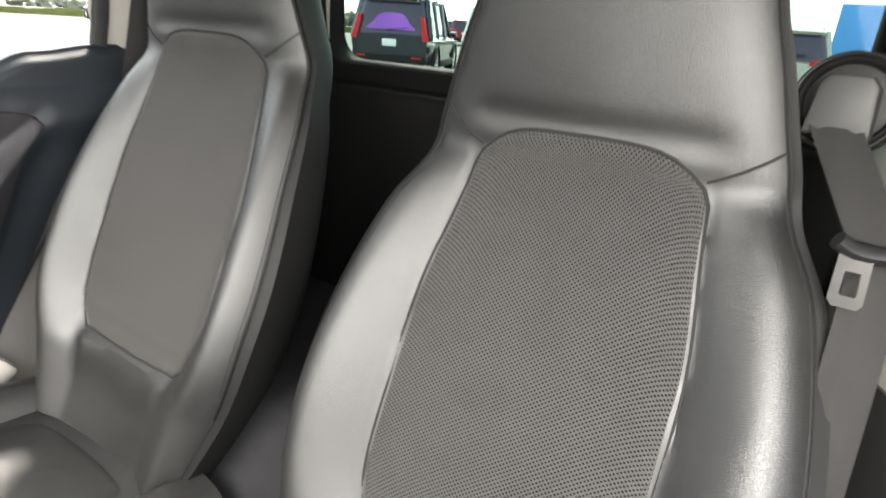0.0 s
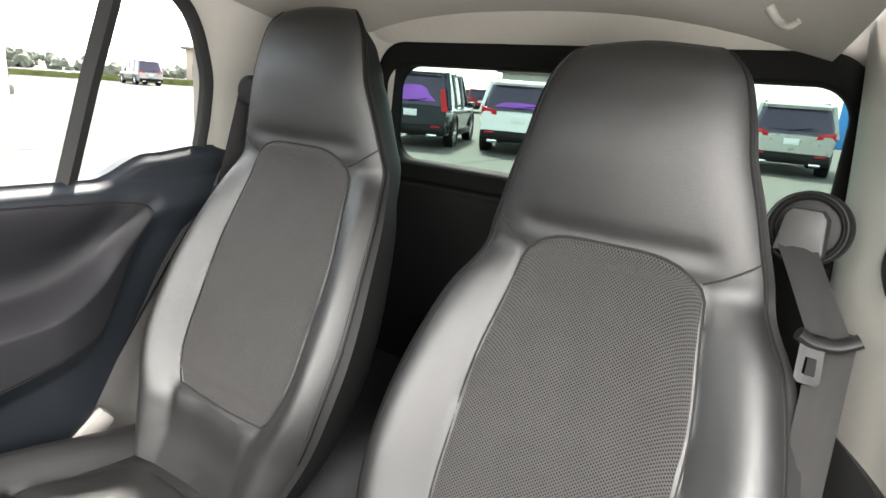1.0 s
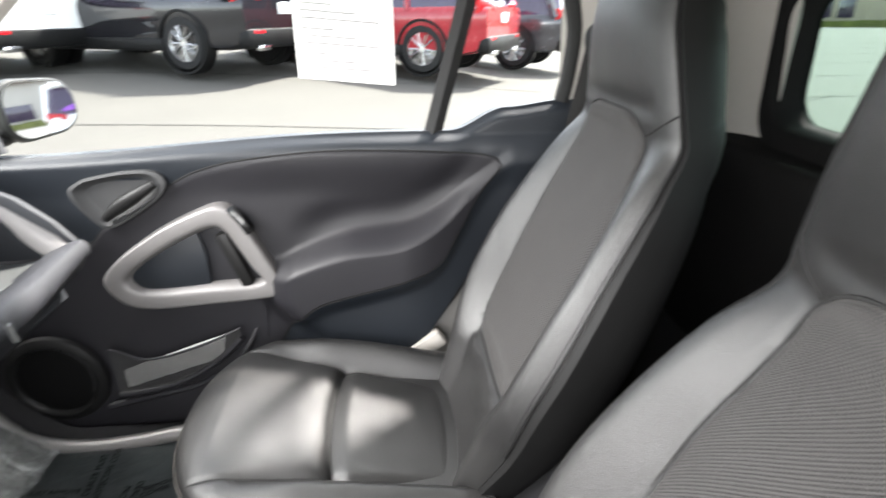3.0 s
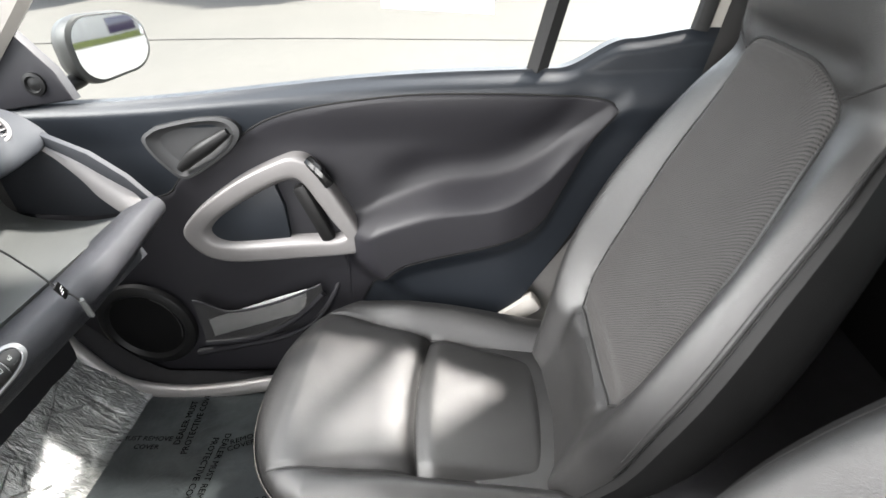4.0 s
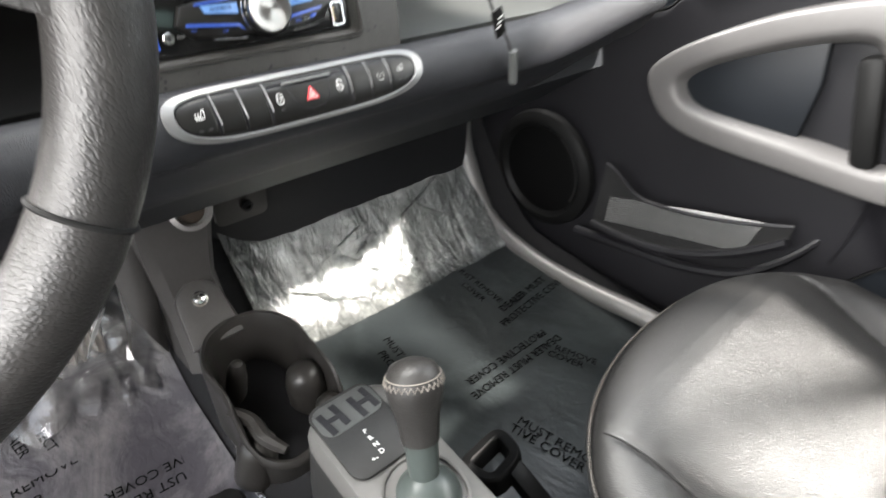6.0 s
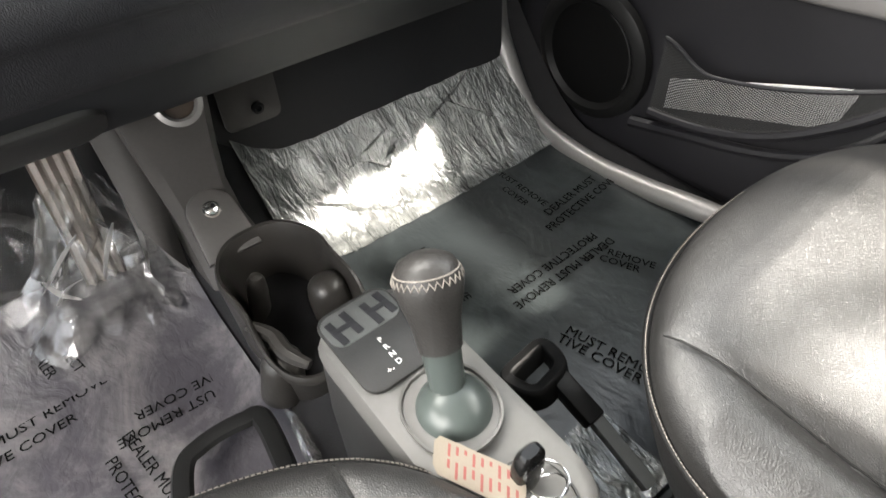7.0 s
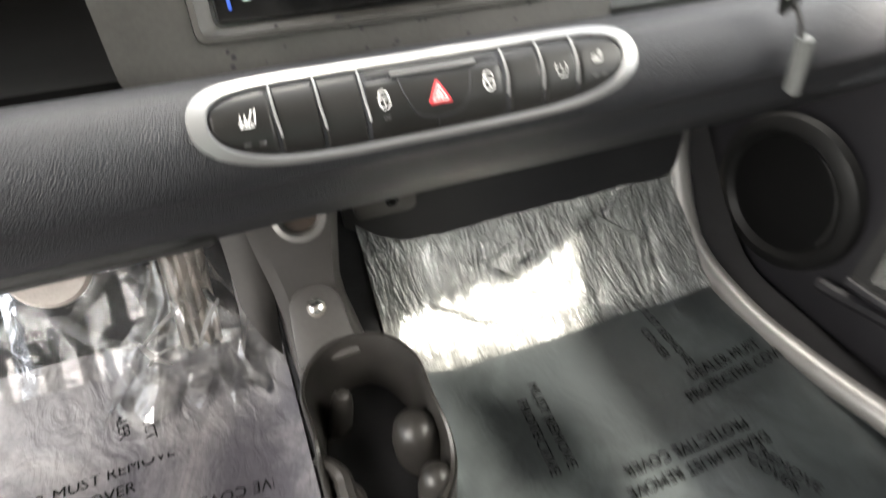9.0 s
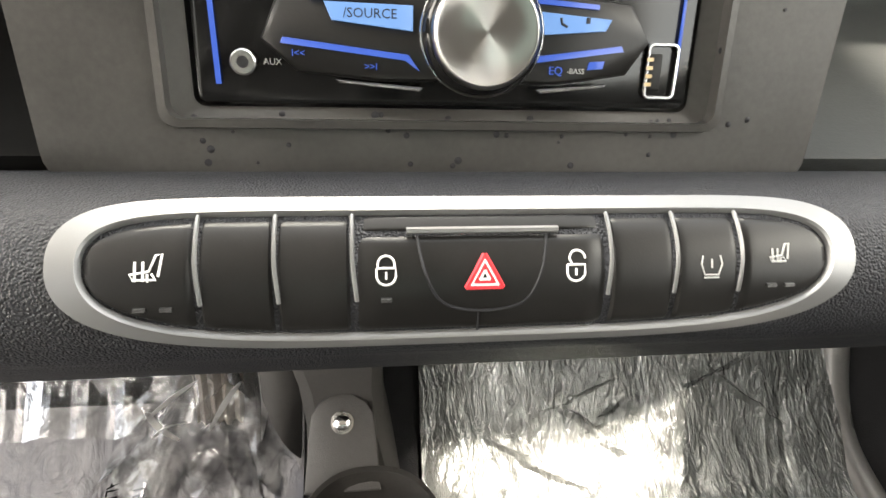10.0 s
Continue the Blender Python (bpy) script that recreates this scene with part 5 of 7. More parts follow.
def strip_key(name, a0, a1, lift=0.0012, cut=None):
    bm = bmesh.new()

    def f(u, v):
        a = a0 + (a1 - a0) * u
        up, dn = key_edge(a, 1)
        if cut:
            dn, up = max(dn, cut[0]), min(up, cut[1])
        e = (1 - abs(2 * u - 1) ** 16) * (1 - abs(2 * v - 1) ** 12)
        return on_strip(a, dn + (up - dn) * v, lift - 0.0016 * (1 - math.sqrt(max(0, e))))
    sheet(bm, f, 21, 21)
    return part(name, bm, KEYPLASTIC, strip)


for a0, a1 in zip(SEPS, SEPS[1:]):
    if a0 < 0 < a1:
        strip_key("switch_key", a0 + 0.0007, a1 - 0.0007, 0.0012, (-60, 22))
        strip_key("top_rail", a0 + 0.0007, a1 - 0.0007, 0.0012, (23.5, 60))
    else:
        strip_key("switch_key", a0 + (0.0006 if a0 > -0.109 else 0), a1 - (0.0006 if a1 < 0.109 else 0))
for a in SEPS[1:-1]:
    bm = bmesh.new()
    tube(bm, [on_strip(a + 0.0012 * math.copysign(ease(10, -20, d), a) * -1, d, 0.0018) for d in range(33, -19, -4)], 0.00065, 6)
    part("silver_divider", bm, SILVER, strip)
bm = bmesh.new()
tube(bm, [on_strip(a, 22.5, 0.002) for a in (-0.0225, -0.01, 0.01, 0.0225)], 0.0011, 6)
part("silver_divider", bm, SILVER, strip)
bm = bmesh.new()
tube(bm, spline([on_strip(a, d, 0.0014) for a, d in ((-0.0195, 20), (-0.0175, 0), (-0.013, -16), (-0.005, -22), (0.005, -22), (0.013, -16), (0.017, 0), (0.019, 20))], 40), 0.0005, 5)
tube(bm, [on_strip(-0.0015, d, 0.0013) for d in (-22, -28, -36)], 0.0004, 5)
part("key_gap", bm, INK, strip)


def symbol(name, strokes, a, deg, material, r=0.00042, lift=0.0014):
    bm = bmesh.new()
    for st in strokes:
        tube(bm, [on_strip(a + x, deg + y / RR * 57.3, lift) for x, y in st], r, 5)
    return part(name, bm, material, strip)


tri_pts = [(0.0062 * math.sin(2 * math.pi * k / 3), 0.0062 * math.cos(2 * math.pi * k / 3)) for k in range(3)]


def tri_line(k):
    p = [(x * k, y * k) for x, y in tri_pts]
    out = []
    for i in range(3):
        (x0, y0), (x1, y1) = p[i], p[(i + 1) % 3]
        out += [(x0 + (x1 - x0) * t / 6, y0 + (y1 - y0) * t / 6) for t in range(7)]
    return out


symbol("hazard_triangle", [tri_line(1.0)], 0, -3, REDPRINT, 0.00075)
symbol("hazard_triangle", [tri_line(0.76)], 0, -3, WHITEPRINT, 0.0005)
symbol("hazard_triangle", [tri_line(0.53)], 0, -3, REDPRINT, 0.0005)
symbol("hazard_triangle", [tri_line(0.28)], 0, -3, WHITEPRINT, 0.0005)
for a, shackle in ((-0.0285, 0.0), (0.0275, 0.0012)):
    body = [(0.0027 * math.cos(t), -0.001 + 0.0024 * math.sin(t)) for t in [math.pi + math.pi * k / 10 for k in range(11)]]
    lock = [[(-0.0027, 0.0012), *body, (0.0027, 0.0012), (-0.0027, 0.0012)],
            [(-0.0024 + shackle, 0.0013)] + [(0.0024 * math.cos(t) + shackle * 0.3, 0.0022 + shackle * 0.6 + 0.0024 * math.sin(t)) for t in [math.pi - math.pi * k / 8 for k in range(9)]] + ([(0.0024, 0.0013)] if not shackle else []),
            [(0, 0.0002), (0, -0.0018)]]
    symbol("lock_symbol", lock, a, 0, WHITEPRINT, 0.00036)
for a, m in ((-0.0925, 1), (0.0935, 0.8)):
    seat_sym = [[(0.0008, -0.001), (0.002, -0.0026), (-0.004, -0.0026), (-0.0048, -0.0012), (0.0002, -0.0004), (0.002, 0.0038), (0.0036, 0.0042), (0.0026, -0.0018)],
                [(-0.0035, -0.003), (-0.0034, 0.0022)], [(-0.0014, -0.003), (-0.0013, 0.0022)], [(-0.0002, -0.0032), (-0.0002, -0.001)]]
    symbol("seat_heat_symbol", [[(x * m, y * m) for x, y in s] for s in seat_sym], a, 4 if m == 1 else 6, WHITEPRINT if m == 1 else GREYINK, 0.00036)
symbol("tyre_symbol", [[(-0.0028, 0.003), (-0.0034, 0.0005), (-0.0022, -0.0026), (0.0022, -0.0026), (0.0034, 0.0005), (0.0028, 0.003)], [(0, 0.002), (0, -0.0006)], [(-0.0024, -0.0034), (0.0024, -0.0034)]], 0.0705, 0, GREYINK, 0.0003)
for a, d in ((-0.0955, -17), (-0.0885, -17), (-0.0285, -15), (0.0905, -12), (0.0965, -12)):
    bm = bmesh.new()
    tube(bm, [on_strip(a - 0.0016, d, 0.0012), on_strip(a + 0.0016, d, 0.0012)], 0.0012, 6, flat=0.6)
    part("indicator_lamp", bm, GREYPLASTIC, strip)

# cable over the bar
cable = thing("audio_cable", (-0.2, -0.06, 0.56), "black audio cable with a tag hanging over the dash bar", "cable")
bm = bmesh.new()
tube(bm, spline([(-0.158, -0.14, 0.662), (-0.175, -0.10, 0.672), (-0.2, -0.06, 0.655), (-0.213, -0.03, 0.61), (-0.219, -0.008, 0.572), (-0.226, 0.008, 0.55), (-0.229, 0.014, 0.535)], 40), 0.0016, 8)
part("cord", bm, RUBBER, cable)
bm = bmesh.new()
tube(bm, [(-0.229, 0.0145, 0.54), (-0.231, 0.0155, 0.53), (-0.234, 0.0165, 0.506)], 0.0062, 8, flat=0.7)
part("connector", bm, SHELFGREY, cable)
bm = bmesh.new()
box(bm, (-0.216, 0.002, 0.567), (0.014, 0.003, 0.03), 0.001, Matrix.Rotation(radians(25), 3, "Y"))
tagp = part("tag", bm, BLACKPLASTIC, cable)
for k in range(3):
    bm = bmesh.new()
    box(bm, (-0.2155 + 0.0005 * k, 0.0039, 0.573 - 0.005 * k), (0.006, 0.0006, 0.0016), 0, Matrix.Rotation(radians(25), 3, "Y"))
    part("print_bar", bm, WHITEPRINT, tagp, smooth=False)

# ---- steering wheel and column ----
WC = V(0.36, 0.166, 0.702)
WN = V(0, math.cos(radians(12)), math.sin(radians(12)))
WU = V(1, 0, 0)
WV = WN.cross(WU)
if WV.z < 0:
    WV = -WV
WV = V(0, -math.sin(radians(12)), math.cos(radians(12)))
wheel = thing("steering_wheel", WC - WN * 0.1, "black leather steering wheel with silver spokes", "steering wheel")


def on_wheel(r, deg, lift=0.0):
    t = radians(deg)
    return WC + WU * (r * math.cos(t)) + WV * (r * math.sin(t)) + WN * lift


bm = bmesh.new()
tube(bm, [on_wheel(0.183, 360 * k / 96) for k in range(96)], 0.018, 20, closed=True, up=WN)
rim = part("rim", bm, RIMLEATHER, wheel, "black grained leather rim with stitched joints")
for a in (213, 327, 150, 30):
    bm = bmesh.new()
    c = on_wheel(0.183, a)
    u = (c - WC).normalized()
    tube(bm, [c + u * (0.0184 * math.cos(t)) + WN * (0.0184 * math.sin(t)) for t in [2 * math.pi * k / 24 for k in range(24)]], 0.0012, 6, closed=True, up=u.cross(WN))
    part("rim_seam", bm, SEAM, rim)


def wheel_point(p, sx, lift):
    """p = distance to the side of the hub and height over it in the wheel's plane."""
    return WC + WU * (sx * p[0]) + WV * p[1] + WN * lift


def run_of(points, n):
    return [(q.x, q.y) for q in spline([(a, b, 0) for a, b in points], n)]


SPOKE_TOP = run_of([(0.0, 0.056), (0.05, 0.0515), (0.09, 0.0505), (0.121, 0.044), (0.1335, 0.02), (0.1445, -0.022)], 19)
SPOKE_LOW = run_of([(0.1445, -0.0245), (0.112, -0.0285), (0.085, -0.052), (0.065, -0.0785), (0.04, -0.092), (0.015, -0.098), (0.0, -0.099)], 19)
SPOKE_IN = run_of([(0.0, 0.035), (0.055, 0.03), (0.067, 0.003), (0.062, -0.033), (0.054, -0.056), (0.04, -0.07), (0.02, -0.077), (0.0, -0.079)], 38)
SPOKE_OUT = SPOKE_TOP + SPOKE_LOW
for sx in (-1, 1):
    bm = bmesh.new()

    def spoke(u, v, sx=sx):
        k = min(37, int(round(v * 37)))
        a, b = SPOKE_IN[k], SPOKE_OUT[k]
        reach = max(0.0, b[0] - 0.07) / 0.075
        p = (a[0] + (b[0] - a[0]) * u, a[1] + (b[1] - a[1]) * u)
        edge = 1 - math.sqrt(max(0.0, 1 - max(0.0, (u - 0.7) / 0.3) ** 2))
        dish = 0.006 * ease(0.075, 0.1, p[0] - 0.25 * p[1])
        return wheel_point(p, sx, 0.014 - 0.004 * u * reach - dish - 0.010 * edge)
    thick_sheet(bm, spoke, 22, 38, WN * -0.02)
    part("spoke", bm, SPOKESILVER, wheel, "matt silver spoke curving round the airbag")
    bm = bmesh.new()

    def grip(u, v, sx=sx):
        k = min(18, 10 + 8 * v)
        a = SPOKE_TOP[int(k)]
        b = SPOKE_TOP[min(18, int(k) + 1)]
        a = (a[0] + (b[0] - a[0]) * (k - int(k)), a[1] + (b[1] - a[1]) * (k - int(k)))
        t = radians(47 - 58 * v)
        b = (0.170 * math.cos(t), 0.170 * math.sin(t))
        e = 0.0035 * ease(0.12, 0.0, u)
        return wheel_point((a[0] + (b[0] - a[0]) * u, a[1] + (b[1] - a[1]) * u), sx, 0.004 + 0.006 * u - e)
    thick_sheet(bm, grip, 14, 28, WN * -0.018)
    part("spoke_root", bm, RIMLEATHER, wheel, "grained leather root between spoke and rim")
bm = bmesh.new()
lathe(bm, WC - WN * 0.035, WN, [(0.06, 0), (0.066, 0.02), (0.0655, 0.045), (0.058, 0.054), (0.03, 0.06), (0.001, 0.062)], 40)
part("airbag_cover", bm, DASH, wheel, "dark grey airbag cover")
bm = bmesh.new()
tube(bm, [WC - WN * 0.02, WC - WN * 0.18, WC - WN * 0.36 - V(0, 0, 0.02)], lambda t: 0.045 + 0.02 * t, 20)
part("column_shroud", bm, BLACKPLASTIC, wheel)
stalk = thing("column_stalk", WC - WN * 0.1, "grey wiper stalk behind the steering wheel", "stalk")
bm = bmesh.new()
tube(bm, [V(0.34, 0.02, 0.70), V(0.25, 0.012, 0.699), V(0.2, 0.008, 0.695), V(0.179, 0.006, 0.693)], lambda t: 0.008 + 0.007 * ease(0.3, 0.6, t) - 0.004 * ease(0.93, 1.0, t), 14)
part("stalk_arm", bm, CONSOLEGREY, stalk)
bm = bmesh.new()
tube(bm, [V(0.2 + a, 0.0235, 0.696 + b) for a, b in ((-0.008, 0), (-0.002, 0.005), (0.003, -0.003), (0.008, 0.004))], 0.001, 5)
part("wiper_symbol", bm, WHITEPRINT, stalk)
# instrument hood behind the wheel
hood = thing("instrument_hood", (0.36, -0.2, 0.7), "dark domed instrument housing on the dash", "instrument panel")
bm = bmesh.new()
rings = []
for k in range(9):
    y = -0.16 - 0.03 * k
    r = 0.11 * math.sqrt(max(0.02, 1 - (k / 8.6) ** 2))
    rings.append([V(0.36 + 1.25 * r * math.cos(t), y, 0.76 + r * math.sin(t)) for t in [2 * math.pi * j / 28 for j in range(28)]])
loft(bm, rings)
part("hood_shell", bm, DASH, hood)
bm = bmesh.new()
lathe(bm, (0.36, -0.164, 0.765), (0, 1, 0.1), [(0.085, 0), (0.085, 0.004), (0.078, 0.006), (0.001, 0.006)], 36)
part("dial", bm, GLOSSBLACK, hood)

# ---- centre stack foot, cup holder, console ----
foot = thing("centre_stack_foot", (0.06, -0.24, 0.05), "dark grey plastic foot under the dash centre", "console trim")
bm = bmesh.new()
rings = []
for y, z, x0, x1 in ((-0.20, 0.40, 0.015, 0.125), (-0.215, 0.33, 0.02, 0.118), (-0.24, 0.25, 0.022, 0.112), (-0.25, 0.19, 0.024, 0.105), (-0.24, 0.14, 0.02, 0.1), (-0.2, 0.06, 0.0, 0.1)):
    rings.append([V(x0, y - 0.08, z), V(x0, y - 0.012, z), V(x0 + 0.01, y, z + 0.004), V(x1 - 0.014, y, z + 0.004), V(x1, y - 0.014, z), V(x1 + 0.004, y - 0.08, z)])
loft(bm, rings)
part("foot_body", bm, FOOTPLASTIC, foot)
bm = bmesh.new()
TU, TV = V(-1, 0, 0), V(0, -0.75, 0.66).normalized()
plate(bm, [(0.032 * math.cos(radians(a)) if 0 <= a <= 180 else 0.036 * math.copysign(1, math.cos(radians(a))), 0.03 * math.sin(radians(a)) if a <= 180 else -0.062) for a in (0, 20, 45, 70, 90, 110, 135, 160, 180, 181, 359)], V(0.062, -0.235, 0.165), TU, TV, 0.012, 0.004)
tongue = part("screw_tongue", bm, FOOTPLASTIC, foot)
bm = bmesh.new()
sc = V(0.062, -0.235, 0.165) + TU.cross(TV) * 0.0125 + TV * 0.002
lathe(bm, sc, TU.cross(TV), [(0.011, -0.001), (0.011, 0.0008), (0.009, 0.001), (0.0085, 0.0002), (0.007, 0.003), (0.003, 0.0045), (0.001, 0.0045)], 20)
part("screw", bm, CHROME, tongue)
bm = bmesh.new()
lathe(bm, (0.066, -0.168, 0.357), (0.12, 0.8, 0.45), [(0.024, -0.004), (0.024, 0.004), (0.019, 0.006), (0.0165, 0.003), (0.016, -0.004)], 28)
sock = tagged(link("power_socket", bm, STRIPMETAL), "chrome ringed power socket under the dash", "power socket")
bm = bmesh.new()
lathe(bm, (0.066, -0.168, 0.357), (0.12, 0.8, 0.45), [(0.0162, -0.004), (0.0155, -0.003), (0.006, -0.0035), (0.001, -0.002)], 24)
part("socket_inside", bm, surface("brown_socket_lining", (0.03, 0.02, 0.014), 0.4), sock)

bm = bmesh.new()
thick_sheet(bm, lambda u, v: V(0.145, -0.3, 0.301).lerp(V(0.093, -0.285, 0.298), u).lerp(V(0.144, -0.27, 0.165).lerp(V(0.112, -0.262, 0.072), u), v) + V(0, 0.012 * math.sin(math.pi * u), 0), 10, 10, (0, -0.01, 0))
part("tunnel_side", bm, FOOTPLASTIC, foot, "warm grey side of the tunnel")

cup = thing("cup_holder", (0.035, -0.09, 0.0), "worn black plastic double cup holder on the tunnel", "cup holder")
bm = bmesh.new()


def cup_ring(k, z, notch=0.0, g=0.0):
    out = []
    for j in range(56):
        t = 2 * math.pi * j / 56
        c, s = math.cos(t), math.sin(t)
        wob = 1 - 0.10 * bump_at(s, 0.0, 0.28)
        x = 0.036 + (0.073 * k - g) * math.copysign(abs(c) ** 0.8, c) * wob
        y = -0.086 + (0.112 * k - g) * math.copysign(abs(s) ** 0.85, s)
        zz = z - notch * ease(0.0, 0.7, s) * (0.45 + 0.55 * ease(-0.5, 0.5, c))
        out.append(V(x, y, zz))
    return out


loft(bm, [cup_ring(0.94, 0.0), cup_ring(0.98, 0.07), cup_ring(1.02, 0.132, 0.05), cup_ring(1.02, 0.143, 0.056), cup_ring(0.985, 0.15, 0.058), cup_ring(0.94, 0.149, 0.058), cup_ring(0.9, 0.138, 0.054), cup_ring(0.87, 0.1, 0.03), cup_ring(0.82, 0.03), cup_ring(0.1, 0.028)])
part("cup_body", bm, CUPPLASTIC, cup)
for c, r, h, lean in ((V(0.07, -0.148, 0.03), 0.0135, 0.1, (-0.1, 0.12, 1)), (V(-0.012, -0.072, 0.03), 0.027, 0.105, (0.12, 0, 1)), (V(0.098, -0.035, 0.03), 0.025, 0.07, (-0.2, 0, 1)), (V(-0.004, -0.005, 0.03), 0.02, 0.1, (0, -0.1, 1))):
    bm = bmesh.new()
    lathe(bm, c, lean, [(r * 1.1, 0), (r, h * 0.7), (r * 0.86, h * 0.88), (r * 0.55, h * 0.97), (0.001, h)], 20)
    part("cup_rib", bm, CUPPLASTIC, cup)
bm = bmesh.new()
tube(bm, spline([V(0.104, -0.07, 0.13), V(0.085, -0.05, 0.115), V(0.083, -0.02, 0.112), V(0.07, 0.008, 0.108)], 14), lambda t: 0.006 + 0.004 * math.sin(math.pi * t), 8)
part("cup_step", bm, CUPPLASTIC, cup)
bm = bmesh.new()
lathe(bm, (0.036, -0.086, 0.028), (0, 0, 1), [(0.055, 0), (0.05, 0.003), (0.001, 0.003)], 28)
part("rubber_mat", bm, RUBBER, cup, "black rubber mat in the cup holder")

console = thing("gear_console", (0.035, 0.2, 0.0), "grey plastic gear lever console between the seats", "gear console")


def con_ring(z, g, n=6):
    out = []
    for a, b in round_rect(0.108 + 2 * g, 0.275 + 2 * g, max(0.01, 0.046 + g), n):
        dz = -0.012 * ease(0.0, 0.14, b) - 0.012 * ease(-0.1, -0.14, b)
        out.append(V(0.038 + a, 0.21 + b, z + (dz if z > 0.2 else 0)))
    return out


bm = bmesh.new()
loft(bm, [con_ring(0.0, -0.002), con_ring(0.17, 0.0), con_ring(0.24, -0.003)])
part("console_side", bm, GREYPLASTIC, console, "dark grey console sides")
bm = bmesh.new()
loft(bm, [con_ring(0.236, -0.0035), con_ring(0.252, -0.002), con_ring(0.264, -0.007), con_ring(0.269, -0.017), con_ring(0.268, -0.03)])
ctop = part("console_top", bm, CONSOLEGREY, console, "satin grey console top")
# gate plate
bm = bmesh.new()
plate(bm, [(a + 0.046, b + 0.132) for a, b in round_rect(0.07, 0.092, 0.014)], (0, 0, 0.2665), (1, 0, 0), (0, 1, 0), 0.0032, 0.001)
gate = part("gate_plate", bm, GREYPLASTIC, console, "dark gear gate plate with letters")
bm = bmesh.new()
plate(bm, [(a + 0.046, b + 0.108) for a, b in round_rect(0.066, 0.036, 0.012)], (0, 0, 0.2695), (1, 0, 0), (0, 1, 0), 0.0012, 0.0005)
part("gate_frame", bm, SHELFGREY, gate)
for k in range(6):
    bm = bmesh.new()
    if k < 4:
        box(bm, (0.021 + 0.0155 * k + (0.003 if k > 1 else 0), 0.108 + 0.003 * (k % 2), 0.2712), (0.0066, 0.027, 0.0012), 0.0004, Matrix.Rotation(radians(6), 3, "Z"))
    else:
        box(bm, (0.029 + 0.034 * (k - 4), 0.109, 0.2714), (0.022, 0.005, 0.0012), 0.0004)
    part("gate_slot", bm, INK, gate)
for k, ch in enumerate(("P", "R", "N", "D", "+-")):
    words("gate_letter", ch, 0.0072, pose(0.0465 if k < 4 else 0.056, 0.138 + 0.0086 * k - (0.006 if k == 4 else 0), 0.2705, 0, 0, 180), WHITEPRINT, gate)
# lever
bm = bmesh.new()
loft(bm, [[V(0.04 + a * k, 0.219 + b * k, z) for a, b in round_rect(0.072, 0.078, 0.034, 6)] for k, z in ((1, 0.2655), (1.0, 0.2688), (0.95, 0.2682), (0.9, 0.262), (0.6, 0.258), (0.1, 0.256))])
part("lever_well", bm, CONSOLEGREY, console)
bm = bmesh.new()
lathe(bm, (0.037, 0.219, 0.236), (0, 0, 1), [(0.028, 0), (0.0325, 0.012), (0.032, 0.022), (0.027, 0.034), (0.02, 0.041), (0.012, 0.0445), (0.001, 0.046)], 36)
part("lever_ball", bm, GREENGREY, console, "pale grey-green ball of the gear lever")
LB = V(0.037, 0.217, 0.256)
LA = (V(0.016, 0.162, 0.369) - LB).normalized()
bm = bmesh.new()
tube(bm, [LB + LA * (0.085 * k / 8) for k in range(9)], lambda t: 0.0125 + 0.004 * t, 20)
part("lever_shaft", bm, GREENGREY, console)
bm = bmesh.new()
lathe(bm, LB + LA * 0.055, LA, [(0.0165, 0), (0.0172, 0.006), (0.0188, 0.022), (0.0236, 0.04), (0.0256, 0.05), (0.0254, 0.055), (0.0238, 0.06), (0.02, 0.067), (0.0115, 0.0715), (0.001, 0.0725)], 36)
knob = part("lever_knob", bm, SMOKEKNOB, console, "dark leather gear knob with zigzag stitching")
bm = bmesh.new()
u0 = LA.orthogonal().normalized()
w0 = LA.cross(u0)
kc = LB + LA * 0.055
pts = []
for k in range(60):
    t = 2 * math.pi * k / 60
    h = 0.054 if k % 2 else 0.0585
    r = 0.0256 if k % 2 else 0.0242
    pts.append(kc + LA * h + u0 * (r * math.cos(t)) + w0 * (r * math.sin(t)))
tube(bm, pts, 0.0009, 5, closed=True, up=LA)
tube(bm, [kc + LA * 0.0605 + u0 * (0.0232 * math.cos(t)) + w0 * (0.0232 * math.sin(t)) for t in [2 * math.pi * k / 48 for k in range(48)]], 0.0008, 5, closed=True, up=LA)
part("knob_stitch", bm, STITCH, knob)
bm = bmesh.new()
lathe(bm, kc + LA * 0.0638, LA, [(0.0216, -0.002), (0.02, 0.002), (0.016, 0.0054), (0.0095, 0.0078), (0.001, 0.0088)], 32)
part("knob_cap", bm, KNOBCAP, knob, "satin grey top of the knob")
# key with tag in the rear of the console
bm = bmesh.new()
loft(bm, [[V(0.038 + a * k, 0.305 + b * k, z) for a, b in round_rect(0.055, 0.062, 0.026, 6)] for k, z in ((1, 0.2555), (1.0, 0.2595), (0.94, 0.26), (0.9, 0.25), (0.85, 0.238), (0.1, 0.236))])
part("ignition_recess", bm, GREYPLASTIC, console)
keyset = thing("ignition_key", (0.038, 0.295, 0.255), "black car key with card tag in the ignition", "car key")
bm = bmesh.new()
loft(bm, [[V(0.036 + a * k, 0.292 + b * k * 0.5, z) for a, b in round_rect(0.024, 0.03, 0.0095, 5)] for k, z in ((0.6, 0.245), (0.9, 0.262), (1.0, 0.275), (1.0, 0.292), (0.85, 0.302), (0.5, 0.307))])
part("key_head", bm, GLOSSBLACK, keyset)
bm = bmesh.new()
tube(bm, [V(0.036, 0.298, 0.268) + V(0.02 * math.cos(t), 0.012 * math.sin(t) + 0.008, 0.009 * math.sin(t)) for t in [2 * math.pi * k / 32 for k in range(32)]], 0.0007, 6, closed=True)
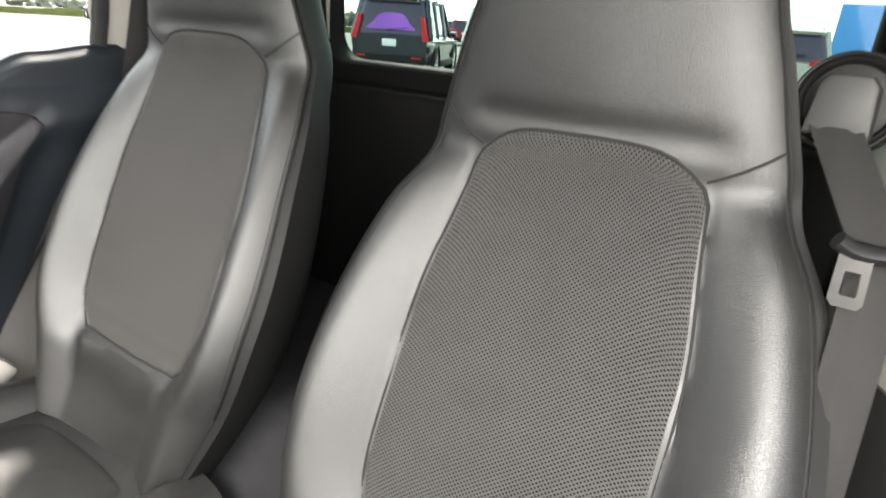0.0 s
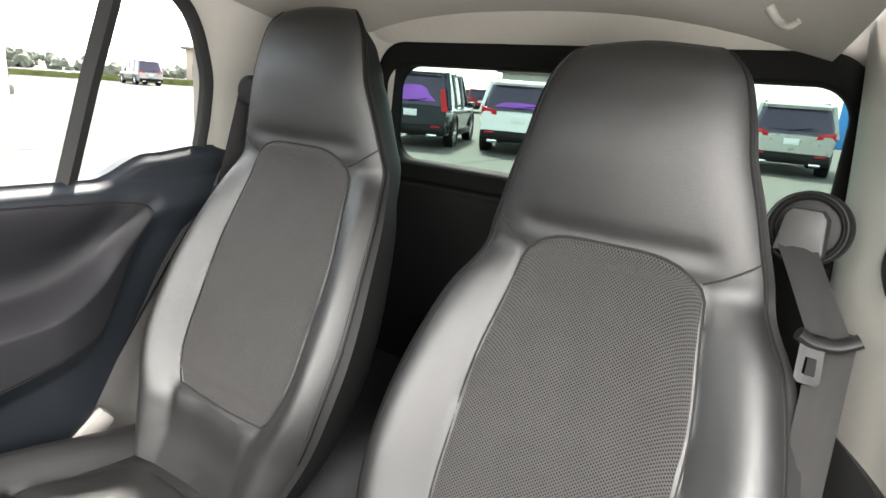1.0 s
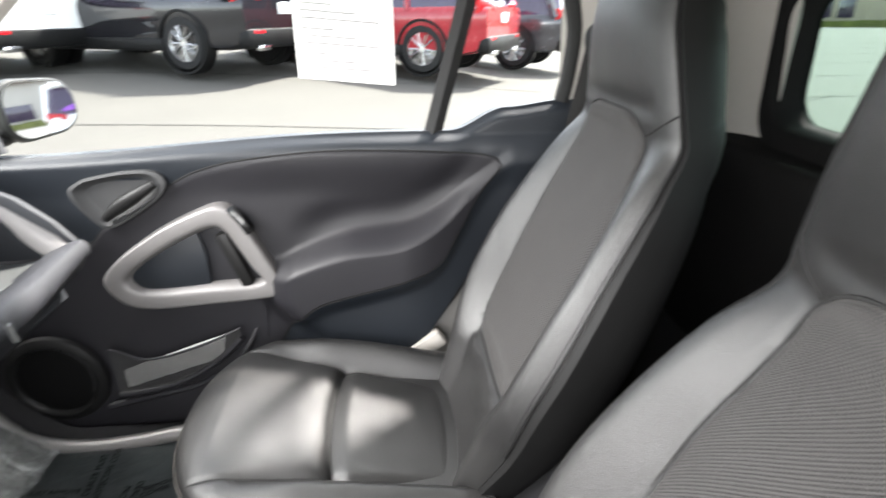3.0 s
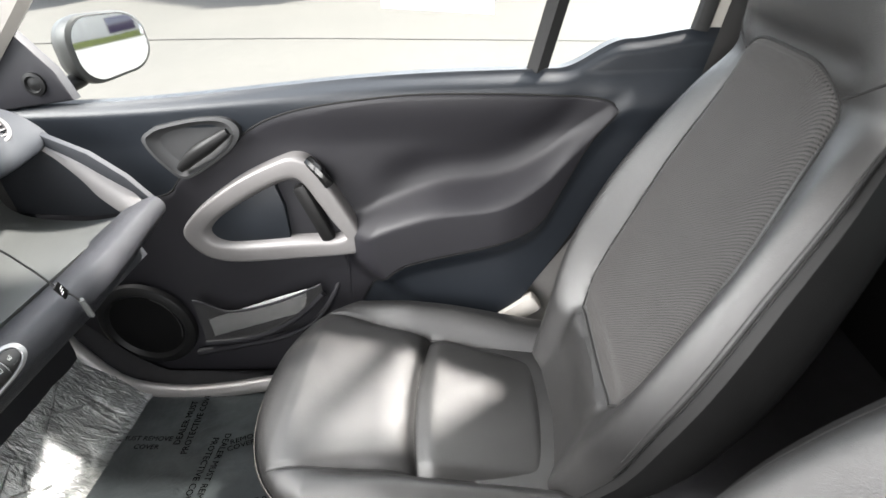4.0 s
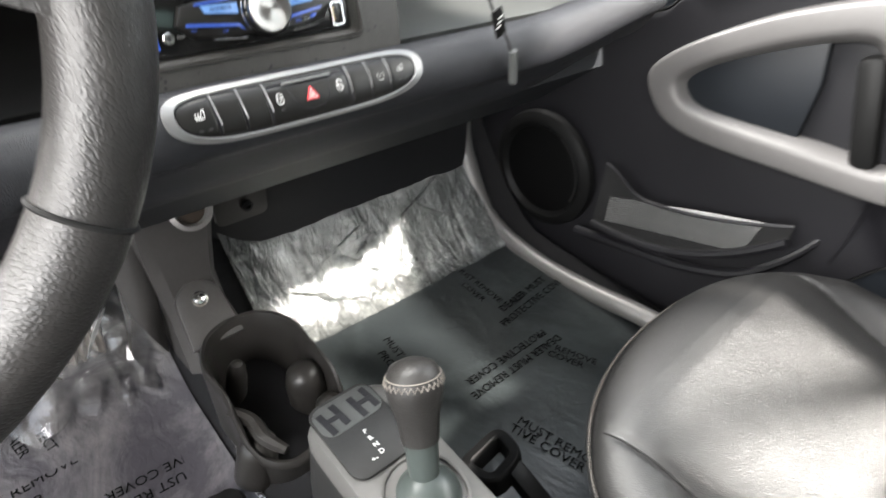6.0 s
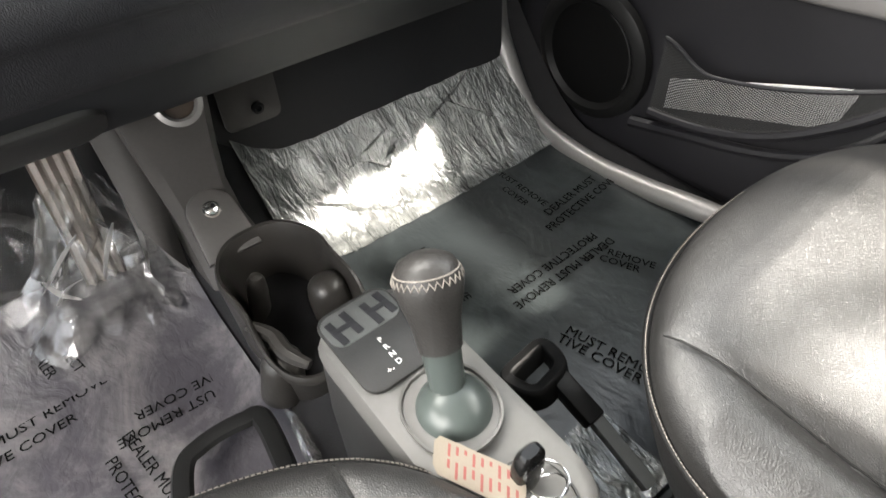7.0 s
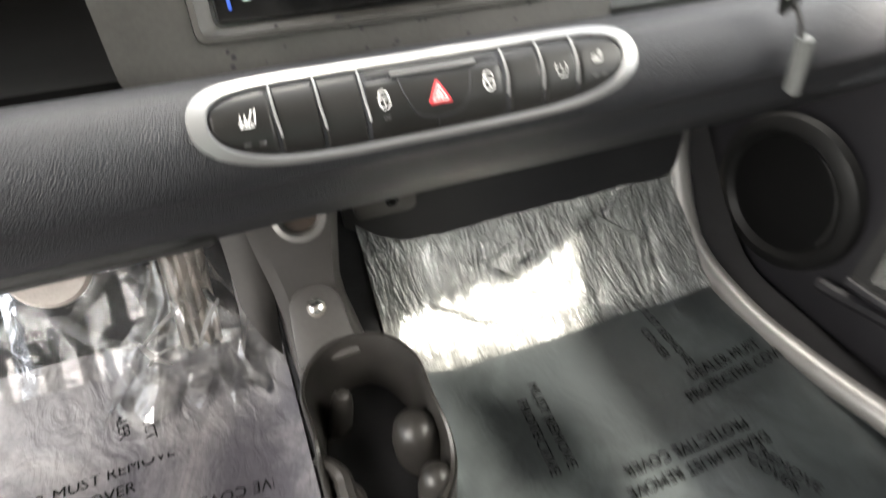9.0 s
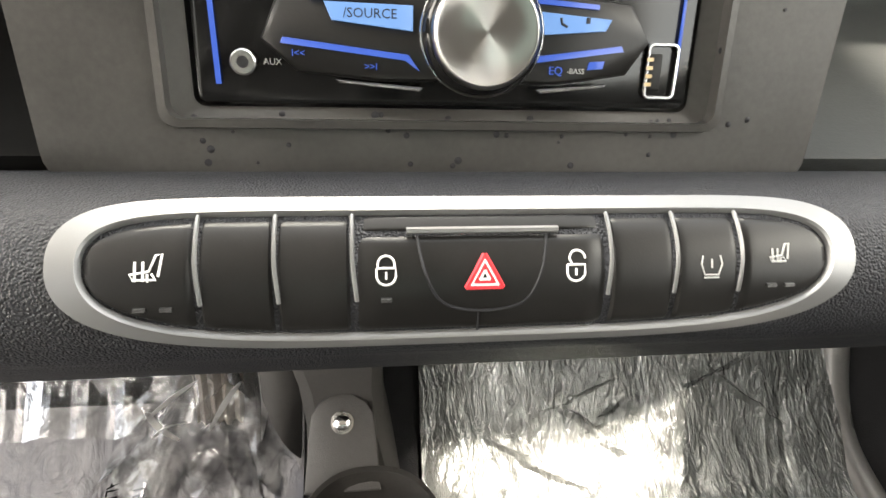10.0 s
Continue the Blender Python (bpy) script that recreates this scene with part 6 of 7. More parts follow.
tube(bm, [V(0.026, 0.302, 0.27) + V(0.017 * math.cos(t), 0.014 * math.sin(t), 0.007 * math.cos(t)) for t in [2 * math.pi * k / 32 for k in range(32)]], 0.0007, 6, closed=True)
part("key_ring", bm, CHROME, keyset)
bm = bmesh.new()
TO, TA, TB = V(0.065, 0.232, 0.277), V(-0.026, 0.062, 0.006), V(0.017, 0.018, -0.006)
TN = TA.cross(TB).normalized()
if TN.z < 0:
    TN = -TN


def on_tag(a, b, d=0.0):
    return TO + TA * a + TB * b + TN * d


loft(bm, [[on_tag(a, b, d) for a, b in ((0.06, 0), (1, 0), (1, 1), (0.06, 1), (0, 0.8), (0, 0.2))] for d in (0, 0.0008)])
card = part("card_tag", bm, TAGPAPER, keyset, "cream card tag with printed lines")
for k in range(18):
    bm = bmesh.new()
    a, b0, b1 = 0.16 + 0.092 * (k // 2), (0.1, 0.5)[k % 2], (0.42, 0.92)[k % 2] - 0.1 * ((k * 5) % 3)
    loft(bm, [[on_tag(p, q, d) for p, q in ((a, b0), (a + 0.03, b0), (a + 0.03, b1), (a, b1))] for d in (0.0006, 0.001)])
    part("print_bar", bm, PRINT, card, smooth=False)
bm = bmesh.new()
thick_sheet(bm, lambda u, v: V(0.042 + 0.010 * u + 0.016 * v, 0.305 + 0.06 * v, 0.276 - 0.004 * v - 0.02 * v * v), 3, 8, (0, 0, -0.001))
part("strap", bm, PAPER, keyset, "white plastic strap")

# parking brake
brake = thing("parking_brake", (-0.09, 0.25, 0.0), "black parking brake lever with a looped grip", "parking brake")
grip_pts = rounded_loop([V(-0.147, 0.16, 0.096), V(-0.138, 0.2, 0.102), V(-0.088, 0.207, 0.102), V(-0.078, 0.166, 0.096)], 0.016, 8)
closed_bar("grip_loop", grip_pts, 0, 0.016, 0.024, BLACKPLASTIC, brake, up=(0.0, -0.35, 0.94))
bm = bmesh.new()
box(bm, (-0.124, 0.224, 0.106), (0.024, 0.06, 0.02), 0.004, Matrix.Rotation(radians(-14), 3, "X"))
part("lever_arm", bm, BLACKPLASTIC, brake)
bm = bmesh.new()
box(bm, (-0.125, 0.285, 0.088), (0.016, 0.09, 0.012), 0.002, Matrix.Rotation(radians(-20), 3, "X"))
part("lever_rod", bm, SHELFGREY, brake, "grey steel lever bar")
# seat release bar of the driver seat
bar = thing("seat_release_bar", (0.18, 0.05, 0.0), "black seat adjusting bar under the driver cushion", "seat handle")
bm = bmesh.new()
tube(bm, spline([V(0.27, 0.12, 0.05), V(0.235, 0.0, 0.045), V(0.205, -0.022, 0.045), V(0.155, -0.018, 0.048), V(0.137, 0.0, 0.05), V(0.152, 0.12, 0.06)], 40), 0.012, 8, flat=0.6)
part("bar_loop", bm, BLACKPLASTIC, bar)

# ---- floor coverings ----
def mat_z(x, y):
    return floor_f((x + 0.66) / 1.32, (y + 0.75) / 2.15).z


def covering(name, x0, x1, y0, y1, material, label, lift, crinkle, nu=40, nv=50, folds=0):
    """A film laid on the floor; folds = number of standing creases in it."""
    bm = bmesh.new()

    def f(u, v):
        x, y = x0 + (x1 - x0) * u, y0 + (y1 - y0) * v
        w = crinkle * (noise.noise(V(x * 14, y * 9, 3.1)) + 0.5 * noise.noise(V(x * 40, y * 25, 7.7)))
        return V(x, y, mat_z(x, y) + lift + w)
    sheet(bm, f, nu, nv)
    ob = tagged(link(name, bm, material), label, "floor film")
    dice = random.Random(name)
    for k in range(folds):
        u, v, a, n = dice.uniform(0.1, 0.9), dice.uniform(0.1, 0.6), dice.uniform(-0.25, 0.25), dice.uniform(0.15, 0.35)
        h = dice.uniform(0.001, 0.0025)
        line = [f(min(1, max(0, u + a * q / 11 + 0.02 * noise.noise(V(q * 0.5, k, 2)))), min(1, v + n * q / 11)) for q in range(12)]
        bm = bmesh.new()
        loft(bm, [[p + V(-0.012, 0, -0.002), p + V(0.002 * math.sin(3 * k), 0.001, 0.0005 + h * math.sin(math.pi * q / 11)), p + V(0.012, 0.001, -0.002)] for q, p in enumerate(line)])
        part("film_crease", bm, material, ob)
    return ob


film_d = covering("driver_floor_film", 0.11, 0.63, -0.33, 0.40, MATFILM2, "clear printed protective film over the driver floor", 0.006, 0.0012)
film_p = covering("passenger_floor_film", -0.585, -0.03, -0.215, 0.45, MATFILM, "clear printed protective film over the passenger floor", 0.006, 0.001)
film_f = covering("footwell_film", -0.585, -0.02, -0.40, -0.2, FOIL, "crinkled shiny plastic film over the footwell slope", 0.012, 0.006, 70, 40, folds=7)
film_b = covering("pedal_film", 0.13, 0.44, -0.43, -0.30, FOIL3, "crumpled clear plastic film round the pedals", 0.016, 0.016, 34, 18, folds=8)
scrap = covering("film_scrap", -0.19, -0.085, 0.22, 0.33, FOIL, "loose scrap of shiny clear film beside the parking brake", 0.012, 0.006, 40, 40, folds=3)
for face in film_b.data.polygons:
    face.use_smooth = False
# printed film text
TXT = (("DEALER MUST REMOVE", 0.372, -0.209, 0.0205, 184), ("PROTECTIVE COVER", 0.406, -0.183, 0.0205, 183), ("LER MUST REMOVE", 0.197, -0.110, 0.0205, -3), ("TECTIVE COVER", 0.181, -0.134, 0.0205, -3),
       ("DEALER MUST", 0.262, -0.06, 0.0205, 98), ("PROTECTIVE", 0.291, -0.045, 0.0205, 96), ("DEALER", 0.318, -0.265, 0.018, 100), ("PROTECT", 0.29, -0.262, 0.018, 100))
for text, x, y, size, turn in TXT:
    words("film_print", text, size, pose(x, y, mat_z(x, y) + 0.0085, 0, 0, turn), FILMINK, film_d)
TXT2 = (("MUST REMOVE", -0.272, 0.183, 0.022, 105), ("TIVE COVER", -0.25, 0.172, 0.022, 105), ("DEALER MUST REMOVE", -0.335, 0.038, 0.0205, 0), ("PROTECTIVE COVER", -0.335, 0.013, 0.0205, 0),
        ("DEALER MUST", -0.475, -0.078, 0.0215, 185), ("PROTECTIVE COVER", -0.48, -0.052, 0.0215, 185), ("MUST REMOVE", -0.424, -0.15, 0.0185, 90), ("COVER", -0.4, -0.14, 0.0185, 90),
        ("REMOVE", -0.43, 0.085, 0.0195, 114), ("COVER", -0.408, 0.08, 0.0195, 114), ("MUST REMOVE", -0.19, -0.08, 0.0195, 85), ("PROTECTIVE", -0.165, -0.07, 0.0195, 85))
for text, x, y, size, turn in TXT2:
    words("film_print", text, size, pose(x, y, mat_z(x, y) + 0.0085, 0, 0, turn), FILMINK, film_p)
bm = bmesh.new()
FOLD = spline([V(0.058, -0.3, 0.035), V(0.064, -0.254, 0.03), V(0.09, -0.064, 0.024), V(0.106, 0.075, 0.022), V(0.128, 0.158, 0.02)], 60)
thick_sheet(bm, lambda u, v: FOLD[round(v * 59)] + V(0.022 * u, 0, 0.012 * math.sin(math.pi * u) + 0.006 * noise.noise(V(v * 40, u * 3, 2)) - 0.012 * u), 7, 60, (0, 0, -0.001))
part("film_fold", bm, FOIL2, film_d, "folded edge of the clear film")
# pedal arm wrapped in film, and pedal pad
pedal = thing("pedal", (0.2, -0.3, 0.05), "dusty pedal arm wrapped in clear plastic", "pedal")
bm = bmesh.new()
thick_sheet(bm, lambda u, v: V(0.155 + 0.05 * u + 0.025 * v, -0.33 + 0.02 * v + 0.004 * math.sin(u * 25), 0.38 - 0.3 * v), 22, 10, (0, -0.012, 0))
part("pedal_arm", bm, TAN, pedal, "tan ribbed pedal arm")
bm = bmesh.new()


def pleat(q):
    return abs((q % 1.0) * 2 - 1)


def crumple(u, v):
    """Film gathered round the pedal arm above and spreading in sharp pleats over the floor."""
    wide = 0.05 + 0.14 * v ** 1.4
    q = u * 6 + 0.8 * noise.noise(V(u * 3, v * 2, 4)) + 0.5 * v
    x = 0.188 + wide * (u - 0.5) * 1.5 + 0.02 * v + 0.014 * noise.noise(V(u * 5, v * 6, 1))
    y = -0.305 + 0.05 * v * v + (0.012 + 0.026 * v) * (pleat(q) - 0.5) + 0.02 * noise.noise(V(u * 9, v * 7, 5))
    return V(x, y, 0.235 - 0.2 * v + 0.02 * noise.noise(V(u * 6, v * 3, 8)))


sheet(bm, crumple, 37, 15)
wrap = part("wrapping", bm, FOIL2, pedal, "crumpled clear film round the arm", smooth=False)
# opaque white strips along the creases, painting the clear film's bright glints
CREASEGLINT = surface("white_crease_glint", (0.5, 0.49, 0.48), 0.15, vary=0.2, vary_scale=40, spec=0.6)
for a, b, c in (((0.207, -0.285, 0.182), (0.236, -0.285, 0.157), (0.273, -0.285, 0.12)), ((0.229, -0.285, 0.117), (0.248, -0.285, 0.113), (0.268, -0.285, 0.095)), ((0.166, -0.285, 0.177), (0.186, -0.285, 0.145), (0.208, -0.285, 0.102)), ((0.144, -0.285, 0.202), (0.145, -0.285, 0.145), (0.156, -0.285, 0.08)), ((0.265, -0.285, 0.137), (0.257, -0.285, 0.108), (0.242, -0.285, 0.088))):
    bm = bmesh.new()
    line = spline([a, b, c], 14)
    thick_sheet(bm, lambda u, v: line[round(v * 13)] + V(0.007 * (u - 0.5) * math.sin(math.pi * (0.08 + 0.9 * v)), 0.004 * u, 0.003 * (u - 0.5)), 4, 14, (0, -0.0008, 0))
    part("film_crease", bm, CREASEGLINT, pedal)
pad = thing("brake_pedal", (0.31, -0.33, 0.2), "round tan brake pedal pad in the dark footwell", "pedal")
bm = bmesh.new()
lathe(bm, (0.315, -0.31, 0.255), (0, 0.75, 0.5), [(0.04, 0), (0.042, 0.006), (0.038, 0.012), (0.001, 0.013)], 28)
part("pedal_pad", bm, TAN, pad)
bm = bmesh.new()
tube(bm, [V(0.315, -0.315, 0.25), V(0.31, -0.40, 0.32), V(0.305, -0.5, 0.45)], 0.01, 8)
part("pedal_lever", bm, BLACKPLASTIC, pad)
# ---- rear of the cabin ----
RWY = 1.345
X0, X1, Z0, Z1 = -0.372, 0.588, 0.812, 1.043


def rear_loop(g, y, n=8, r=0.06, gz=None):
    return [V((X0 + X1) / 2 + a, y, (Z0 + Z1) / 2 + b) for a, b in round_rect(X1 - X0 + 2 * g, Z1 - Z0 + 2 * (gz or g), max(0.01, r + g * 0.7), n)]


bm = bmesh.new()
loft(bm, [rear_loop(-0.002, RWY + 0.06), rear_loop(0.0, RWY), rear_loop(0.005, RWY - 0.007), rear_loop(0.016, RWY - 0.012, gz=0.03), rear_loop(0.026, RWY - 0.008, gz=0.05), rear_loop(0.028, RWY + 0.03, gz=0.052)], caps=False)
tagged(link("rear_window_frame", bm, GRILLE), "black plastic surround of the rear window", "window frame", kind="structure")
bm = bmesh.new()
loft(bm, [rear_loop(0.004, RWY + 0.05), rear_loop(0.004, RWY + 0.054)])
rw = tagged(link("window_rear", bm, REARPANE, smooth=False), "green-rear window with a violet sheen painted into its colour glass", "window", kind="structure")
rw.visible_shadow = False
bm = bmesh.new()
PROF = spline([(RWY + 0.03, Z1 + 0.03, 0), (RWY - 0.002, Z1 + 0.044, 0), (RWY - 0.02, Z1 + 0.08, 0), (RWY - 0.06, Z1 + 0.16, 0)], 8)
thick_sheet(bm, lambda u, v: V(-0.60 + 1.32 * u, PROF[round(v * 7)].x, PROF[round(v * 7)].y), 12, 8, (0, 0.03, 0.01))
tagged(link("wall_rear_header", bm, HEADLINER), "grey-beige trim above the rear window", "car interior", kind="structure")
bm = bmesh.new()
HAT = spline([(RWY + 0.03, Z0 - 0.03, 0), (RWY - 0.02, Z0 - 0.04, 0), (RWY - 0.055, Z0 - 0.05, 0), (RWY - 0.055, Z0 - 0.1, 0), (RWY - 0.03, Z0 - 0.25, 0), (RWY - 0.02, 0.25, 0)], 20)
thick_sheet(bm, lambda u, v: V(-0.66 + 1.34 * u, HAT[round(v * 19)].x, HAT[round(v * 19)].y), 20, 20, (0, 0.04, 0))
tagged(link("wall_tailgate", bm, GRILLE), "black plastic tailgate panel below the rear window", "car interior", kind="structure")


# pillar trims: passenger side behind the quarter window
def cpil(u, v):
    z = 0.64 + 0.59 * v
    x = -0.735 + 0.06 * v * v + 0.36 * u ** 1.4 - 0.0 * v
    y = 1.055 - 0.03 * v + 0.31 * math.sin(u * math.pi / 2) - 0.05 * ease(0.75, 1.0, v) * (1 - u)
    return V(x, y, z)


wall("wall_pillar_passenger", cpil, 16, 14, (-0.02, 0.02, 0), PILLAR, "beige rear pillar trim on the passenger side")
wall("wall_pillar_lower_passenger", lambda u, v: V(-0.745 + 0.10 * u ** 2, 0.45 + 0.9 * u, -0.03 + 0.74 * v), 12, 14, (-0.02, 0.01, 0), SIDEGREY, "dark grey lower side trim on the passenger side")
bm = bmesh.new()
tube(bm, [V(-0.698, rear_edge(z) + 0.006, z) for z in [-0.02 + 0.7 * k / 20 for k in range(21)]], 0.011, 8)
tagged(link("passenger_door_seal", bm, RUBBER), "black rubber seal behind the passenger door", "door seal", kind="structure")
# header over the passenger door
wall("wall_roof_rail_passenger", lambda u, v: V(-0.66 + 0.09 * v, -0.10 + 1.2 * u, 1.19 + 0.045 * v - 0.12 * ease(0.25, 0.0, u)), 20, 5, (-0.01, 0, 0.02), HEADLINER, "grey-beige roof rail lining")


# driver side: pillar trim behind the open door
def dpil(u, v):
    z = 0.55 + 0.68 * v
    y = 0.93 + 0.40 * u
    x = 0.735 - 0.115 * ease(0.0, 0.9, u) - 0.05 * v * v
    return V(x, y, z)


wall("wall_pillar_driver", dpil, 20, 20, (0.02, 0.01, 0), PILLAR, "beige rear pillar trim on the driver side")
wall("wall_pillar_lower_driver", lambda u, v: V(0.725 - 0.10 * ease(0, 0.9, u), 0.92 + 0.42 * u, 0.0 + 0.56 * v), 12, 8, (0.02, 0.01, 0), GREYPLASTIC, "dark lower side trim on the driver side")
bm = bmesh.new()
tube(bm, spline([V(0.735, 0.93, 0.0), V(0.73, 0.935, 0.6), V(0.705, 0.92, 1.0), V(0.66, 0.84, 1.19), V(0.64, 0.5, 1.225), V(0.65, 0.1, 1.17), V(0.69, -0.35, 0.85), V(0.71, -0.5, 0.7)], 60), 0.022, 8)
tagged(link("door_opening_seal", bm, RUBBER), "black rubber seal round the open driver doorway", "door seal", kind="structure")
# windscreen pillars, rail and glass
for sx in (-1, 1):
    bm = bmesh.new()
    tube(bm, spline([V(sx * 0.71, -0.52, 0.68), V(sx * 0.685, -0.3, 0.88), V(sx * 0.65, -0.05, 1.09), V(sx * 0.62, 0.12, 1.19)], 20), 0.03, 8)
    tagged(link("windscreen_pillar", bm, PILLAR), "beige windscreen pillar trim", "pillar", kind="structure")
bm = bmesh.new()
tube(bm, [V(-0.62, 0.12, 1.19), V(-0.3, 0.1, 1.215), V(0, 0.095, 1.222), V(0.3, 0.1, 1.215), V(0.62, 0.12, 1.19)], 0.03, 8)
tagged(link("windscreen_header", bm, HEADLINER), "grey-beige header above the windscreen", "pillar", kind="structure")
bm = bmesh.new()
thick_sheet(bm, lambda u, v: V((2 * u - 1) * (0.70 - 0.1 * v), -0.60 + 0.70 * v - 0.05 * (1 - (2 * u - 1) ** 2) * (1 - v), 0.67 + 0.54 * v), 10, 8, (0, 0.004, 0.003))
ws = tagged(link("windscreen", bm, PANE), "clear windscreen glass", "window", kind="structure")
ws.visible_shadow = False
bm = bmesh.new()
thick_sheet(bm, lambda u, v: V((2 * u - 1) * 0.74, -0.62 - 0.04 * v, -0.1 + 0.78 * v), 6, 6, (0, -0.03, 0))
tagged(link("wall_bulkhead", bm, BLACKPLASTIC), "black front bulkhead behind the dash", "car interior", kind="structure")
bm = bmesh.new()
thick_sheet(bm, lambda u, v: V((2 * u - 1) * (0.74 - 0.05 * v * v), -0.62 - 0.55 * v, 0.68 - 0.22 * v * v), 8, 8, (0, 0, -0.03))
tagged(link("bonnet", bm, surface("dark_car_paint", (0.02, 0.02, 0.022), 0.25, coat=0.6)), "dark painted bonnet outside the windscreen", "car body", kind="structure")

# ---- seat belts ----
dbelt = thing("driver_seat_belt", (0.62, 1.05, 0.2), "grey driver seat belt with chrome tongue on its reel", "seat belt")
RC = V(0.572, 1.115, 0.846)
RN = V(-0.15, -0.98, 0.12).normalized()
bm = bmesh.new()
lathe(bm, RC - RN * 0.03, RN, [(0.052, 0), (0.052, 0.02), (0.048, 0.03), (0.043, 0.033), (0.04, 0.03), (0.039, 0.023), (0.02, 0.025), (0.001, 0.025)], 36)
reel = part("belt_reel_cover", bm, BLACKPLASTIC, dbelt, "round dark belt guide cover")
ru = V(0, 0, 1).cross(RN).normalized()
rv = RN.cross(ru)
bm = bmesh.new()
plate(bm, [(a, b - 0.004) for a, b in [(-0.03, -0.03), (0.03, -0.03), (0.026, 0.02), (0.018, 0.03), (-0.018, 0.03), (-0.026, 0.02)]], RC + RN * 0.0, ru, rv, 0.022, 0.006)
part("belt_slot_cover", bm, GREYPLASTIC, dbelt)
bm = bmesh.new()
tube(bm, [RC + ru * (0.048 * math.cos(t)) + rv * (0.048 * math.sin(t)) + RN * 0.005 for t in [2 * math.pi * k / 48 for k in range(48)]], 0.0022, 8, closed=True, up=RN)
part("guide_ring", bm, BLACKPLASTIC, reel)


def strap_of(name, a, b, width, across, parent, mat, bow=0.01):
    bm = bmesh.new()
    a, b, across = Vector(a), Vector(b), Vector(across).normalized()
    thick_sheet(bm, lambda u, v: a.lerp(b, v) + across * (width * (u - 0.5)) + V(0, -bow * math.sin(math.pi * v), 0) + V(0, 0.002 * math.sin(u * 9 + v * 5), 0), 7, 26, (0, 0.0015, 0))
    return part(name, bm, mat, parent)


strap_of("upper_webbing", RC + RN * 0.022 - rv * 0.025, (0.625, 1.015, 0.735), 0.048, ru, dbelt, BELT, 0.0)
strap_of("lower_webbing", (0.632, 1.03, 0.74), (0.645, 0.86, 0.1), 0.046, (1, 0.1, 0), dbelt, BELT, 0.012)
bm = bmesh.new()
tube(bm, spline([V(0.594, 0.997, 0.738), V(0.61, 1.0, 0.73), V(0.635, 1.005, 0.73), V(0.656, 1.01, 0.742)], 14), 0.012, 10, flat=0.7)
part("tongue_body", bm, BLACKPLASTIC, dbelt)
bm = bmesh.new()
tl = [V(0.614 + a * 1.0 - 0.1 * (b), 0.998 - 0.1 * b, 0.70 + b) for a, b in ((-0.013, 0.03), (-0.016, -0.018), (-0.012, -0.024), (0.008, -0.024), (0.012, -0.018), (0.013, 0.03))]
ti = [V(0.614 + a * 1.0 - 0.1 * (b), 0.998 - 0.1 * b, 0.70 + b) for a, b in ((-0.006, 0.012), (-0.008, -0.01), (-0.007, -0.012), (0.005, -0.012), (0.006, -0.01), (0.006, 0.012))]
loft(bm, [[p + V(0, d, 0) for p in q] for q, d in ((tl, 0.0), (tl, -0.003), (ti, -0.003), (ti, 0.0), (tl, 0.0))], caps=False)
part("tongue_plate", bm, CHROME, dbelt, "chrome belt tongue")
bm = bmesh.new()
tube(bm, spline([V(0.70, 1.02, 0.82), V(0.69, 1.06, 0.875), V(0.675, 1.09, 0.865), V(0.67, 1.1, 0.82), V(0.68, 1.08, 0.79)], 20), 0.01, 8)
part("belt_bracket", bm, BLACKPLASTIC, dbelt)
hook = thing("coat_hook", (0.49, 1.0, 1.13), "grey-beige coat hook on the roof lining", "coat hook")
bm = bmesh.new()
tube(bm, spline([V(0.488, 1.0, 1.108), V(0.5, 1.0, 1.093), V(0.512, 0.995, 1.087), V(0.522, 0.99, 1.092)], 16), lambda t: 0.006 - 0.0025 * t, 10)
part("hook_arm", bm, HOOKGREY, hook)

pbelt = thing("passenger_seat_belt", (-0.66, 0.9, 0.1), "grey passenger seat belt beside the door pillar", "seat belt")
bm = bmesh.new()
lathe(bm, (-0.53, 1.075, 0.955), (0.3, -0.95, 0), [(0.034, 0), (0.034, 0.02), (0.026, 0.03), (0.001, 0.032)], 24)
part("belt_guide", bm, BLACKPLASTIC, pbelt)
strap_of("shoulder_webbing", (-0.55, 1.07, 0.95), (-0.67, 1.02, 0.5), 0.046, (0.25, 0.9, 0), pbelt, BELT, 0.0)
bm = bmesh.new()
box(bm, (-0.66, 0.715, 0.195), (0.04, 0.11, 0.05), 0.014, Matrix.Rotation(radians(35), 3, "X"))
part("anchor_cover", bm, PILLAR, pbelt, "white plastic belt anchor cover")

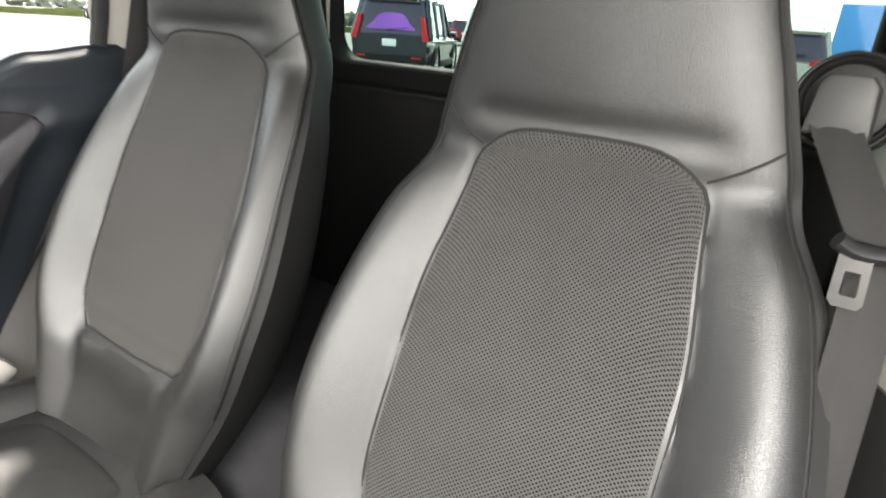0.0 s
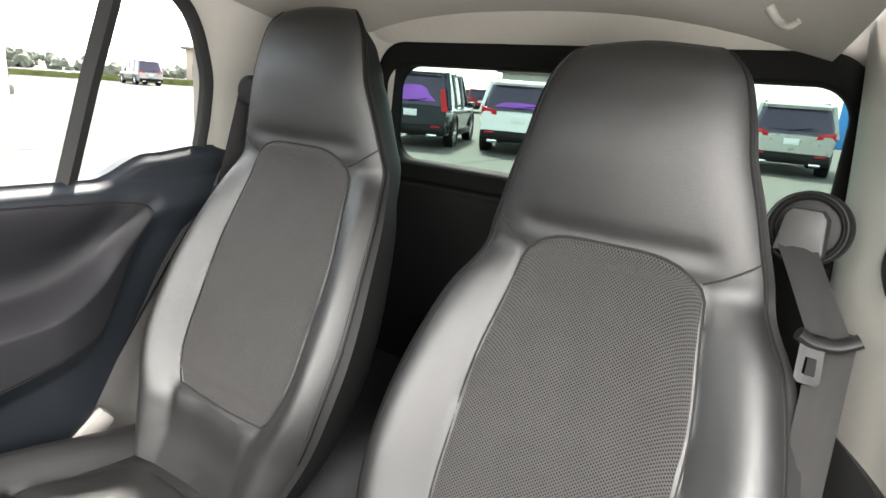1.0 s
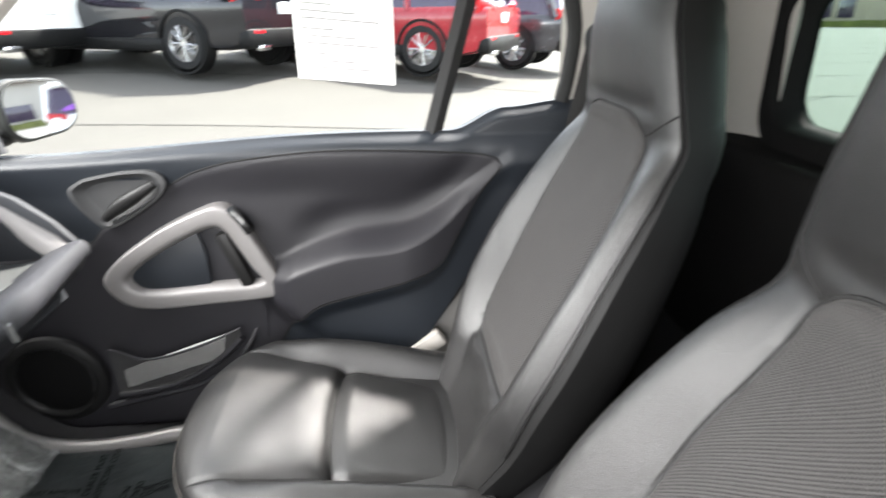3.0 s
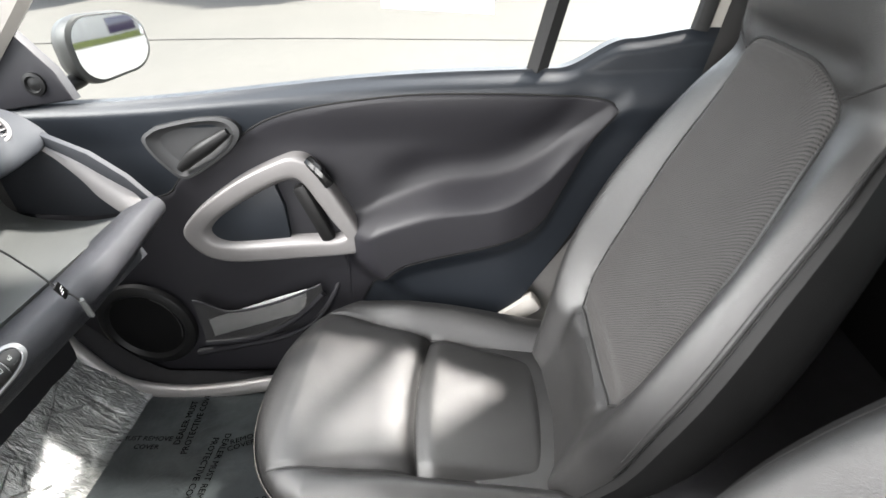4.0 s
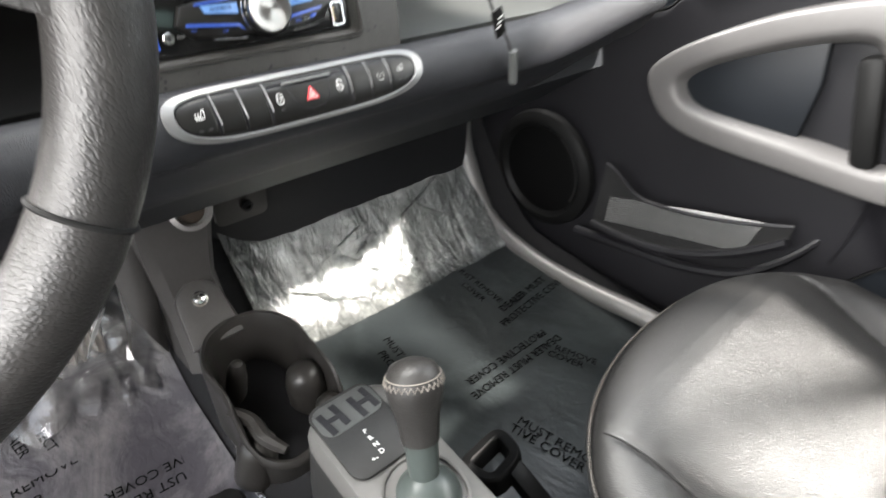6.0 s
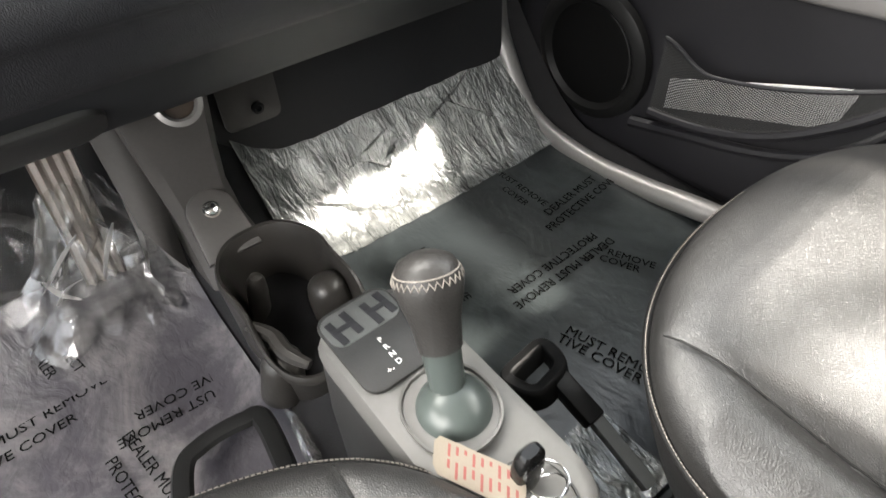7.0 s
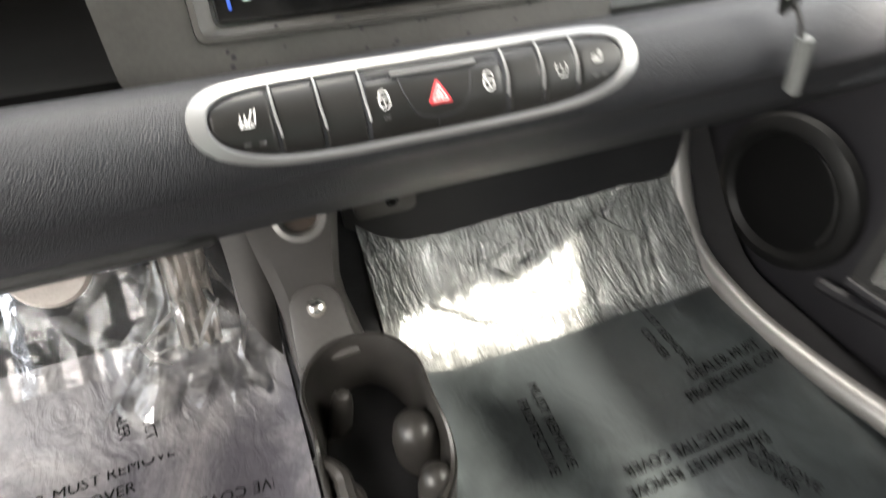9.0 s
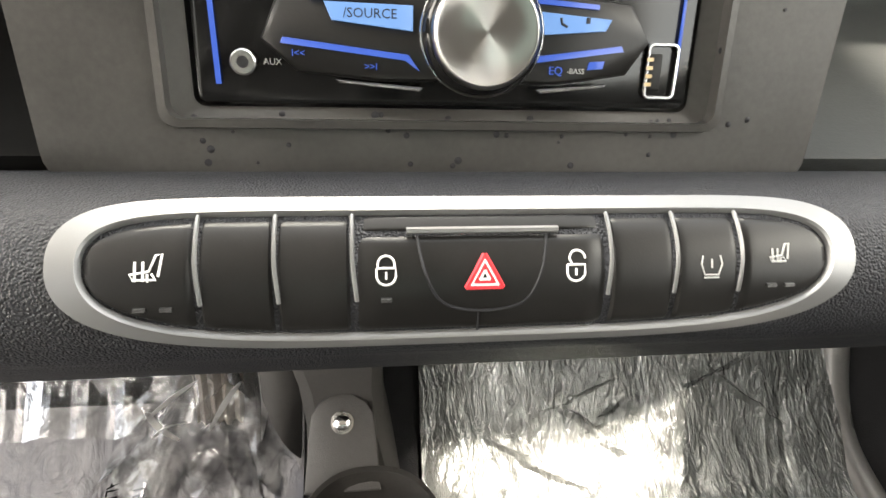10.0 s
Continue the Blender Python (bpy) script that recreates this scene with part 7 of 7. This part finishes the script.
# ---- parked cars and the lot ----
def car(name, at, heading, paint, label, L=4.6, W=1.86, H=1.68, tall=False, rear=None):
    """A tall estate car; heading in degrees from +y towards -x; at = middle on the ground."""
    base = new(name)
    base.matrix_basis = pose(at[0], at[1], ground_z(*at), 0, 0, heading)
    tagged(base, label, "car", "parked cars")
    m = base.matrix_basis

    def p(nm, bm, material, parent=base, lab=""):
        ob = link(nm, bm, material, None, lab)
        ob.parent = parent
        return ob
    bm = bmesh.new()
    rings = []
    for k in range(29):
        u = k / 28
        y = -L / 2 + L * u
        top = 1.0 - 0.03 * u - 0.13 * ease(0.68, 1.0, u) - 0.28 * ease(0.97, 1.0, u) - 0.05 * ease(0.03, 0.0, u)
        bot = 0.27 + 0.2 * ease(0.05, 0.0, u) + 0.1 * ease(0.95, 1, u)
        hw = W / 2 * (1 - 0.14 * ease(0.82, 1.0, u) - 0.07 * ease(0.1, 0.0, u))
        h = top - bot
        half = [(0.0, 0.0), (0.85, 0.0), (0.95, 0.05), (0.975, 0.18), (0.965, 0.34), (0.985, 0.5), (1.0, 0.72), (0.985, 0.86), (0.945, 0.95), (0.88, 1.0), (0.0, 1.015)]
        rings.append([V(hw * a, y, bot + h * b) for a, b in half] + [V(-hw * a, y, bot + h * b) for a, b in half[-2:0:-1]])
    loft(bm, rings)
    body = p("body", bm, paint)
    bm = bmesh.new()
    rings = []
    for k, (z, y0, y1, hw) in enumerate(((0.9, -L * 0.485, L * 0.22, W * 0.475), (1.2, -L * 0.47, L * 0.13, W * 0.445), (H - 0.08, -L * 0.43, L * 0.03, W * 0.385))):
        rings.append([V(a, (y0 + y1) / 2 + b, z) for a, b in round_rect(2 * hw, y1 - y0, 0.16)])
    loft(bm, rings)
    p("window_band", bm, CARGLASS, base, "dark car windows")
    bm = bmesh.new()
    rings = []
    for z, g in ((H - 0.12, 0.0), (H - 0.05, 0.0), (H, -0.1), (H + 0.005, -0.35)):
        rings.append([V(a, -L * 0.2 + b, z) for a, b in round_rect(W * 0.78 + 2 * g, L * 0.475 + 2 * g, 0.18)])
    loft(bm, rings)
    p("roof", bm, paint)
    for sx in (-1, 1):
        for y0, y1, w in ((-L * 0.455, -L * 0.40, 0.09), (-L * 0.24, -L * 0.225, 0.05), (-L * 0.01, -L * 0.0, 0.05), (L * 0.2, L * 0.05, 0.05)):
            bm = bmesh.new()
            tube(bm, [V(sx * W * 0.472, y0, 0.9), V(sx * W * 0.385, y1, H - 0.06)], w, 6)
            p("window_pillar", bm, paint)
        bm = bmesh.new()
        if tall:
            loft(bm, [[V(sx * W * 0.43 + a + sx * 0.05 * (1 - t) ** 2 * 0.4 - sx * 0.09 * t, -L * 0.488 + 0.10 * t + b, 0.86 + 0.5 * t) for a, b in round_rect(0.15 - 0.05 * t, 0.16, 0.04)] for t in (0, 0.25, 0.5, 0.75, 1.0)])
        else:
            loft(bm, [[V(sx * (W * 0.27 + W * 0.2 * t), -L * 0.49 + 0.11 * t ** 2 + b, 0.94 + 0.03 * t + a * (0.55 + 0.45 * t)) for a, b in round_rect(0.2, 0.12, 0.04)] for t in (0, 0.3, 0.6, 0.85, 1.0)])
        p("tail_lamp", bm, TAILRED, base, "red tail lamp")
        bm = bmesh.new()
        box(bm, (sx * (W / 2 + 0.08), L * 0.12, 1.02), (0.18, 0.1, 0.13), 0.04)
        p("door_mirror", bm, paint)
        bm = bmesh.new()
        box(bm, (sx * (W / 2 - 0.03), L * 0.01, 0.34), (0.1, L * 0.46, 0.17), 0.03)
        p("sill_cladding", bm, BLACKPLASTIC)
        bm = bmesh.new()
        box(bm, (sx * W * 0.3, -L / 2 - 0.01, 0.3), (0.24, 0.1, 0.08), 0.025)
        p("exhaust_tip", bm, CHROME)
        bm = bmesh.new()
        box(bm, (sx * W * 0.34, -L / 2 - 0.035, 0.5), (0.22, 0.03, 0.045), 0.01)
        p("reflector", bm, TAILRED)
        for y in (-L * 0.29, L * 0.31):
            bm = bmesh.new()
            lathe(bm, (sx * (W / 2 - 0.2), y, 0.37), (sx, 0, 0), [(0.43, 0), (0.43, 0.2), (0.42, 0.215), (0.39, 0.215), (0.385, 0.1)], 32)
            p("wheel_arch", bm, BLACKPLASTIC)
            bm = bmesh.new()
            lathe(bm, (sx * (W / 2 - 0.24), y, 0.36), (sx, 0, 0), [(0.2, 0), (0.35, 0.01), (0.36, 0.06), (0.36, 0.19), (0.34, 0.235), (0.25, 0.24), (0.24, 0.2), (0.02, 0.2)], 28)
            wh = p("wheel", bm, RUBBER)
            bm = bmesh.new()
            lathe(bm, (sx * (W / 2 - 0.03), y, 0.36), (sx, 0, 0), [(0.255, -0.01), (0.255, 0.012), (0.245, 0.02), (0.235, 0.0), (0.22, -0.03), (0.05, -0.03), (0.05, 0.01), (0.001, 0.012)], 28)
            for k in range(10):
                a = 2 * math.pi * k / 10 + 0.12 * (k % 2)
                tube(bm, [V(sx * (W / 2 - 0.01), y + 0.05 * math.cos(a), 0.36 + 0.05 * math.sin(a)), V(sx * (W / 2 - 0.01), y + 0.22 * math.cos(a), 0.36 + 0.235 * math.sin(a))], 0.013, 6)
            rm = p("rim", bm, ALU)
            rm.parent = wh
        bm = bmesh.new()
        tube(bm, [V(sx * W * 0.35, -L * 0.4, H - 0.03), V(sx * W * 0.355, -L * 0.36, H + 0.035), V(sx * W * 0.355, -L * 0.08, H + 0.035), V(sx * W * 0.35, -L * 0.04, H - 0.02)], 0.016, 6)
        p("roof_rail", bm, BLACKPLASTIC)
    bm = bmesh.new()
    thick_sheet(bm, lambda u, v: V((2 * u - 1) * W * (0.40 - 0.06 * v - 0.05 * (1 - v) ** 3), -L * (0.4815 - 0.0475 * v) + 0.05 * (2 * u - 1) ** 4 - 0.008, 1.07 + (H - 1.24) * v), 12, 8, (0, 0.004, 0))
    p("rear_window", bm, rear or CARGLASS, base, "rear window with a violet sheen painted into its colour")
    bm = bmesh.new()
    box(bm, (0, -L * 0.432, H - 0.07), (W * 0.7, 0.24, 0.05), 0.02)
    p("roof_spoiler", bm, paint)
    bm = bmesh.new()
    tube(bm, [V(-0.1, -L * 0.484 - 0.01, 1.06), V(0.12, -L * 0.484 - 0.012, 1.09), V(0.38, -L * 0.48, 1.13)], 0.008, 6)
    p("rear_wiper", bm, BLACKPLASTIC)
    bm = bmesh.new()
    box(bm, (0, -L / 2 + 0.06, 0.42), (W * 0.92, 0.22, 0.26), 0.07)
    p("rear_bumper", bm, BLACKPLASTIC)
    bm = bmesh.new()
    box(bm, (0, -L / 2 - 0.03, 0.47), (W * 0.6, 0.03, 0.035), 0.012)
    p("bumper_strip", bm, CHROME)
    bm = bmesh.new()
    box(bm, (0, -L / 2 + 0.005, 0.80), (0.32, 0.03, 0.15), 0.01)
    p("plate", bm, PAPER)
    return base


TAILRED = surface("red_lamp_plastic", (0.45, 0.01, 0.015), 0.15, vary=0.1)
# the violet of both glasses is reflected sheen put into the base colour
CARGLASS = surface("dark_car_glass", (0.032, 0.02, 0.048), 0.05, vary=0.2, rough_vary=0.02, spec=0.8)
VIOLETSHEEN = surface("violet_sheen_glass", (0.26, 0.07, 0.45), 0.08, vary=0.5, vary_scale=1.2, rough_vary=0.02, spec=0.6)
P_DARK = surface("blue_black_paint", (0.012, 0.016, 0.026), 0.2, vary=0.1, coat=0.8)
P_WHITE = surface("white_paint", (0.85, 0.85, 0.83), 0.3, vary=0.05, coat=0.6)
P_SILVER = surface("silver_car_paint", (0.36, 0.36, 0.34), 0.3, metal=0.5, vary=0.06, coat=0.6)
P_RED = surface("red_paint", (0.28, 0.012, 0.02), 0.25, vary=0.08, coat=0.8)
P_GREY = surface("dark_grey_paint", (0.06, 0.06, 0.065), 0.25, metal=0.4, vary=0.08, coat=0.7)
P_BLACK = surface("black_paint", (0.01, 0.01, 0.012), 0.2, vary=0.1, coat=0.8)
car("parked_car", (-8.9, 13.2), 24, P_DARK, "dark blue estate car parked on the lot", H=1.78, tall=True, rear=VIOLETSHEEN)
car("parked_car", (-6.6, 14.4), 22, P_WHITE, "white estate car parked beside a dark one", L=4.7, rear=VIOLETSHEEN)
car("parked_car", (-0.9, 18.4), 8, P_SILVER, "silver estate car parked on the lot")
car("parked_car", (3.2, 31.0), 60, P_WHITE, "white car parked far across the lot")
car("parked_car", (-9.6, -6.4), 153, P_WHITE, "white tall car parked across the lane", L=5.2, W=2.0, H=1.85)
car("parked_car", (-9.5, -3.0), 153, P_BLACK, "black estate car parked across the lane", L=4.9, W=1.95, H=1.75)
car("parked_car", (-10.3, 0.3), 153, P_RED, "red estate car parked across the lane", L=4.9, W=1.95)
car("parked_car", (-12.7, 2.3), 153, P_GREY, "dark grey estate car parked across the lane", L=4.6)
car("parked_car", (-47.5, 26.0), 80, P_SILVER, "silver van parked far off by the street", L=5.0, H=1.9)
car("parked_car", (-22.5, 38.0), 30, P_RED, "red car parked far behind the lot")
car("parked_car", (-30.0, 46.0), 70, P_SILVER, "silver car parked far behind the lot")
sign = thing("blue_sign_tower", (1.0, 36.0, GZ), "blue roadside sign tower behind the lot", "sign")
bm = bmesh.new()
box(bm, (1.0, 36.0, GZ + 1.7), (2.4, 1.0, 3.4), 0.06)
part("sign_body", bm, surface("blue_sign_paint", (0.05, 0.25, 0.6), 0.5, vary=0.1, vary_scale=1), sign)
mast = thing("lamp_mast", (-14.5, 38.0, GZ), "grey lattice light mast beyond the parked cars", "lamp mast")
for dx in (-0.5, 0.5):
    bm = bmesh.new()
    tube(bm, [V(-14.5 + dx, 38, GZ), V(-14.5 + dx * 0.7, 38, 9)], 0.09, 6)
    part("mast_leg", bm, GREYPLASTIC, mast)
for k in range(5):
    bm = bmesh.new()
    tube(bm, [V(-15.0, 38, GZ + 0.8 + 1.6 * k), V(-14.0, 38, GZ + 1.3 + 1.6 * k)], 0.05, 5)
    part("mast_rung", bm, GREYPLASTIC, mast)
for x, y, w, h, c in ((-75, 60, 26, 4.5, (0.4, 0.33, 0.26)), (-35, 95, 34, 5, (0.45, 0.42, 0.38)), (10, 90, 26, 4.5, (0.4, 0.4, 0.4)), (-95, 10, 40, 5, (0.42, 0.4, 0.38)), (-90, -45, 36, 5, (0.4, 0.4, 0.42))):
    b = thing("low_building", (x, y, GZ), "low pale shop building far across the street", "building", "far buildings")
    bm = bmesh.new()
    box(bm, (x, y, GZ + h / 2), (w * 0.8, w * 0.5, h), 0.1)
    part("wall", bm, surface("shop_wall", c, 0.9, vary=0.1, vary_scale=0.3), b)
    bm = bmesh.new()
    box(bm, (x, y, GZ + h + 0.15), (w * 0.84, w * 0.54, 0.4), 0.05)
    part("roof", bm, surface("shop_roof", (0.16, 0.13, 0.11), 0.9, vary=0.1), b)
    for k in range(5):
        bm = bmesh.new()
        box(bm, (x + w * 0.14 * (k - 2), y - w * 0.25 - 0.03, GZ + 1.4), (w * 0.1, 0.1, 1.9), 0.02)
        part("shop_window", bm, CARGLASS, b)
# grass verge and far trees
GRASS = surface("dry_grass", (0.11, 0.12, 0.035), 0.95, vary=0.4, vary_scale=1.5)
bm = bmesh.new()
for k in range(160):
    a = radians(62 + 120 * k / 160)
    c = V(58 * math.cos(a), 58 * math.sin(a), GZ + 0.05)
    for j in range(5):
        h = 0.35 + 0.3 * noise.noise(V(k * 0.7, j * 3.1, 1))
        q = c + V(math.cos(a), math.sin(a), 0) * (0.9 * j)
        tw = V(-math.sin(a), math.cos(a), 0) * 0.9
        loft(bm, [[q - tw, q + tw, q + tw * 0.8 + V(0.1, 0.1, h), q - tw * 0.8 + V(0.1, 0.1, h)], [q - tw + V(0.5, 0.5, 0), q + tw + V(0.5, 0.5, 0), q + tw * 0.8 + V(0.4, 0.4, h), q - tw * 0.8 + V(0.4, 0.4, h)]])
verge = tagged(link("grass_verge", bm, GRASS, smooth=False), "dry yellow-green grass verge beyond the lot", "grass", kind="stuff")
random.seed(11)
bm = bmesh.new()
for k in range(620):
    a = radians(random.uniform(60, 185))
    d = random.uniform(105, 130)
    s = random.uniform(0.4, 1.3)
    r = bmesh.ops.create_icosphere(bm, subdivisions=2, radius=s)["verts"]
    off = V(d * math.cos(a), d * math.sin(a), GZ + random.uniform(0.3, 2.4) * (0.6 + 0.4 * math.sin(a * 23)))
    for v in r:
        v.co = v.co * (1 + 0.7 * noise.noise(v.co * 3 + off)) + off
# foliage paler than leaves are: distance haze is put into its colour
tagged(link("far_trees", bm, surface("hazed_foliage", (0.17, 0.18, 0.14), 0.9, vary=0.4, vary_scale=0.8), smooth=False), "low hazy green trees along the horizon", "trees", kind="stuff")
# concrete joints and cracks
JOINT = surface("grey_joint_filler", (0.042, 0.039, 0.036), 0.9, vary=0.3, vary_scale=3)
for k in range(9):
    bm = bmesh.new()
    xj = -2.4 - 3.1 * k
    thick_sheet(bm, lambda u, v: V(xj + 0.03 * u + 0.04 * noise.noise(V(v * 30, k, 0)), -25 + 60 * v, ground_z(xj, -25 + 60 * v) + 0.004), 2, 80, (0, 0, -0.002))
    tagged(link("ground_joint", bm, JOINT), "dark joint between the concrete slabs", "ground joint", kind="structure")
for k in range(4):
    bm = bmesh.new()
    tube(bm, [V(-2.2 - 0.9 * t / 3 - 1.1 * k + 0.15 * noise.noise(V(t, k, 4)), -1.5 + 1.4 * k + 0.5 * t * (1 if k % 2 else 0.6) + 0.2 * noise.noise(V(t * 0.7, k, 9)), ground_z(-2.5 - 0.3 * t - 1.1 * k, -1.5 + 1.4 * k + 0.4 * t) + 0.01) for t in range(12)], 0.012, 4, flat=0.2)
    tagged(link("ground_crack", bm, JOINT), "dark crack in the concrete", "ground crack", kind="structure")
